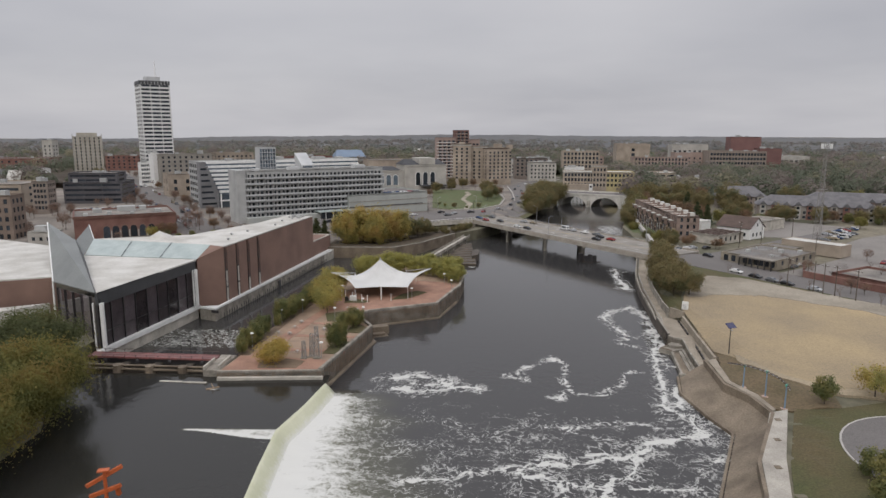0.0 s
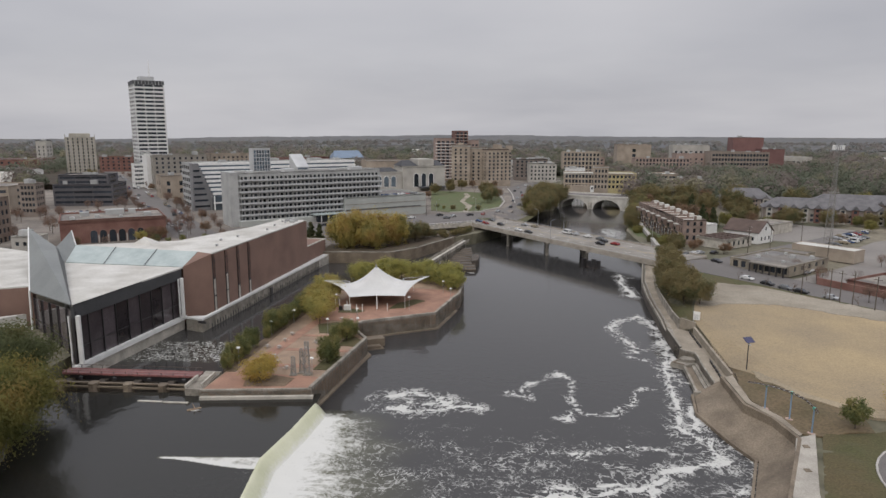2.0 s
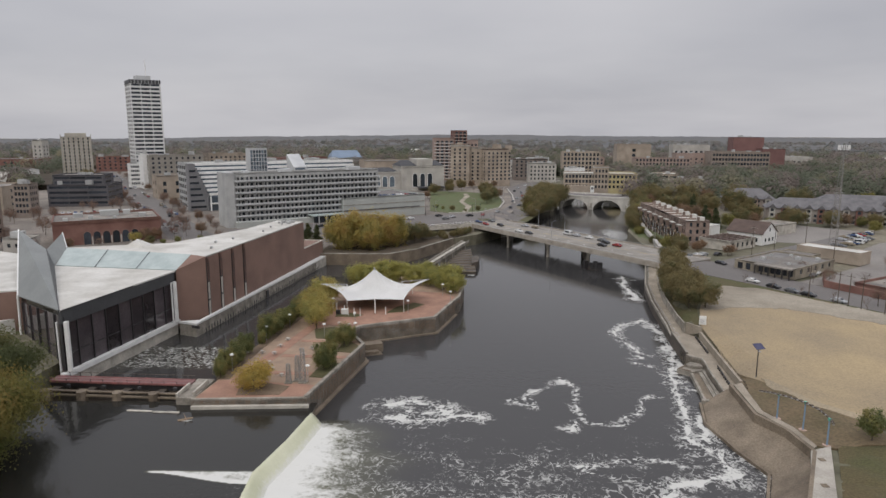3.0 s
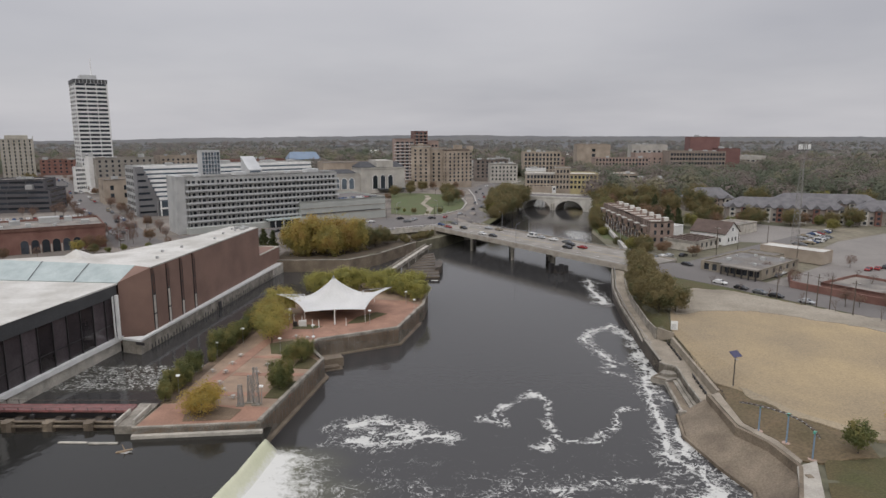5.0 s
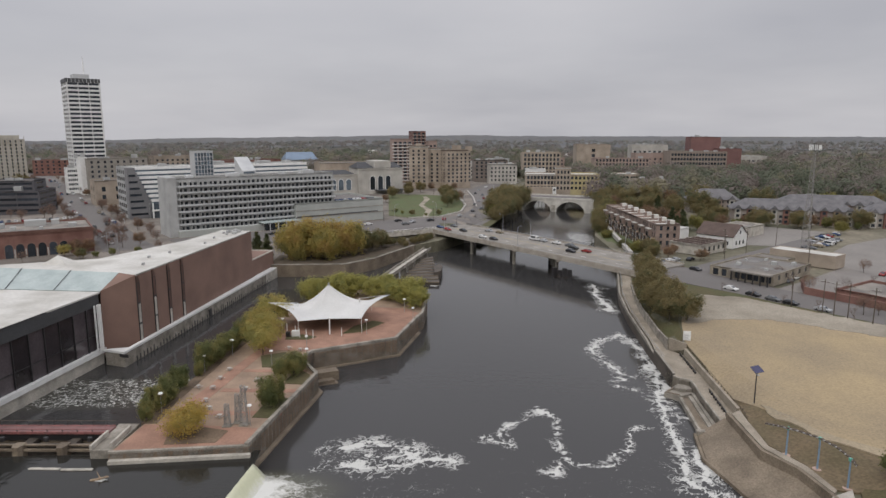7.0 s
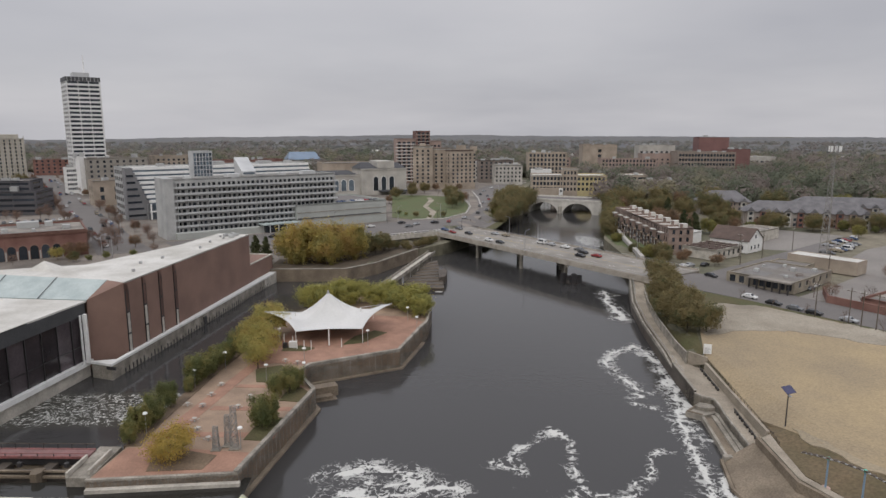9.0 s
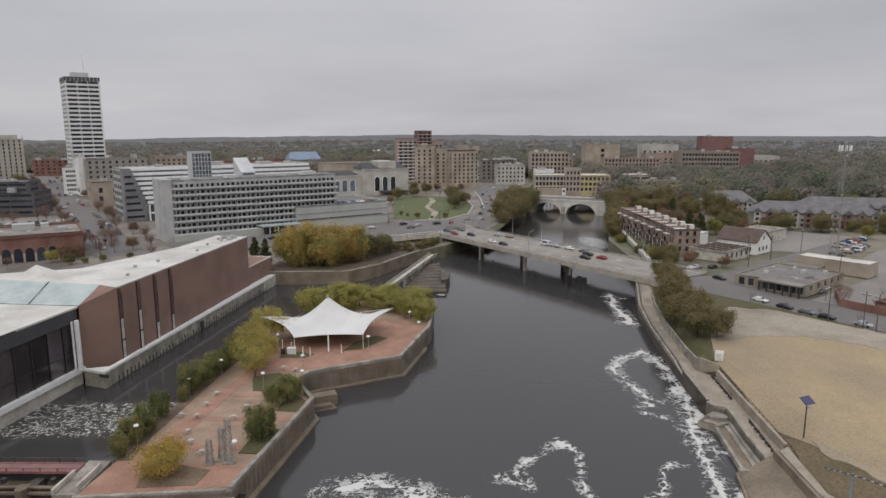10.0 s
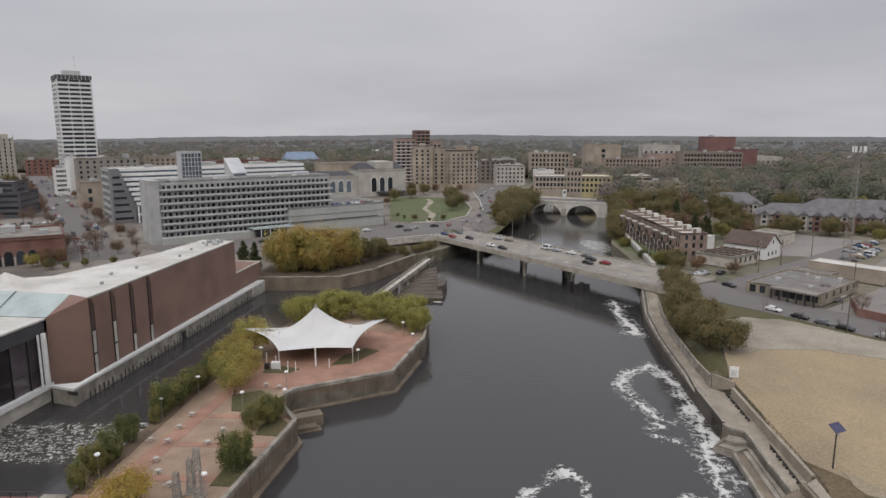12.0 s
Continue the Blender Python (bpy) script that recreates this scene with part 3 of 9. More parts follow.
LOW_STRANDS = [
    ([(49.3, 119), (46, 117.4), (41, 116.0), (37.5, 116.2)], 1.9),
    ([(38, 116.5), (35.5, 112), (31.8, 109.6), (25, 107.8), (18.5, 106.6), (12, 105.8), (6.2, 104.2), (-2.6, 102.0), (-8, 100.6)], 1.0),
    ([(34, 110.6), (28, 110.8), (20, 109.6), (13, 107.6), (8, 105)], 0.7),
    ([(34, 109.5), (31, 104), (27.5, 100.5), (24.5, 96), (26, 88)], 1.1),
    ([(30, 99), (36, 99.6), (40, 99)], 0.9),
    ([(11, 103.8), (16.5, 102.2), (19.0, 99.5), (16.5, 92)], 1.0),
    ([(19, 101), (24, 100.5), (26, 98.6)], 0.6),
    ([(46, 108), (51, 109.6), (53, 113)], 0.7),
    ([(16, 122), (24, 121.5), (33, 124), (41, 121.5)], 0.55),
    ([(22, 121), (27, 117.5), (31, 116.8)], 0.5),
]
STRANDS = [(pts, w * (1.5 if pts[0][0] < 0 else 0.62)) for pts, w in POOL_STRANDS] + BANK_STRANDS + LOW_STRANDS


def foam_at(x, y):
    """Red: open lace, green: floating foam, blue: white water streaming off the dam."""
    r = g = b = 0.0
    dx = x - interp(y, DAMY, DAMX)
    if y < 140 and dx > -1:
        fade = smooth01((140.5 - y) / 8)
        reach = 6.0 + 0.20 * (140 - y) + 2.5 * noise.noise(Vector((y / 6, 0, 5)))
        b = fade * (1.38 - 0.86 * smooth01((dx - reach * 0.25) / (reach * 1.15)) - 0.52 * smooth01((dx - reach) / (reach * 1.6)))
    r = (0.52 + 0.30 * smooth01((137 - y) / 22)) * smooth01((150 - y) / 10) * smooth01((x + 24) / 10)
    r = max(r, 0.25 * smooth01((x - 30) / 20) * smooth01((230 - y) / 40))
    u = x + 1.7 * noise.noise(Vector((x / 5, y / 5, 1))) + 0.9 * noise.noise(Vector((x / 2.1, y / 2.1, 2)))
    v = y + 1.7 * noise.noise(Vector((x / 5, y / 5, 7))) + 0.9 * noise.noise(Vector((x / 2.1, y / 2.1, 8)))
    vary = 0.78 + 0.95 * noise.noise(Vector((x / 4.2, y / 4.2, 11)))
    for pts, w in STRANDS:
        d = line_dist(u, v, pts)
        if d < w * 5:
            g = max(g, 0.86 * (1 - smooth01(d / (w * 1.5 * max(0.16, vary) + 0.15))))
            r = max(r, 1.25 * (1 - smooth01(d / (w * 5))))
    # rapids in the side channel and up the river by the east bank
    if x < -44 and 155 < y < 200:
        e = abs(y - 176) / 10
        b = max(b, 0.15 * (1 - smooth01((e - 0.7) / 0.4)))
        r = max(r, 0.45 * (1 - smooth01((e - 0.8) / 0.8)))
        g = max(g, 0.46 * (1 - smooth01((e - 0.7) / 0.4)))
    e = math.hypot((x - 95) / 12, (y - 385) / 30)
    g = max(g, 0.55 * (1 - smooth01((e - 0.4) / 0.9)))
    e = math.hypot((x - 9) / 2.5, (y - 279) / 6)
    g = max(g, 0.95 * (1 - smooth01((e - 0.4) / 0.8)))
    e = math.hypot((x - 70) / 8, (y - 268) / 4)
    g = max(g, 0.5 * (1 - smooth01((e - 0.3) / 0.9)))
    return r, g, b


def water_sheet(name, xs, ys, z, label, keep=None, foam=True, material=WATER):
    bm = bmesh.new()
    layer = bm.verts.layers.float_color.new("foam")
    vs = {}
    for i, x in enumerate(xs):
        for j, y in enumerate(ys):
            v = bm.verts.new((x, y, z(x, y) if callable(z) else z))
            v[layer] = (*(foam(x, y) if foam else (0, 0, 0)), 1)
            vs[i, j] = v
    for i in range(len(xs) - 1):
        for j in range(len(ys) - 1):
            if keep is None or keep((xs[i] + xs[i + 1]) / 2, (ys[j] + ys[j + 1]) / 2):
                bm.faces.new((vs[i, j], vs[i + 1, j], vs[i + 1, j + 1], vs[i, j + 1]))
    bmesh.ops.delete(bm, geom=[v for v in bm.verts if not v.link_faces], context="VERTS")
    return tagged(part(name, bm, material, smooth=True), label, "water", kind="structure")


def arange(a, b, s):
    return [float(v) for v in np.arange(a, b + 1e-6, s)]


river_x = arange(-96, 96, 0.8)


def boil(x, y):
    """Height of the tailwater: heaped where the fall churns it."""
    dx = x - interp(y, DAMY, DAMX)
    if dx > 26 or y > 141:
        return 0.0
    k = smooth01((140 - y) / 5) * (1 - smooth01((dx - 3) / 16))
    return k * (0.45 + 0.30 * smooth01((dx - 2) / 5) * noise.fractal(Vector((x * 0.22, y * 0.3, 0)), 0.9, 2.1, 4))


water_sheet("water", river_x, arange(20, 300, 0.8), boil, "dark grey river with drifting white foam", foam=foam_at,
            keep=lambda x, y: (x > interp(y, DAMY, DAMX) - 1 or y > 139))
water_sheet("water", arange(-20, 260, 5), arange(300, 920, 5), 0.0, "dark river beyond the road bridge", foam=foam_at)

water_sheet("water", arange(-40, 60, 2.0), arange(-140, 20, 2.0), boil, "churned river below the dam", foam=foam_at, keep=lambda x, y: x > interp(y, DAMY, DAMX) - 1)

# upper pool: held back by the dam, stepping down at a low sill
SILL = [(-48.5, 114.5), (-40, 113.2), (-32.5, 112.0)]


def upper_foam(x, y):
    g = b = r = 0.0
    if -50 < x < -29:
        edge = smooth01((x + 49.5) / 10)
        d = 113.8 - y
        wide = 0.3 + 3.3 * smooth01((x + 49.5) / 18)
        if d > -0.8:
            rim_ = 0.55 * smooth01((d - wide + 1.2) / 0.8)
            b = (0.95 + rim_) * smooth01((x + 49.6) / 1.5) * smooth01((d + 0.3) / 0.5) * (1 - smooth01((d - wide) / 0.35))
            r = 0.55 * smooth01((x + 52) / 12) * (1 - smooth01((d - 6) / 26))
    e = math.hypot((x + 50) / 1.6, (y - 133) / 0.8)
    g = max(g, 0.7 * (1 - smooth01((e - 0.5) / 0.8)))
    return r, g, b


water_sheet("water", arange(-97, -52.5, 1.5) + arange(-52, -20, 0.4), arange(-60, 100, 2.0) + arange(101, 120, 0.3) + arange(120.5, 147, 1.0), 2.75, "still dark pool above the dam", foam=upper_foam, material=STILL_WATER,
            keep=lambda x, y: x < interp(y, DAMY, DAMX) - 0.1 and y < 141.5)


# ---- dam ----
def dam_face():
    m = mat("sheet_of_falling_water", (0.56, 0.565, 0.42), 0.35, 0.06, 0.25, 2.0, 0.12, tint=(0.49, 0.50, 0.34))
    # the glassy sheet breaks into white water towards its foot
    n, l = m.node_tree.nodes, m.node_tree.links
    pos = n.new("ShaderNodeNewGeometry")
    lift_ = n.new("ShaderNodeSeparateXYZ")
    l.new(pos.outputs["Position"], lift_.inputs[0])
    streak = n.new("ShaderNodeTexNoise")
    streak.inputs["Scale"].default_value, streak.inputs["Detail"].default_value = 1.6, 6.0
    l.new(pos.outputs["Position"], streak.inputs["Vector"])
    fall = n.new("ShaderNodeMath")
    fall.operation, fall.inputs[1].default_value = "MULTIPLY_ADD", 2.2
    l.new(streak.outputs[0], fall.inputs[0])
    l.new(lift_.outputs[2], fall.inputs[2])
    turn_white = n.new("ShaderNodeMapRange")
    turn_white.inputs["From Min"].default_value, turn_white.inputs["From Max"].default_value = 2.6, 1.4
    l.new(fall.outputs[0], turn_white.inputs[0])
    mixw = n.new("ShaderNodeMixRGB")
    mixw.inputs[2].default_value = (0.64, 0.64, 0.60, 1)
    l.new(turn_white.outputs[0], mixw.inputs[0])
    bsdf = n["Principled BSDF"]
    l.new(bsdf.inputs["Base Color"].links[0].from_socket, mixw.inputs[1])
    l.new(mixw.outputs[0], bsdf.inputs["Base Color"])
    bm = bmesh.new()
    prof = [(-0.9, 2.2), (-0.12, 2.84), (0.05, 2.84), (0.55, 2.45), (1.1, 1.85), (1.65, 1.2), (2.2, 0.6), (2.7, 0.1), (3.3, -0.6)]
    line = []
    for (x0, y0), (x1, y1) in zip(DAM, DAM[1:]):
        k = max(1, int(math.hypot(x1 - x0, y1 - y0) / 1.0))
        line += [(x0 + (x1 - x0) * i / k, y0 + (y1 - y0) * i / k) for i in range(k)]
    rows = []
    for i, (x, y) in enumerate(line):
        a, b = line[max(0, i - 2)], line[min(len(line) - 1, i + 2)]
        t = Vector((b[0] - a[0], b[1] - a[1])).normalized()
        nx, ny = -t.y, t.x
        w = 0.10 * noise.noise(Vector((y * 0.7, 0, 0)))
        rows.append([bm.verts.new((x + nx * d, y + ny * d, z + (0.08 * noise.noise(Vector((y * 0.9, d * 0.3, 3))) if d > 1 else w * 0.3))) for d, z in prof])
    for a, b in zip(rows, rows[1:]):
        for k in range(len(prof) - 1):
            bm.faces.new((a[k], a[k + 1], b[k + 1], b[k]))
    bm.faces.new(rows[0])
    bmesh.ops.recalc_face_normals(bm, faces=bm.faces)
    return tagged(part("dam", bm, m, smooth=True), "low river dam with pale yellowish sheet of falling water", "dam", kind="structure")


dam_face()


sill = wall_line(SILL, 1.5, 2.70, 0.6)
tagged(part("sill", sill, CONC_DAMP), "low submerged concrete sill in the upper pool", "sill", kind="structure")

# ---- island ----
ISLAND = [(-51.4, 138.4), (-28.4, 139.6), (-21.0, 173.2), (-26.1, 183.4), (-24.2, 188.0), (-3.8, 197.5), (2.0, 217.0), (3.6, 221.2), (5.2, 236), (0, 250),
          (-9, 258), (-18, 256), (-29, 247), (-35, 235), (-40, 221), (-42.5, 205), (-45.5, 185), (-48.5, 160)]
IZ = 4.3
tagged(part("island", prism(ISLAND, -2.5, IZ, False), SLAB_PAVE), "paved river island with buff and terracotta paving", "island", kind="structure")
# river wall of board-marked concrete with a raised coping
east_wall = ISLAND[0:9]
wall = tagged(part("island_wall", wall_line(east_wall[1:], -2.5, IZ + 0.55, 0.55), CONCRETE), "weathered board-marked concrete river wall round the island", "wall", kind="structure")
south = tagged(part("island_wall", wall_line([(-51.4, 138.4), (-28.4, 139.6)], -2.5, IZ + 0.35, 0.6), CONCRETE), "concrete wall facing the upper pool", "wall", kind="structure")
part("ledge", wall_line([(-51.2, 137.5), (-28.0, 138.7)], 1.0, 3.35, 0.9), CONC_PALE, south, "pale concrete ledge along the waterline")
part("coping", wall_line([(x, y) for x, y in east_wall[1:]], IZ + 0.55, IZ + 0.72, 0.75), CONCRETE, wall, "stained concrete coping")
# upright board joints on the river wall
rib = mesh_of(box(-0.05, 0.05, -0.06, 0.02, -1.0, IZ + 0.5), "wall_rib", CONCRETE)
for (x0, y0), (x1, y1) in zip(east_wall[1:7], east_wall[2:8]):
    L = math.hypot(x1 - x0, y1 - y0)
    ang = math.degrees(math.atan2(y1 - y0, x1 - x0))
    for i in range(1, int(L / 1.6)):
        t = i * 1.6 / L
        part("wall_rib", rib, CONCRETE, wall, m=pose(x0 + (x1 - x0) * t, y0 + (y1 - y0) * t, 0, 0, 0, ang))
footing = wall_line([(x, y) for x, y in east_wall[1:7]], -2.5, 0.35, -0.9)
part("footing", footing, CONC_DAMP, wall, "dark wet footing at the waterline")


def flat_patch(name, pts, z, material, label, category="paving", thick=0.05):
    return tagged(part(name, prism(pts, z - 0.3, z + thick, False), material), label, category, kind="structure")


flat_patch("terracotta_plaza", [(-33, 190.5), (-23.6, 189.2), (-4.6, 198.6), (1.2, 217.2), (2.6, 222), (-2, 228), (-20, 232), (-33, 222), (-35, 205)], IZ, BRICK_PAVE, "round terracotta-paved plaza under the tent")
flat_patch("terracotta_path", [(-47.3, 150), (-43.5, 150), (-36.5, 187), (-33, 191), (-35, 203), (-38.5, 190)], IZ, BRICK_PAVE, "terracotta path along the island's side channel")
flat_patch("terracotta_path", [(-50.9, 139.6), (-29.5, 140.8), (-28.0, 146.8), (-43.6, 149.5), (-49.6, 149.5)], IZ, BRICK_PAVE, "terracotta paving at the island's tip")
for y0, y1, x0, x1 in ((153.5, 155.3, -42.4, -25.6), (164.6, 166.4, -40.2, -23.4), (176, 177.6, -38.2, -24.0)):
    flat_patch("terracotta_band", [(x0, y0), (x1, y0 - 1.2), (x1 + 0.4, y1 - 1.2), (x0 + 0.4, y1)], IZ, BRICK_PAVE, "terracotta band across the paving")
for pts in ([(-43.2, 141.2), (-34.5, 141.5), (-33.5, 146), (-39, 148), (-44, 146)], [(-34.5, 178.8), (-27.8, 178.0), (-28, 184.5), (-31, 189), (-36.4, 186.5)],
            [(-30.5, 151.6), (-26.5, 151.0), (-24.6, 160), (-29, 161.5)], [(-27.6, 168.5), (-23.2, 167.6), (-22.6, 173), (-26.5, 178)],
            [(-18.5, 203.2), (-13.5, 204.5), (-7.6, 213), (-11, 215), (-16, 210)], [(-33, 199), (-27, 198.6), (-25, 201), (-29, 203), (-33, 202)]):
    flat_patch("planting_bed", pts, IZ + 0.06, EARTH if pts[0][1] < 150 else LAWN, "low planting bed with dark soil and grass", "planting bed", 0.06)
tagged(part("planting_bed", prism([(-50.4, 150), (-47.6, 150), (-47.2, 160), (-44.2, 185), (-41, 205), (-38.5, 221), (-34, 234), (-28, 245), (-30, 246), (-35.5, 234.5), (-41, 220), (-43.8, 204),
     (-46.6, 184), (-49.6, 160)], IZ - 0.5, IZ + 0.1, False), EARTH), "long shrub bed along the side channel", "planting bed", kind="structure")
# two broad landing steps in the notch of the river wall
landing = empty("landing_steps", "two broad concrete landing steps at the water", "steps", pose(-20.6, 181.0, 0, 0, 0, 22))
part("step", box(-2.6, 3.2, -1.0, 1.6, -1.5, 2.3, 0.05), CONC_DAMP, landing)
part("step", box(-2.4, 1.6, -2.8, -1.0, -1.5, 0.9, 0.05), CONC_DAMP, landing)
part("footing", box(-2.6, 2.4, -3.2, 1.6, -2.0, 0.2, 0.05), CONC_DAMP, landing)


# ---- tent on the island ----
def tent():
    t = empty("tensile_canopy", "white tensile fabric canopy with raised wing tips on steel masts", "canopy")
    peak = Vector((-23.4, 216.5, 14.9))
    rim = [Vector(p) for p in ((-38.4, 207.0, 12.2), (-30.0, 202.6, 8.2), (-13.4, 204.2, 8.2), (-6.0, 212.0, 12.7), (-12.0, 226.5, 7.2), (-32.5, 224.5, 7.2))]
    bm = bmesh.new()
    nr, ns = 14, 12
    ring = []
    for i in range(len(rim)):
        a, b = rim[i], rim[(i + 1) % len(rim)]
        for k in range(ns):
            u = k / ns
            p = a.lerp(b, u)
            mid = peak.copy()
            mid.z = p.z
            p = p + (mid - p) * (0.34 * u * (1 - u)) * (1.0 if i in (1,) else 1.25)
            ring.append((p, i, u))
    loops = []
    for j in range(nr + 1):
        s = j / nr
        row = []
        for p, i, u in ring:
            q = peak.lerp(p, s)
            sag = (peak.z - p.z)
            prof = 1 - (1 - s) ** 2.8
            q.z = peak.z - sag * prof - 2.1 * math.sin(math.pi * s) * (0.5 + 0.55 * smooth01((p.z - 9.4) / 2.5))
            row.append(bm.verts.new(q))
        loops.append(row)
    for a, b in zip(loops, loops[1:]):
        for k in range(len(ring)):
            k2 = (k + 1) % len(ring)
            bm.faces.new((a[k], b[k], b[k2], a[k2]))
    bmesh.ops.remove_doubles(bm, verts=bm.verts, dist=0.002)
    bmesh.ops.recalc_face_normals(bm, faces=bm.faces)
    if sum(f.normal.z for f in bm.faces) < 0:
        bmesh.ops.reverse_faces(bm, faces=bm.faces)
    fab = part("fabric", bm, FABRIC, t, "taut white fabric", smooth=True)
    so = fab.modifiers.new("thick", "SOLIDIFY")
    so.thickness = 0.05
    part("peak_ring", tube(peak + Vector((0, 0, -0.25)), peak + Vector((0, 0, 0.55)), 0.35, 0.12, 12), GALV, t)
    for p in (rim[1], rim[2], rim[4], rim[5]):
        part("mast", tube((p.x, p.y, IZ), p + Vector((0, 0, 0.2)), 0.07, 0.06), WHITE, t)
    part("mast", tube((-21.8, 203.0, IZ), (-21.8, 203.0, 8.9), 0.2, 0.16), WHITE, t)
    for sx, p in ((1, (-30.4, 206.0, 12.3)), (-1, (-14.2, 208.8, 12.6))):
        part("flying_mast", tube((p[0], p[1], p[2] - 1.1), p, 0.16, 0.14), WHITE, t)
        tip = rim[0] if sx > 0 else rim[3]
        part("boom", tube(p, tip, 0.09, n=6), GALV, t)
    return t


tent()

# ---- side channel: gate bridge, walkway, spillway ----
WET_DARK = mat("weedy_wet_concrete", (0.085, 0.070, 0.056), 0.8, 0.3, 0.3, 4.0, 0.4, tint=(0.05, 0.042, 0.035))
gate = empty("gate_bridge", "low sluice bridge with red steel rails on concrete piers", "bridge", pose(-84.5, 148.1, 0, 0, 0, -3.3))
part("deck", box(-1, 30.0, 0, 2.3, 4.25, 4.6, 0.03), mat("faded_red_deck", (0.21, 0.115, 0.11), 0.8, 0.2, 0.4, 4.0, 0.1, tint=(0.16, 0.095, 0.09)), gate, "faded red deck")
part("lower_beam", box(-1, 30.0, -4.4, -3.9, 2.95, 3.35, 0.03), CONC_DAMP, gate, "stained concrete walking beam")
part("girder", box(-1, 30.0, 0.1, 0.5, 2.9, 4.2, 0.03), DARK_METAL, gate, "dark stained girder")
part("beam", box(-1, 30.0, -0.25, 0.05, 4.15, 4.62, 0.03), RUST_RED, gate, "faded red steel beam")
part("rail", box(-1, 30.0, -0.2, -0.08, 5.05, 5.16), RUST_RED, gate, "faded red handrail")
part("beam", box(-1, 30.0, 2.2, 2.45, 3.9, 4.75, 0.03), RUST_RED, gate)
for i in range(11):
    part("baluster", box(i * 2.7, i * 2.7 + 0.1, -0.24, -0.1, 4.6, 5.08), DARK_METAL, gate)
part("rail", box(-1, 30.0, 2.28, 2.36, 5.55, 5.63), BARK, gate, "thin brown handrail")
post = mesh_of(box(-0.05, 0.05, -0.05, 0.05, 4.7, 5.6), "post", DARK_METAL)
for i in range(13):
    part("post", post, DARK_METAL, gate, m=pose(i * 2.4 - 0.4, 2.32, 0))
pier = mesh_of(prism([(-0.85, -4.6), (-0.5, -5.3), (0.5, -5.3), (0.85, -4.6), (0.85, -3.2), (-0.85, -3.2)], -2.0, 4.15), "pier", CONC_DAMP)
rear = mesh_of(box(-0.85, 0.85, -3.2, 3.4, -2.0, 3.3, 0.03), "pier_wall", WET_DARK)
for i in range(4):
    part("pier", pier, CONC_DAMP, gate, m=pose(0.9 + i * 7.7, 0, 0))
    part("pier_wall", rear, WET_DARK, gate, m=pose(0.9 + i * 7.7, 0, 0))
part("sill", box(-1, 30.0, 0.4, 3.4, -1.0, 2.55), CONC_DAMP, gate)
hoist = box(-0.35, 0.35, -0.3, 0.3, 4.6, 5.4, 0.05)
add_tube(hoist, (0, 0, 5.3), (0, 0, 6.0), 0.06, 0.06, 8)
hoist = mesh_of(hoist, "gate_hoist", DARK_METAL)
for i in range(4):
    part("gate_hoist", hoist, DARK_METAL, gate, m=pose(4.8 + i * 7.7, -2.6, -0.6))
    part("gate_leaf", box(1.8 + i * 7.7, 7.75 + i * 7.7, -3.4, -3.1, 0.2, 3.9), WET_DARK, gate, "dark wet gate panel")
part("abutment", box(29.8, 33.6, -6.4, 4.0, -2.0, 4.28, 0.04), CONCRETE, gate, "concrete abutment on the island")
part("parapet", box(29.8, 30.2, -6.4, -0.4, 4.28, 5.1, 0.04), CONC_PALE, gate)
part("parapet", box(32.8, 33.2, -5.4, 1.6, 4.28, 5.1, 0.04), CONC_PALE, gate)
part("upper_beam", box(-1, 30.0, -4.0, -3.6, 3.75, 4.05, 0.03), CONC_DAMP, gate)

# footbridge from the island's far tip to the road bridge, and the stepped spillway beside it
WALK_A, WALK_B = Vector((-13.5, 255.5, 4.6)), Vector((8.2, 330.0, 5.6))
wd = (WALK_B - WALK_A)
wm = Matrix.Translation(WALK_A) @ pose(0, 0, 0, 0, 0, math.degrees(math.atan2(wd.y, wd.x)))
wl_ = wd.length
foot = empty("footbridge", "narrow pale concrete footbridge with low rails", "bridge", wm)
part("deck", box(0, wl_, -1.5, 1.5, -0.35, 0.05, 0.02), CONC_PALE, foot)
for s in (-1, 1):
    part("parapet", box(0, wl_, s * 1.5 - 0.12, s * 1.5 + 0.12, -0.35, 0.95, 0.02), CONCRETE, foot)
fp = mesh_of(box(-0.4, 0.4, -1.3, 1.3, -6.5, -0.35), "pier", CONCRETE)
for i in range(7):
    part("pier", fp, CONCRETE, foot, m=pose(6 + i * 11, 0, 0))
spill = empty("spillway", "stepped concrete spillway beside the footbridge", "spillway", kind="structure")
LEDGE = WET_DARK
for i in range(4, 13):
    t0 = 0.06 + i * 0.059
    a, b = WALK_A + wd * t0, WALK_A + wd * (t0 + 0.0585)
    z = 0.5 + 0.2 * i
    part("step", prism([(a.x + 1.6, a.y - 0.5), (11.4 - 0.1 * i, a.y - 3.5 + i * 0.6), (11.6 - 0.1 * i, b.y - 3.6 + i * 0.6), (b.x + 1.6, b.y - 0.5)], -2, z, False), LEDGE, spill)
    part("nosing", wall_line([(a.x + 1.6, a.y - 0.5), (11.4 - 0.1 * i, a.y - 3.5 + i * 0.6)], z - 0.25, z + 0.08, -0.3), CONC_DAMP, spill)
part("pier", prism([(9.6, 286), (12.2, 288.5), (13.4, 298), (12.6, 303), (9.8, 299)], -2, 3.0), LEDGE, spill, "weathered concrete end pier")

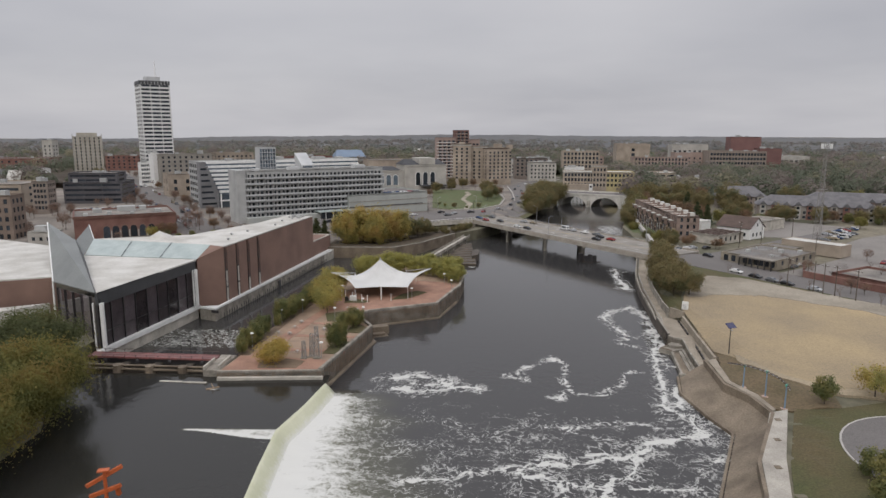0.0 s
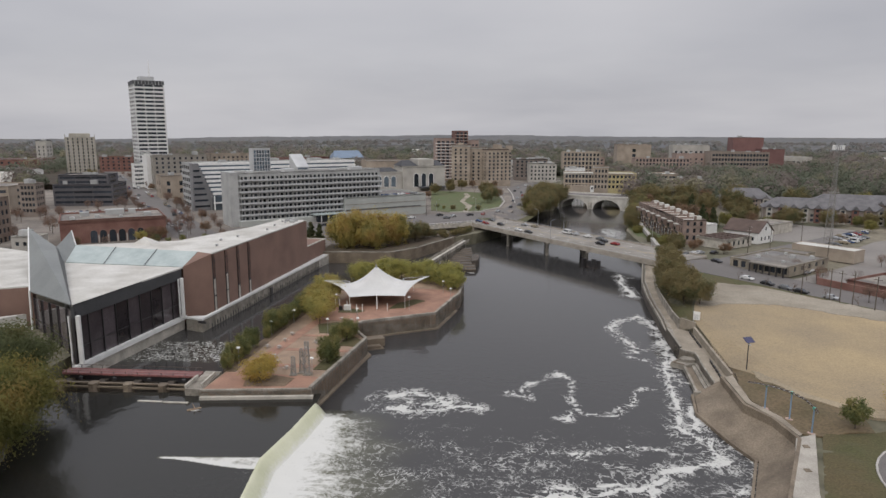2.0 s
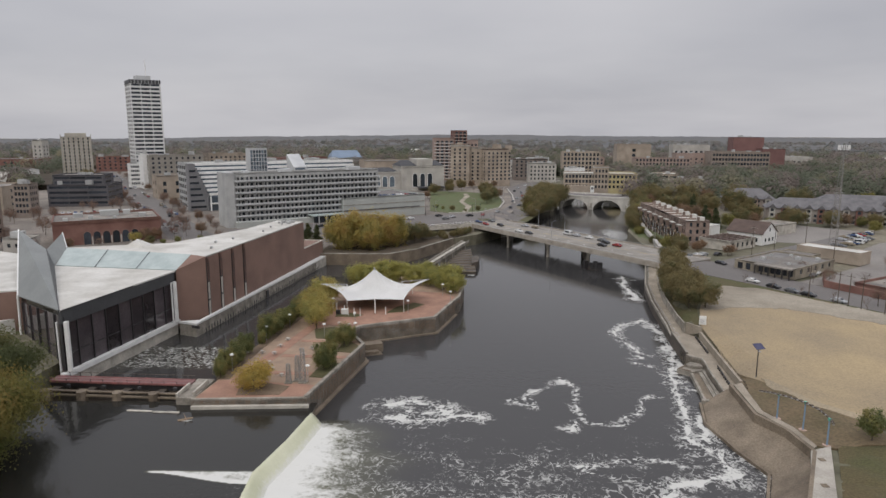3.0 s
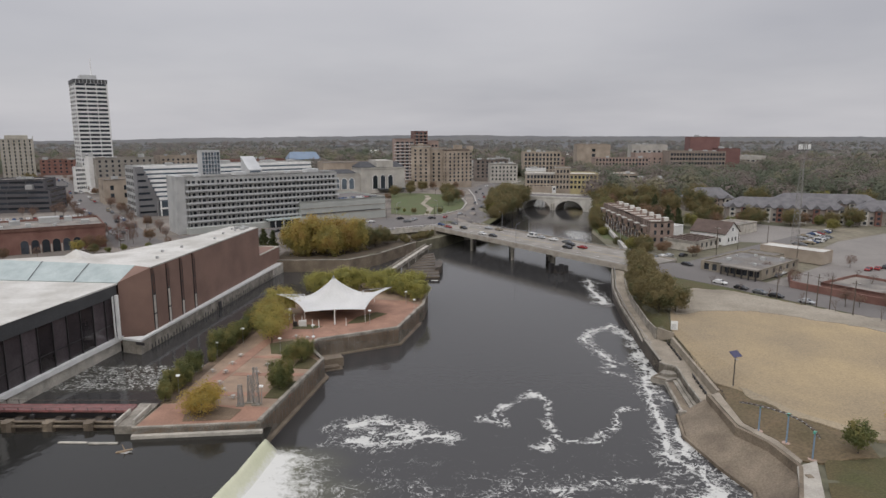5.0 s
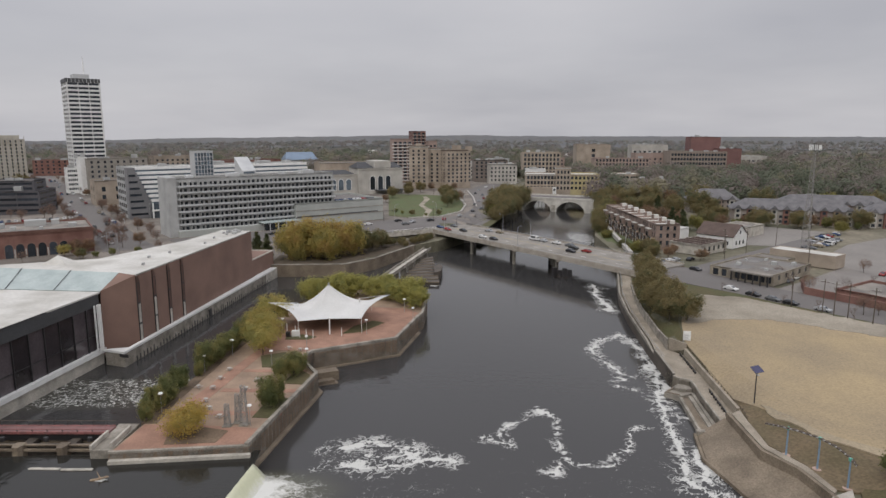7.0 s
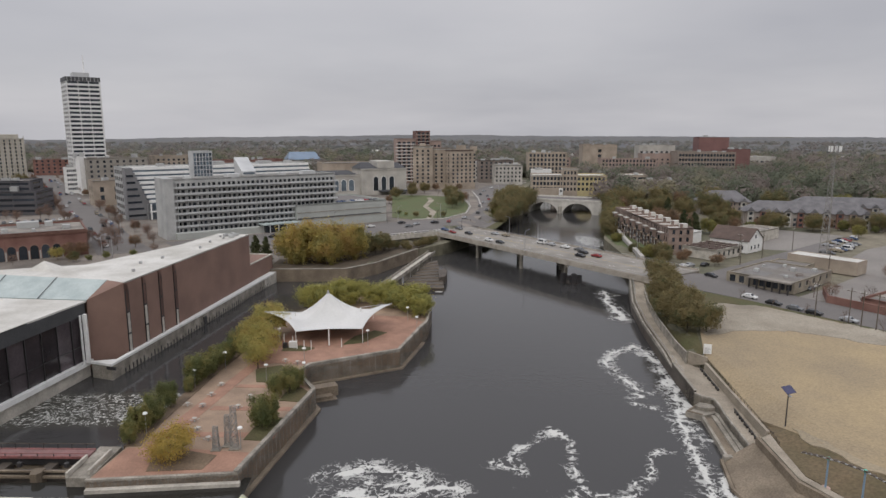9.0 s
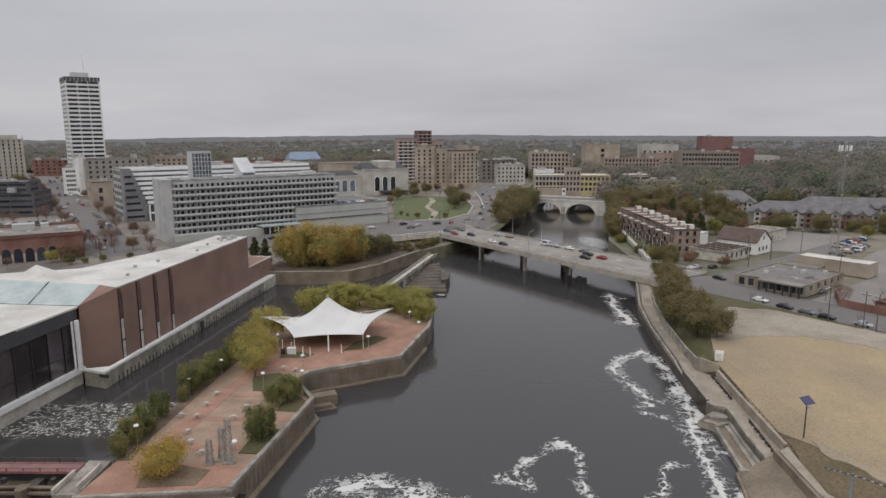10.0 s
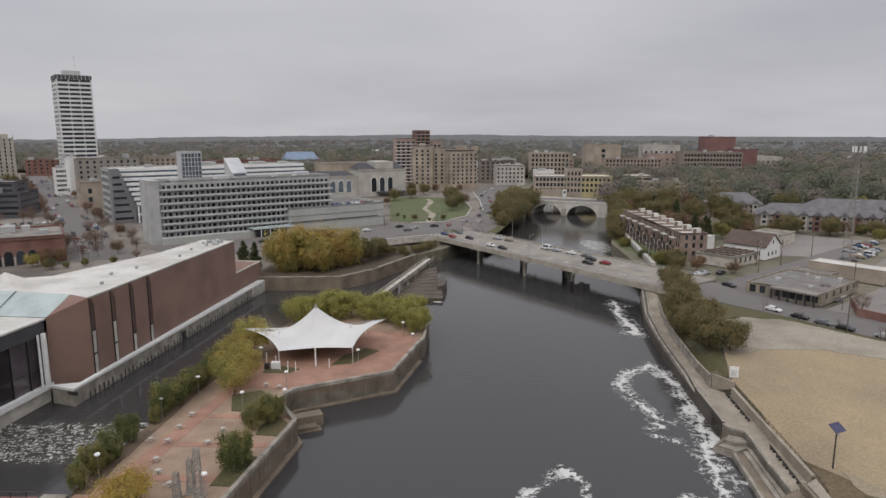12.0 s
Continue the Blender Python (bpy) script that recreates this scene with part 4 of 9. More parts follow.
# north wall of the side channel
nw = tagged(part("channel_wall", wall_line([(-58, 294.3), (-26, 294.3), (-14.7, 306.8), (-6.7, 321.8), (2.3, 337.8)], -2, 4.9, 1.0), CONC_DAMP), "weathered concrete channel wall with pale coping", "wall", kind="structure")
part("coping", wall_line([(-58, 294.2), (-26, 294.2), (-14.6, 306.7), (-6.6, 321.7), (2.3, 337.7)], 4.9, 5.1, 1.2), CONCRETE, nw)

# ---- east bank ----
INNER = [(59.1, 147.5), (58.4, 138), (58.2, 132), (60.5, 125.5), (61, 117.5), (50, 99), (46.5, 89), (36, 70), (25, 30)]
OUTER = [(54.2, 148.0), (51.6, 138.5), (53.0, 126.5), (54.8, 118.5), (43.4, 96), (33.1, 70), (21.6, 30)]


def slab_z(x, y):
    a, b = line_dist(x, y, OUTER), line_dist(x, y, INNER)
    return 0.45 + 3.45 * a / (a + b + 1e-6)


prom = tagged(sheet("lower_promenade", OUTER + INNER[::-1], [], slab_z, 2.0, CONC_DAMP, 0.0, skirt=4.0), "sloping concrete river promenade stained brown", "promenade", kind="structure")
part("edge", wall_line([(x - 0.15, y) for x, y in OUTER], -2.5, 0.62, -0.5), CONC_DAMP, prom, "dark worn concrete edge")
well = tagged(part("river_steps", prism([(54.9, 148.0), (59.4, 147.4), (61.9, 164.3), (57.9, 165.0)], -2.5, 0.75, False), CONC_DAMP), "long concrete river steps at the water", "steps", kind="structure")
for i in range(3):
    part("step", prism([(56.9 + 0.75 * i, 148.2), (59.6, 147.9), (62.2, 164.2), (59.6 + 0.75 * i, 164.7)], 0.3, 1.2 + 0.5 * i), CONCRETE, well)
part("edge", prism([(54.7, 148.0), (55.2, 147.9), (58.3, 164.9), (57.7, 165.1)], -2.5, 0.95), CONCRETE, well)
part("end_wall", prism([(53.9, 147.2), (58.2, 146.8), (58.3, 147.6), (54.0, 148.2)], -2.5, 1.4), CONCRETE, well)
plat = tagged(part("river_platform", prism([(59.0, 170.4), (55.2, 166.9), (57.8, 164.6), (62.2, 166.2), (61.6, 168.2)], -2.5, 1.15), CONCRETE), "worn concrete river platform", "platform", kind="structure")
part("kerb", wall_line([(59.0, 170.0), (55.4, 166.9), (57.8, 164.8)], 1.15, 1.35, 0.35), CONC_DAMP, plat)
part("step", prism([(59.4, 169.8), (57.6, 168.0), (58.9, 166.6), (61.6, 166.8), (61.6, 168.2)], 0.5, 1.85), CONCRETE, plat)
UP = [(x - 0.35, y) for x, y in EAST_BANK[8:CUT + 1]]
up_wall = tagged(part("river_wall", wall_line(UP[::-1], -2.5, lambda x, y: land(x, y) + 0.5 + 1.6 * smooth01((y - 262) / 20), -0.6), WET_DARK), "stained concrete retaining wall above the river", "wall", kind="structure")
part("wall", wall_line([(x - 0.35, y) for x, y in EAST_BANK[CUT + 6:CUT + 16]][::-1], -2.5, lambda x, y: land(x, y) + 0.5, -0.6), CONC_DAMP, up_wall)
UPC = [(x - 0.43, y) for x, y in EAST_BANK[9:CUT]] + [(60.75, 188.0)]
part("coping", wall_line(UPC[::-1], 2.6, lambda x, y: land(x + 0.4, y) + 0.62 + 1.6 * smooth01((y - 262) / 20), -0.5), CONCRETE, up_wall)
# bench walk: floor, river parapet, pale retaining wall
WALK_Z = 2.9
BENCH_EDGE = [(61.2, 188.6), (59.6, 177.5), (58.9, 171.6), (59.4, 169.9), (61.4, 168.3), (61.2, 165.5), (60.0, 160), (58.3, 147.2)]
bench_walk = tagged(part("bench_walk", prism(BENCH_EDGE + [(59.6, 146.9)] + BENCH_BACK[::-1] + [(64.8, 189.4)], -2.5, WALK_Z, False), WALK_CONC), "worn concrete bench walk cut into the river bank", "pavement", kind="structure")
part("parapet", wall_line([(60.85, 188.4)] + BENCH_EDGE[1:3], -2.5, 3.6, 0.45), WET_DARK, bench_walk)
part("parapet", wall_line(BENCH_EDGE[2:5], -2.5, 3.3, 0.45), CONCRETE, bench_walk)
part("coping", wall_line([(60.80, 188.4)] + [(x - 0.04, y) for x, y in BENCH_EDGE[1:3]], 3.6, 3.8, 0.6), CONCRETE, bench_walk)
part("parapet", wall_line(BENCH_EDGE[4:], 1.0, 3.35, 0.35), CONCRETE, bench_walk)
part("back_wall", wall_line([(x - 0.4, y) for x, y in BENCH_BACK[1:]], 1.5, lambda x, y: land(x, y) + 0.62, 0.6), WALK_CONC, bench_walk)
part("end_wall", wall_line(BENCH_BACK[:2], 1.5, 6.0, 0.5), WALK_CONC, bench_walk)
inner = [(79.8, 262), (73.6, 240), (69.5, 221), (66.0, 199), (65.2, 190.1)]
tagged(part("promenade_wall", wall_line(inner, 2.5, 5.7, -0.4), CONCRETE), "inner promenade wall below the trees", "wall", kind="structure")
overlay("river_walk", [(86, 287), (78.0, 268), (70.9, 244), (66.8, 223), (62.9, 197), (61.6, 188.7), (64.9, 189.6), (65.9, 199), (69.4, 221), (73.5, 240), (79.7, 262)], WALK_CONC, "worn concrete riverside walk", "pavement", 0.42, 2)
overlay("river_walk", [(59.9, 146.6), (58.5, 133), (60.9, 126), (61.5, 118.6), (62.4, 119.4), (62.2, 126.6), (59.8, 133.5), (61.4, 144.0), (62.6, 148.6)], WALK_CONC, "narrow worn concrete path along the promenade wall", "pavement", 0.42, 2)
overlay("pad", [(60.4, 117.6), (64.6, 119.2), (54.8, 100), (48.8, 86), (40, 68), (36, 69.5), (46.8, 89), (50.4, 99)], mat("grey_pad_concrete", (0.37, 0.345, 0.30), 0.9, 0.2, 0.3, 4.0, 0.2, tint=(0.28, 0.26, 0.225)), "pale concrete pad above the promenade", "pavement", 0.48, 3)
overlay("bank_grass", [(66.4, 190.6), (66.6, 199), (70.0, 221), (74.2, 240), (80.4, 262), (84, 264), (93, 243), (84, 228), (73, 203), (69, 190)], LAWN, "shaded grass and leaf litter below the bank trees", "lawn", 0.16, 3)
overlay("sand_lot", [(64.4, 157), (66.5, 172), (68.2, 185), (69, 190), (73.5, 202), (84, 226), (92, 230), (104, 226.5), (122, 201), (150, 165), (190, 110), (150, 100), (118, 108), (100, 117), (86, 123), (74, 127), (69, 135),
                     (66, 146)], SAND, "cleared lot of packed pale sand", "sand", 0.44, 3)
overlay("gravel_strip", [(74, 200), (84, 226), (92, 230), (104, 226.5), (122, 201), (150, 165), (143, 160), (114, 190), (98, 203), (84, 203)], GRAVEL, "pale gravel edge of the sand lot", "gravel", 0.52, 3)
overlay("scrub_bank", [(61.0, 142), (64.4, 157), (66.5, 146), (69.5, 134), (76, 125.5), (74, 117), (64.8, 118.8), (62.5, 119.6), (62.3, 127), (60.0, 134)], SCRUB, "brown scrub bank beside the lot", "scrub", 0.30, 3)
overlay("gravel_apron", [(66.6, 148), (69.9, 136), (77.2, 127.4), (88, 123.6), (96, 118.5), (94, 116.5), (86, 120.8), (76, 124.2), (69, 132.6), (66.0, 142)], mat("pale_sand", (0.315, 0.256, 0.172), 0.95, 0.22, 0.05, 2.5, 0.25, tint=(0.225, 0.19, 0.135)), "pale gravel apron beside the scrub bank", "gravel", 0.52, 3)
overlay("lawn", [(66, 119.5), (74, 117.5), (88, 121.5), (110, 110), (140, 92), (110, 60), (60, 50), (40, 66), (55, 99)], LAWN, "late-season grass lawn", "lawn", 0.3, 3)
circle = [(80.5 + 16.5 * math.cos(a), 96 + 17.5 * math.sin(a)) for a in np.linspace(0, 2 * math.pi, 40, endpoint=False)]
circle = [(float(x), float(y)) for x, y in circle]
overlay("round_court", circle, ASPHALT, "round grey asphalt court in the lawn", "pavement", 0.40, 5)
rimc = tagged(part("court_kerb", wall_line(circle, 5.5, 6.55, -0.3, True), KERB), "pale kerb round the court", "kerb", kind="structure")


# ---- buildings ----
PANES = {}


def pane_mesh(w, h, material):
    key = (round(w, 2), round(h, 2), material.name)
    if key not in PANES:
        PANES[key] = mesh_of(box(-w / 2, w / 2, 0, 0.06, -h / 2, h / 2), "window_pane", material)
    return PANES[key]


def facade(bm, L, z0, z1, cols, rows, depth, place):
    """A wall of length L with openings at every meeting of the column spans and row spans; reveals go in by depth."""
    us = sorted({0.0, L, *[v for c in cols for v in c]})
    zs = sorted({z0, z1, *[v for r in rows for v in r]})
    vert = {}

    def V(u, y, z):
        k = (round(u, 3), y, round(z, 3))
        if k not in vert:
            vert[k] = bm.verts.new(place @ Vector((u, y, z)))
        return vert[k]

    for ua, ub in zip(us, us[1:]):
        for za, zb in zip(zs, zs[1:]):
            hole = any(c[0] - 1e-6 <= ua and ub <= c[1] + 1e-6 for c in cols) and any(r[0] - 1e-6 <= za and zb <= r[1] + 1e-6 for r in rows)
            if not hole:
                bm.faces.new((V(ua, 0, za), V(ub, 0, za), V(ub, 0, zb), V(ua, 0, zb)))
            else:
                for p, q in (((ua, za), (ub, za)), ((ub, za), (ub, zb)), ((ub, zb), (ua, zb)), ((ua, zb), (ua, za))):
                    bm.faces.new((V(p[0], 0, p[1]), V(q[0], 0, q[1]), V(q[0], depth, q[1]), V(p[0], depth, p[1])))


def spans(n, L, w, margin):
    if n <= 0:
        return []
    pitch = (L - 2 * margin) / n
    w = min(w, pitch - 0.3)
    return [(margin + pitch * (i + 0.5) - w / 2, margin + pitch * (i + 0.5) + w / 2) for i in range(n)]


def levels(n, zb, pitch, h):
    h = min(h, pitch - 0.3)
    return [(zb + i * pitch, zb + i * pitch + h) for i in range(n)]


def block(name, label, category, x, y, ang, w, d, z0, z1, wall, roof=None, F=None, R=None, L=None, glass=None, depth=0.25, parapet=0.8, cornice=None, parent=None, B=None):
    """A building block: (x, y) is its front left corner, ang the heading of its front, F/R/L/B the (columns, rows) of openings on its sides."""
    glass = glass or GLASS
    root = parent if parent is not None else empty(name, label, category, pose(x, y, 0, 0, 0, ang))
    base = Matrix.Identity(4) if parent is None else pose(x, y, 0, 0, 0, ang)
    bm = bmesh.new()
    sides = {"F": (pose(0, 0, 0), w, F), "R": (pose(w, 0, 0, 0, 0, 90), d, R), "B": (pose(w, d, 0, 0, 0, 180), w, B), "L": (pose(0, d, 0, 0, 0, 270), d, L)}
    for key, (m, length, spec) in sides.items():
        cols, rows = spec if spec else ([], [])
        rows = [r for r in rows if r[1] < z1 - 0.3]
        facade(bm, length, z0, z1, cols, rows, depth, base @ m)
        for c in cols:
            for r in rows:
                part("window_pane", pane_mesh(c[1] - c[0], r[1] - r[0], glass), glass, root, m=base @ m @ pose((c[0] + c[1]) / 2, depth - 0.02, (r[0] + r[1]) / 2))
    part("wall", bm, wall, root)
    rt = 0.35
    part("roof", box(rt, w - rt, rt, d - rt, z1 - parapet - 0.2, z1 - parapet, m=base), roof or GRAVEL_ROOF, root)
    bm = bmesh.new()
    add_wall(bm, [(0, 0), (w, 0), (w, d), (0, d)], z1 - parapet, z1, rt, True)
    bmesh.ops.transform(bm, matrix=base, verts=bm.verts)
    part("parapet", bm, wall, root)
    if cornice:
        bm = bmesh.new()
        add_wall(bm, [(-0.4, -0.4), (w + 0.4, -0.4), (w + 0.4, d + 0.4), (-0.4, d + 0.4)], z1 - 1.2, z1 - 0.5, 0.42, True)
        bmesh.ops.transform(bm, matrix=base, verts=bm.verts)
        part("cornice", bm, cornice, root)
    return root


def roof_boxes(root, items, material):
    for x0, x1, y0, y1, z0, z1 in items:
        part("roof_unit", box(x0, x1, y0, y1, z0, z1, 0.05), material, root)


GRID = 33.9   # heading of the downtown blocks

# office tower
tw = block("office_tower", "tall white office tower with dark ribbon windows and roof mast", "tower", -298.0, 640, GRID, 27.0, 30, 8, 104.0, mat("white_tower_panel", (0.64, 0.64, 0.63), 0.5, 0.08, 0.1, 3.0, 0.05), TAR,
           F=(spans(3, 27.0, 7.9, 0.8), levels(24, 13, 3.72, 1.95)), L=(spans(3, 30, 8.6, 0.9), levels(24, 13, 3.72, 1.95)), R=(spans(3, 30, 8.6, 0.9), levels(24, 13, 3.72, 1.95)), depth=0.5)
part("crown", wall_line([(-0.15, -0.15), (27.15, -0.15), (27.15, 30.15), (-0.15, 30.15)], 100.6, 104.2, 0.3, True), FASCIA, tw, "dark louvred top band")
for i in range(9):
    part("crown_fin", box(1.2 + i * 3.0, 1.6 + i * 3.0, -0.35, 0.0, 100.6, 104.3), STEEL_PANEL, tw)
part("plant_room", box(7, 20, 8, 23, 103, 108.5, 0.1), STEEL_PANEL, tw)
part("mast", tube((17, 15, 108), (17, 15, 124), 0.55, 0.28), WHITE, tw, "thin roof mast")

# hotel slab and its podium
hot = empty("hotel_slab", "long grey hotel slab with rows of balconies", "hotel", pose(-112.5, 347.5, 0, 0, 0, GRID))
HL = 86.0
hotrows = levels(8, 11.0, 3.02, 1.75)
cols = spans(34, HL - 3.0, 1.55, 1.0)
cols = [(a + 3.0, b + 3.0) for a, b in cols]
block("", "", "", 0, 0, 0, HL, 15, 8, 36.0, GREY_PANEL, GRAVEL_ROOF, F=(cols, hotrows), parent=hot, depth=0.5)
for a, b in hotrows:
    part("balcony", box(2.6, HL + 0.4, -1.35, -0.02, a - 0.42, a - 0.22), GREY_PANEL, hot)
    part("balcony_front", box(2.6, HL + 0.4, -1.42, -1.30, a - 0.5, a + 0.42), STEEL_PANEL, hot)
div = mesh_of(box(-0.10, 0.10, -1.3, -0.02, -0.2, 2.3), "balcony_divider", GREY_PANEL)
for a, b in hotrows:
    for i in range(0, 18):
        part("balcony_divider", div, GREY_PANEL, hot, m=pose(4.5 + i * 4.7, 0, a))
roof_boxes(hot, [(10, 13, 5, 9, 35, 36.8), (30, 36, 5, 10, 35, 37.2), (58, 60, 4, 8, 35, 36.9), (70, 77, 5, 10, 35, 37.4)], STEEL_PANEL)
part("end_wall", box(-1.2, 3.0, -1.6, 15.2, 8, 36.4, 0.1), GREY_PANEL, hot)
PODIUM = mat("pale_green_grey_panel", (0.40, 0.415, 0.39), 0.7, 0.10, 0.08, 3.0, 0.1, tint=(0.33, 0.345, 0.325))
pp = pose(-112.5, 347.5, 0, 0, 0, GRID) @ Vector((62.0, -3.2, 0))
pod = block("parking_podium", "pale grey parking podium with cars on its open deck", "garage", pp.x, pp.y, GRID, 53.5, 40, 8, 20.6, PODIUM, ASPHALT,
            R=([(2.0, 7.0)], levels(3, 9.6, 3.7, 2.6)), parapet=1.0)
part("string_course", box(-0.1, 53.6, -0.2, 0.02, 12.6, 13.0), CONCRETE, pod)
part("string_course", box(-0.1, 53.6, -0.2, 0.02, 16.2, 16.5), CONCRETE, pod)
part("dark_strip", box(0.4, 50, -0.12, 0.02, 13.0, 13.6), FASCIA, pod)
# glazed entrance with a sloped roof at the foot of the hotel
part("base_wall", box(2.6, HL - 24, -4.2, -0.05, 8, 11.2, 0.1), PODIUM, hot)
part("entrance_glass", box(44, 60, -6.2, -4.1, 8, 12.0, 0.1), GLASS, hot, "dark glazed entrance")
part("entrance_roof", box(42, 62, -8.0, -1.4, 12.0, 12.6, 0.1, m=pose(0, 0, 0, 0, 0, 0)), COPPER, hot, "pale green sloped entrance roof")
for i in range(4):
    part("entrance_post", box(45.5 + i * 4.4, 45.9 + i * 4.4, -7.8, -7.4, 8, 12.0), STEEL_PANEL, hot)

# stepped glass building with white bands behind the hotel
sg = empty("stepped_glass_building", "glass office building with white bands and sloped end", "office", pose(-158.6, 414.6, 0, 0, 0, GRID))
SW = 113
block("", "", "", 0, 8, 0, SW, 22, 8, 37.5, GREY_PANEL, WHITE_ROOF, parent=sg, L=(spans(4, 22, 4.4, 0.5), levels(7, 10, 3.9, 2.3)))
STONE_BAND = mat("dull_stone_band", (0.185, 0.185, 0.19), 0.8, 0.2, 0.1, 3.0, 0.1)
part("side_wall", prism([(0, 1.0), (4.1, 1.0), (4.1, 8.0), (0, 8.0)], 8, 37.4, False), STONE_BAND, sg, "dull tan stone end bay")
for i in range(8):
    y0, z0 = -1.6 + i * 1.15, 16.6 + i * 2.6
    xl = 11.5 - i * 1.05
    xr = 21.5 + i * 3.4 if i < 5 else SW
    part("glass_band", box(xl + 0.2, xr - 0.2, y0 + 0.5, 8.0, z0, z0 + 1.1), GLASS_PALE, sg, "pale reflective glass band")
    part("white_band", box(xl, xr, y0, 8.0, z0 + 1.1, z0 + 2.62, 0.04), WHITE, sg, "white metal band")
    part("side_wall", box(4.0, xl, 0.9, 7.9, z0 - 8.6 if i == 0 else z0, z0 + 2.6), STONE_BAND, sg)
for i in range(7):
    part("side_glass", box(0.6, 4.2 + 0.9 * (6 - i), 0.84 - 0.02 * i, 1.02, 10.2 + i * 3.7, 11.4 + i * 3.7), GLASS, sg, "dark ribbon window")
part("entrance_glass", box(11.5, 36, -1.0, 7.5, 8, 16.6), GLASS_PALE, sg, "glazed entrance below the slope")
part("glass_wall", box(20.0, SW - 0.5, 5.0, 7.9, 8, 29.6), GLASS_PALE, sg, "blue-grey glass wall")
for x in (11.8, 19.5, 27.0, 34.5):
    part("entrance_column", tube((x, -2.0, 8), (x, -2.0, 17.2), 0.45, 0.45, 10), WHITE, sg, "white round column")
part("entrance_beam", box(11.2, 36, -2.5, -1.5, 12.3, 13.2, 0.05), WHITE, sg)
roof_boxes(sg, [(20, 24, 12, 16, 37, 39), (44, 60, 14, 22, 37, 39.4), (82, 90, 12, 20, 37, 39), (100, 104, 12, 18, 37, 38.8)], GREY_PANEL)
gb = block("glass_lift_tower", "dark glass box tower above the hotel roof", "tower", -113.6, 391, GRID, 10.0, 8, 30, 47.6, STEEL_PANEL, TAR, glass=GLASS_PALE,
           F=(spans(6, 10, 1.4, 0.2), levels(7, 31.4, 2.2, 1.95)), R=(spans(4, 8, 1.6, 0.3), levels(7, 31.4, 2.2, 1.95)), depth=0.15, parapet=0.4)
wt = empty("sloped_roof_skylight", "white wedge-shaped skylight on the roof", "skylight", pose(-87.0, 383.4, 0, 0, 0, GRID))
bm = bmesh.new()
add_prism(bm, [(0, 0), (7.5, 0), (7.5, 11), (0, 11)], 33, lambda x, y: 37.5 + y * 0.62)
part("body", bm, STEEL_PANEL, wt)
part("glass_face", box(0.8, 6.7, -0.06, 0.02, 34, 37), GLASS_PALE, wt)

# arched white hall and lower wing
ah = empty("arched_hall", "white stone hall with tall arched windows and dark mansard", "hall", pose(-62, 552, 0, 0, 0, 22))
block("", "", "", 24, 0, 0, 38, 24, 8, 29, LIMESTONE, GRAVEL_ROOF, parent=ah, cornice=LIMESTONE)
block("", "", "", -22, 2, 0, 46, 20, 8, 24.5, LIMESTONE, GRAVEL_ROOF, parent=ah, cornice=LIMESTONE)


def arch_mesh(w, h, d, material, name):
    pts = [(-w / 2, 0), (w / 2, 0)] + [(w / 2 * math.cos(a), h - w / 2 + w / 2 * math.sin(a)) for a in np.linspace(0, math.pi, 10)]
    bm = bmesh.new()
    f = [bm.verts.new((x, -d, z)) for x, z in pts]
    k = [bm.verts.new((x, 0.0, z)) for x, z in pts]
    for i in range(len(pts)):
        j = (i + 1) % len(pts)
        bm.faces.new((f[j], f[i], k[i], k[j]))
    bm.faces.new(f)
    bmesh.ops.recalc_face_normals(bm, faces=bm.faces)
    return mesh_of(bm, name, material)


ap, at_ = arch_mesh(4.0, 11.0, 0.30, GLASS, "arched_window"), arch_mesh(4.9, 11.7, 0.22, WHITE, "arch_surround")
for i in range(3):
    part("arch_surround", at_, WHITE, ah, m=pose(36.0 + i * 6.6, 0, 11.2))
    part("arched_window", ap, GLASS, ah, m=pose(36.0 + i * 6.6, 0, 11.6))
ap2, at2 = arch_mesh(4.0, 8.6, 0.30, GLASS_PALE, "arched_window"), arch_mesh(4.9, 9.2, 0.22, WHITE, "arch_surround")
for i in range(6):
    part("arch_surround", at2, WHITE, ah, m=pose(-14.5 + i * 6.2, 2, 11.8))
    part("arched_window", ap2, GLASS_PALE, ah, m=pose(-14.5 + i * 6.2, 2, 12.0))


def hip(parent, x0, x1, y0, y1, z0, z1, inset, material, name="roof"):
    bm = bmesh.new()
    lo = [bm.verts.new(p) for p in ((x0, y0, z0), (x1, y0, z0), (x1, y1, z0), (x0, y1, z0))]
    ym = (y0 + y1) / 2
    a, b = bm.verts.new((x0 + inset, ym, z1)), bm.verts.new((x1 - inset, ym, z1))
    for f in ((lo[0], lo[1], b, a), (lo[1], lo[2], b), (lo[2], lo[3], a, b), (lo[3], lo[0], a), (lo[3], lo[2], lo[1], lo[0])):
        bm.faces.new(f)
    bmesh.ops.recalc_face_normals(bm, faces=bm.faces)
    return part(name, bm, material, parent)


SLATE = mat("black_slate", (0.035, 0.036, 0.04), 0.6, 0.2, 0.3, 4.0, 0.2)
hip(ah, 23, 38, 1, 23, 29.05, 33.5, 4, SLATE)
hip(ah, 52, 62, 1, 23, 29.05, 33, 3, SLATE)
part("attic", box(38, 52, 1, 22, 29, 34.5, 0.1), LIMESTONE, ah)
hip(ah, -21, 22, 3, 21, 24.55, 27.5, 5, SLATE)
part("terrace_canopy", box(38, 62, -8, 0, 11.0, 11.8), FASCIA, ah)
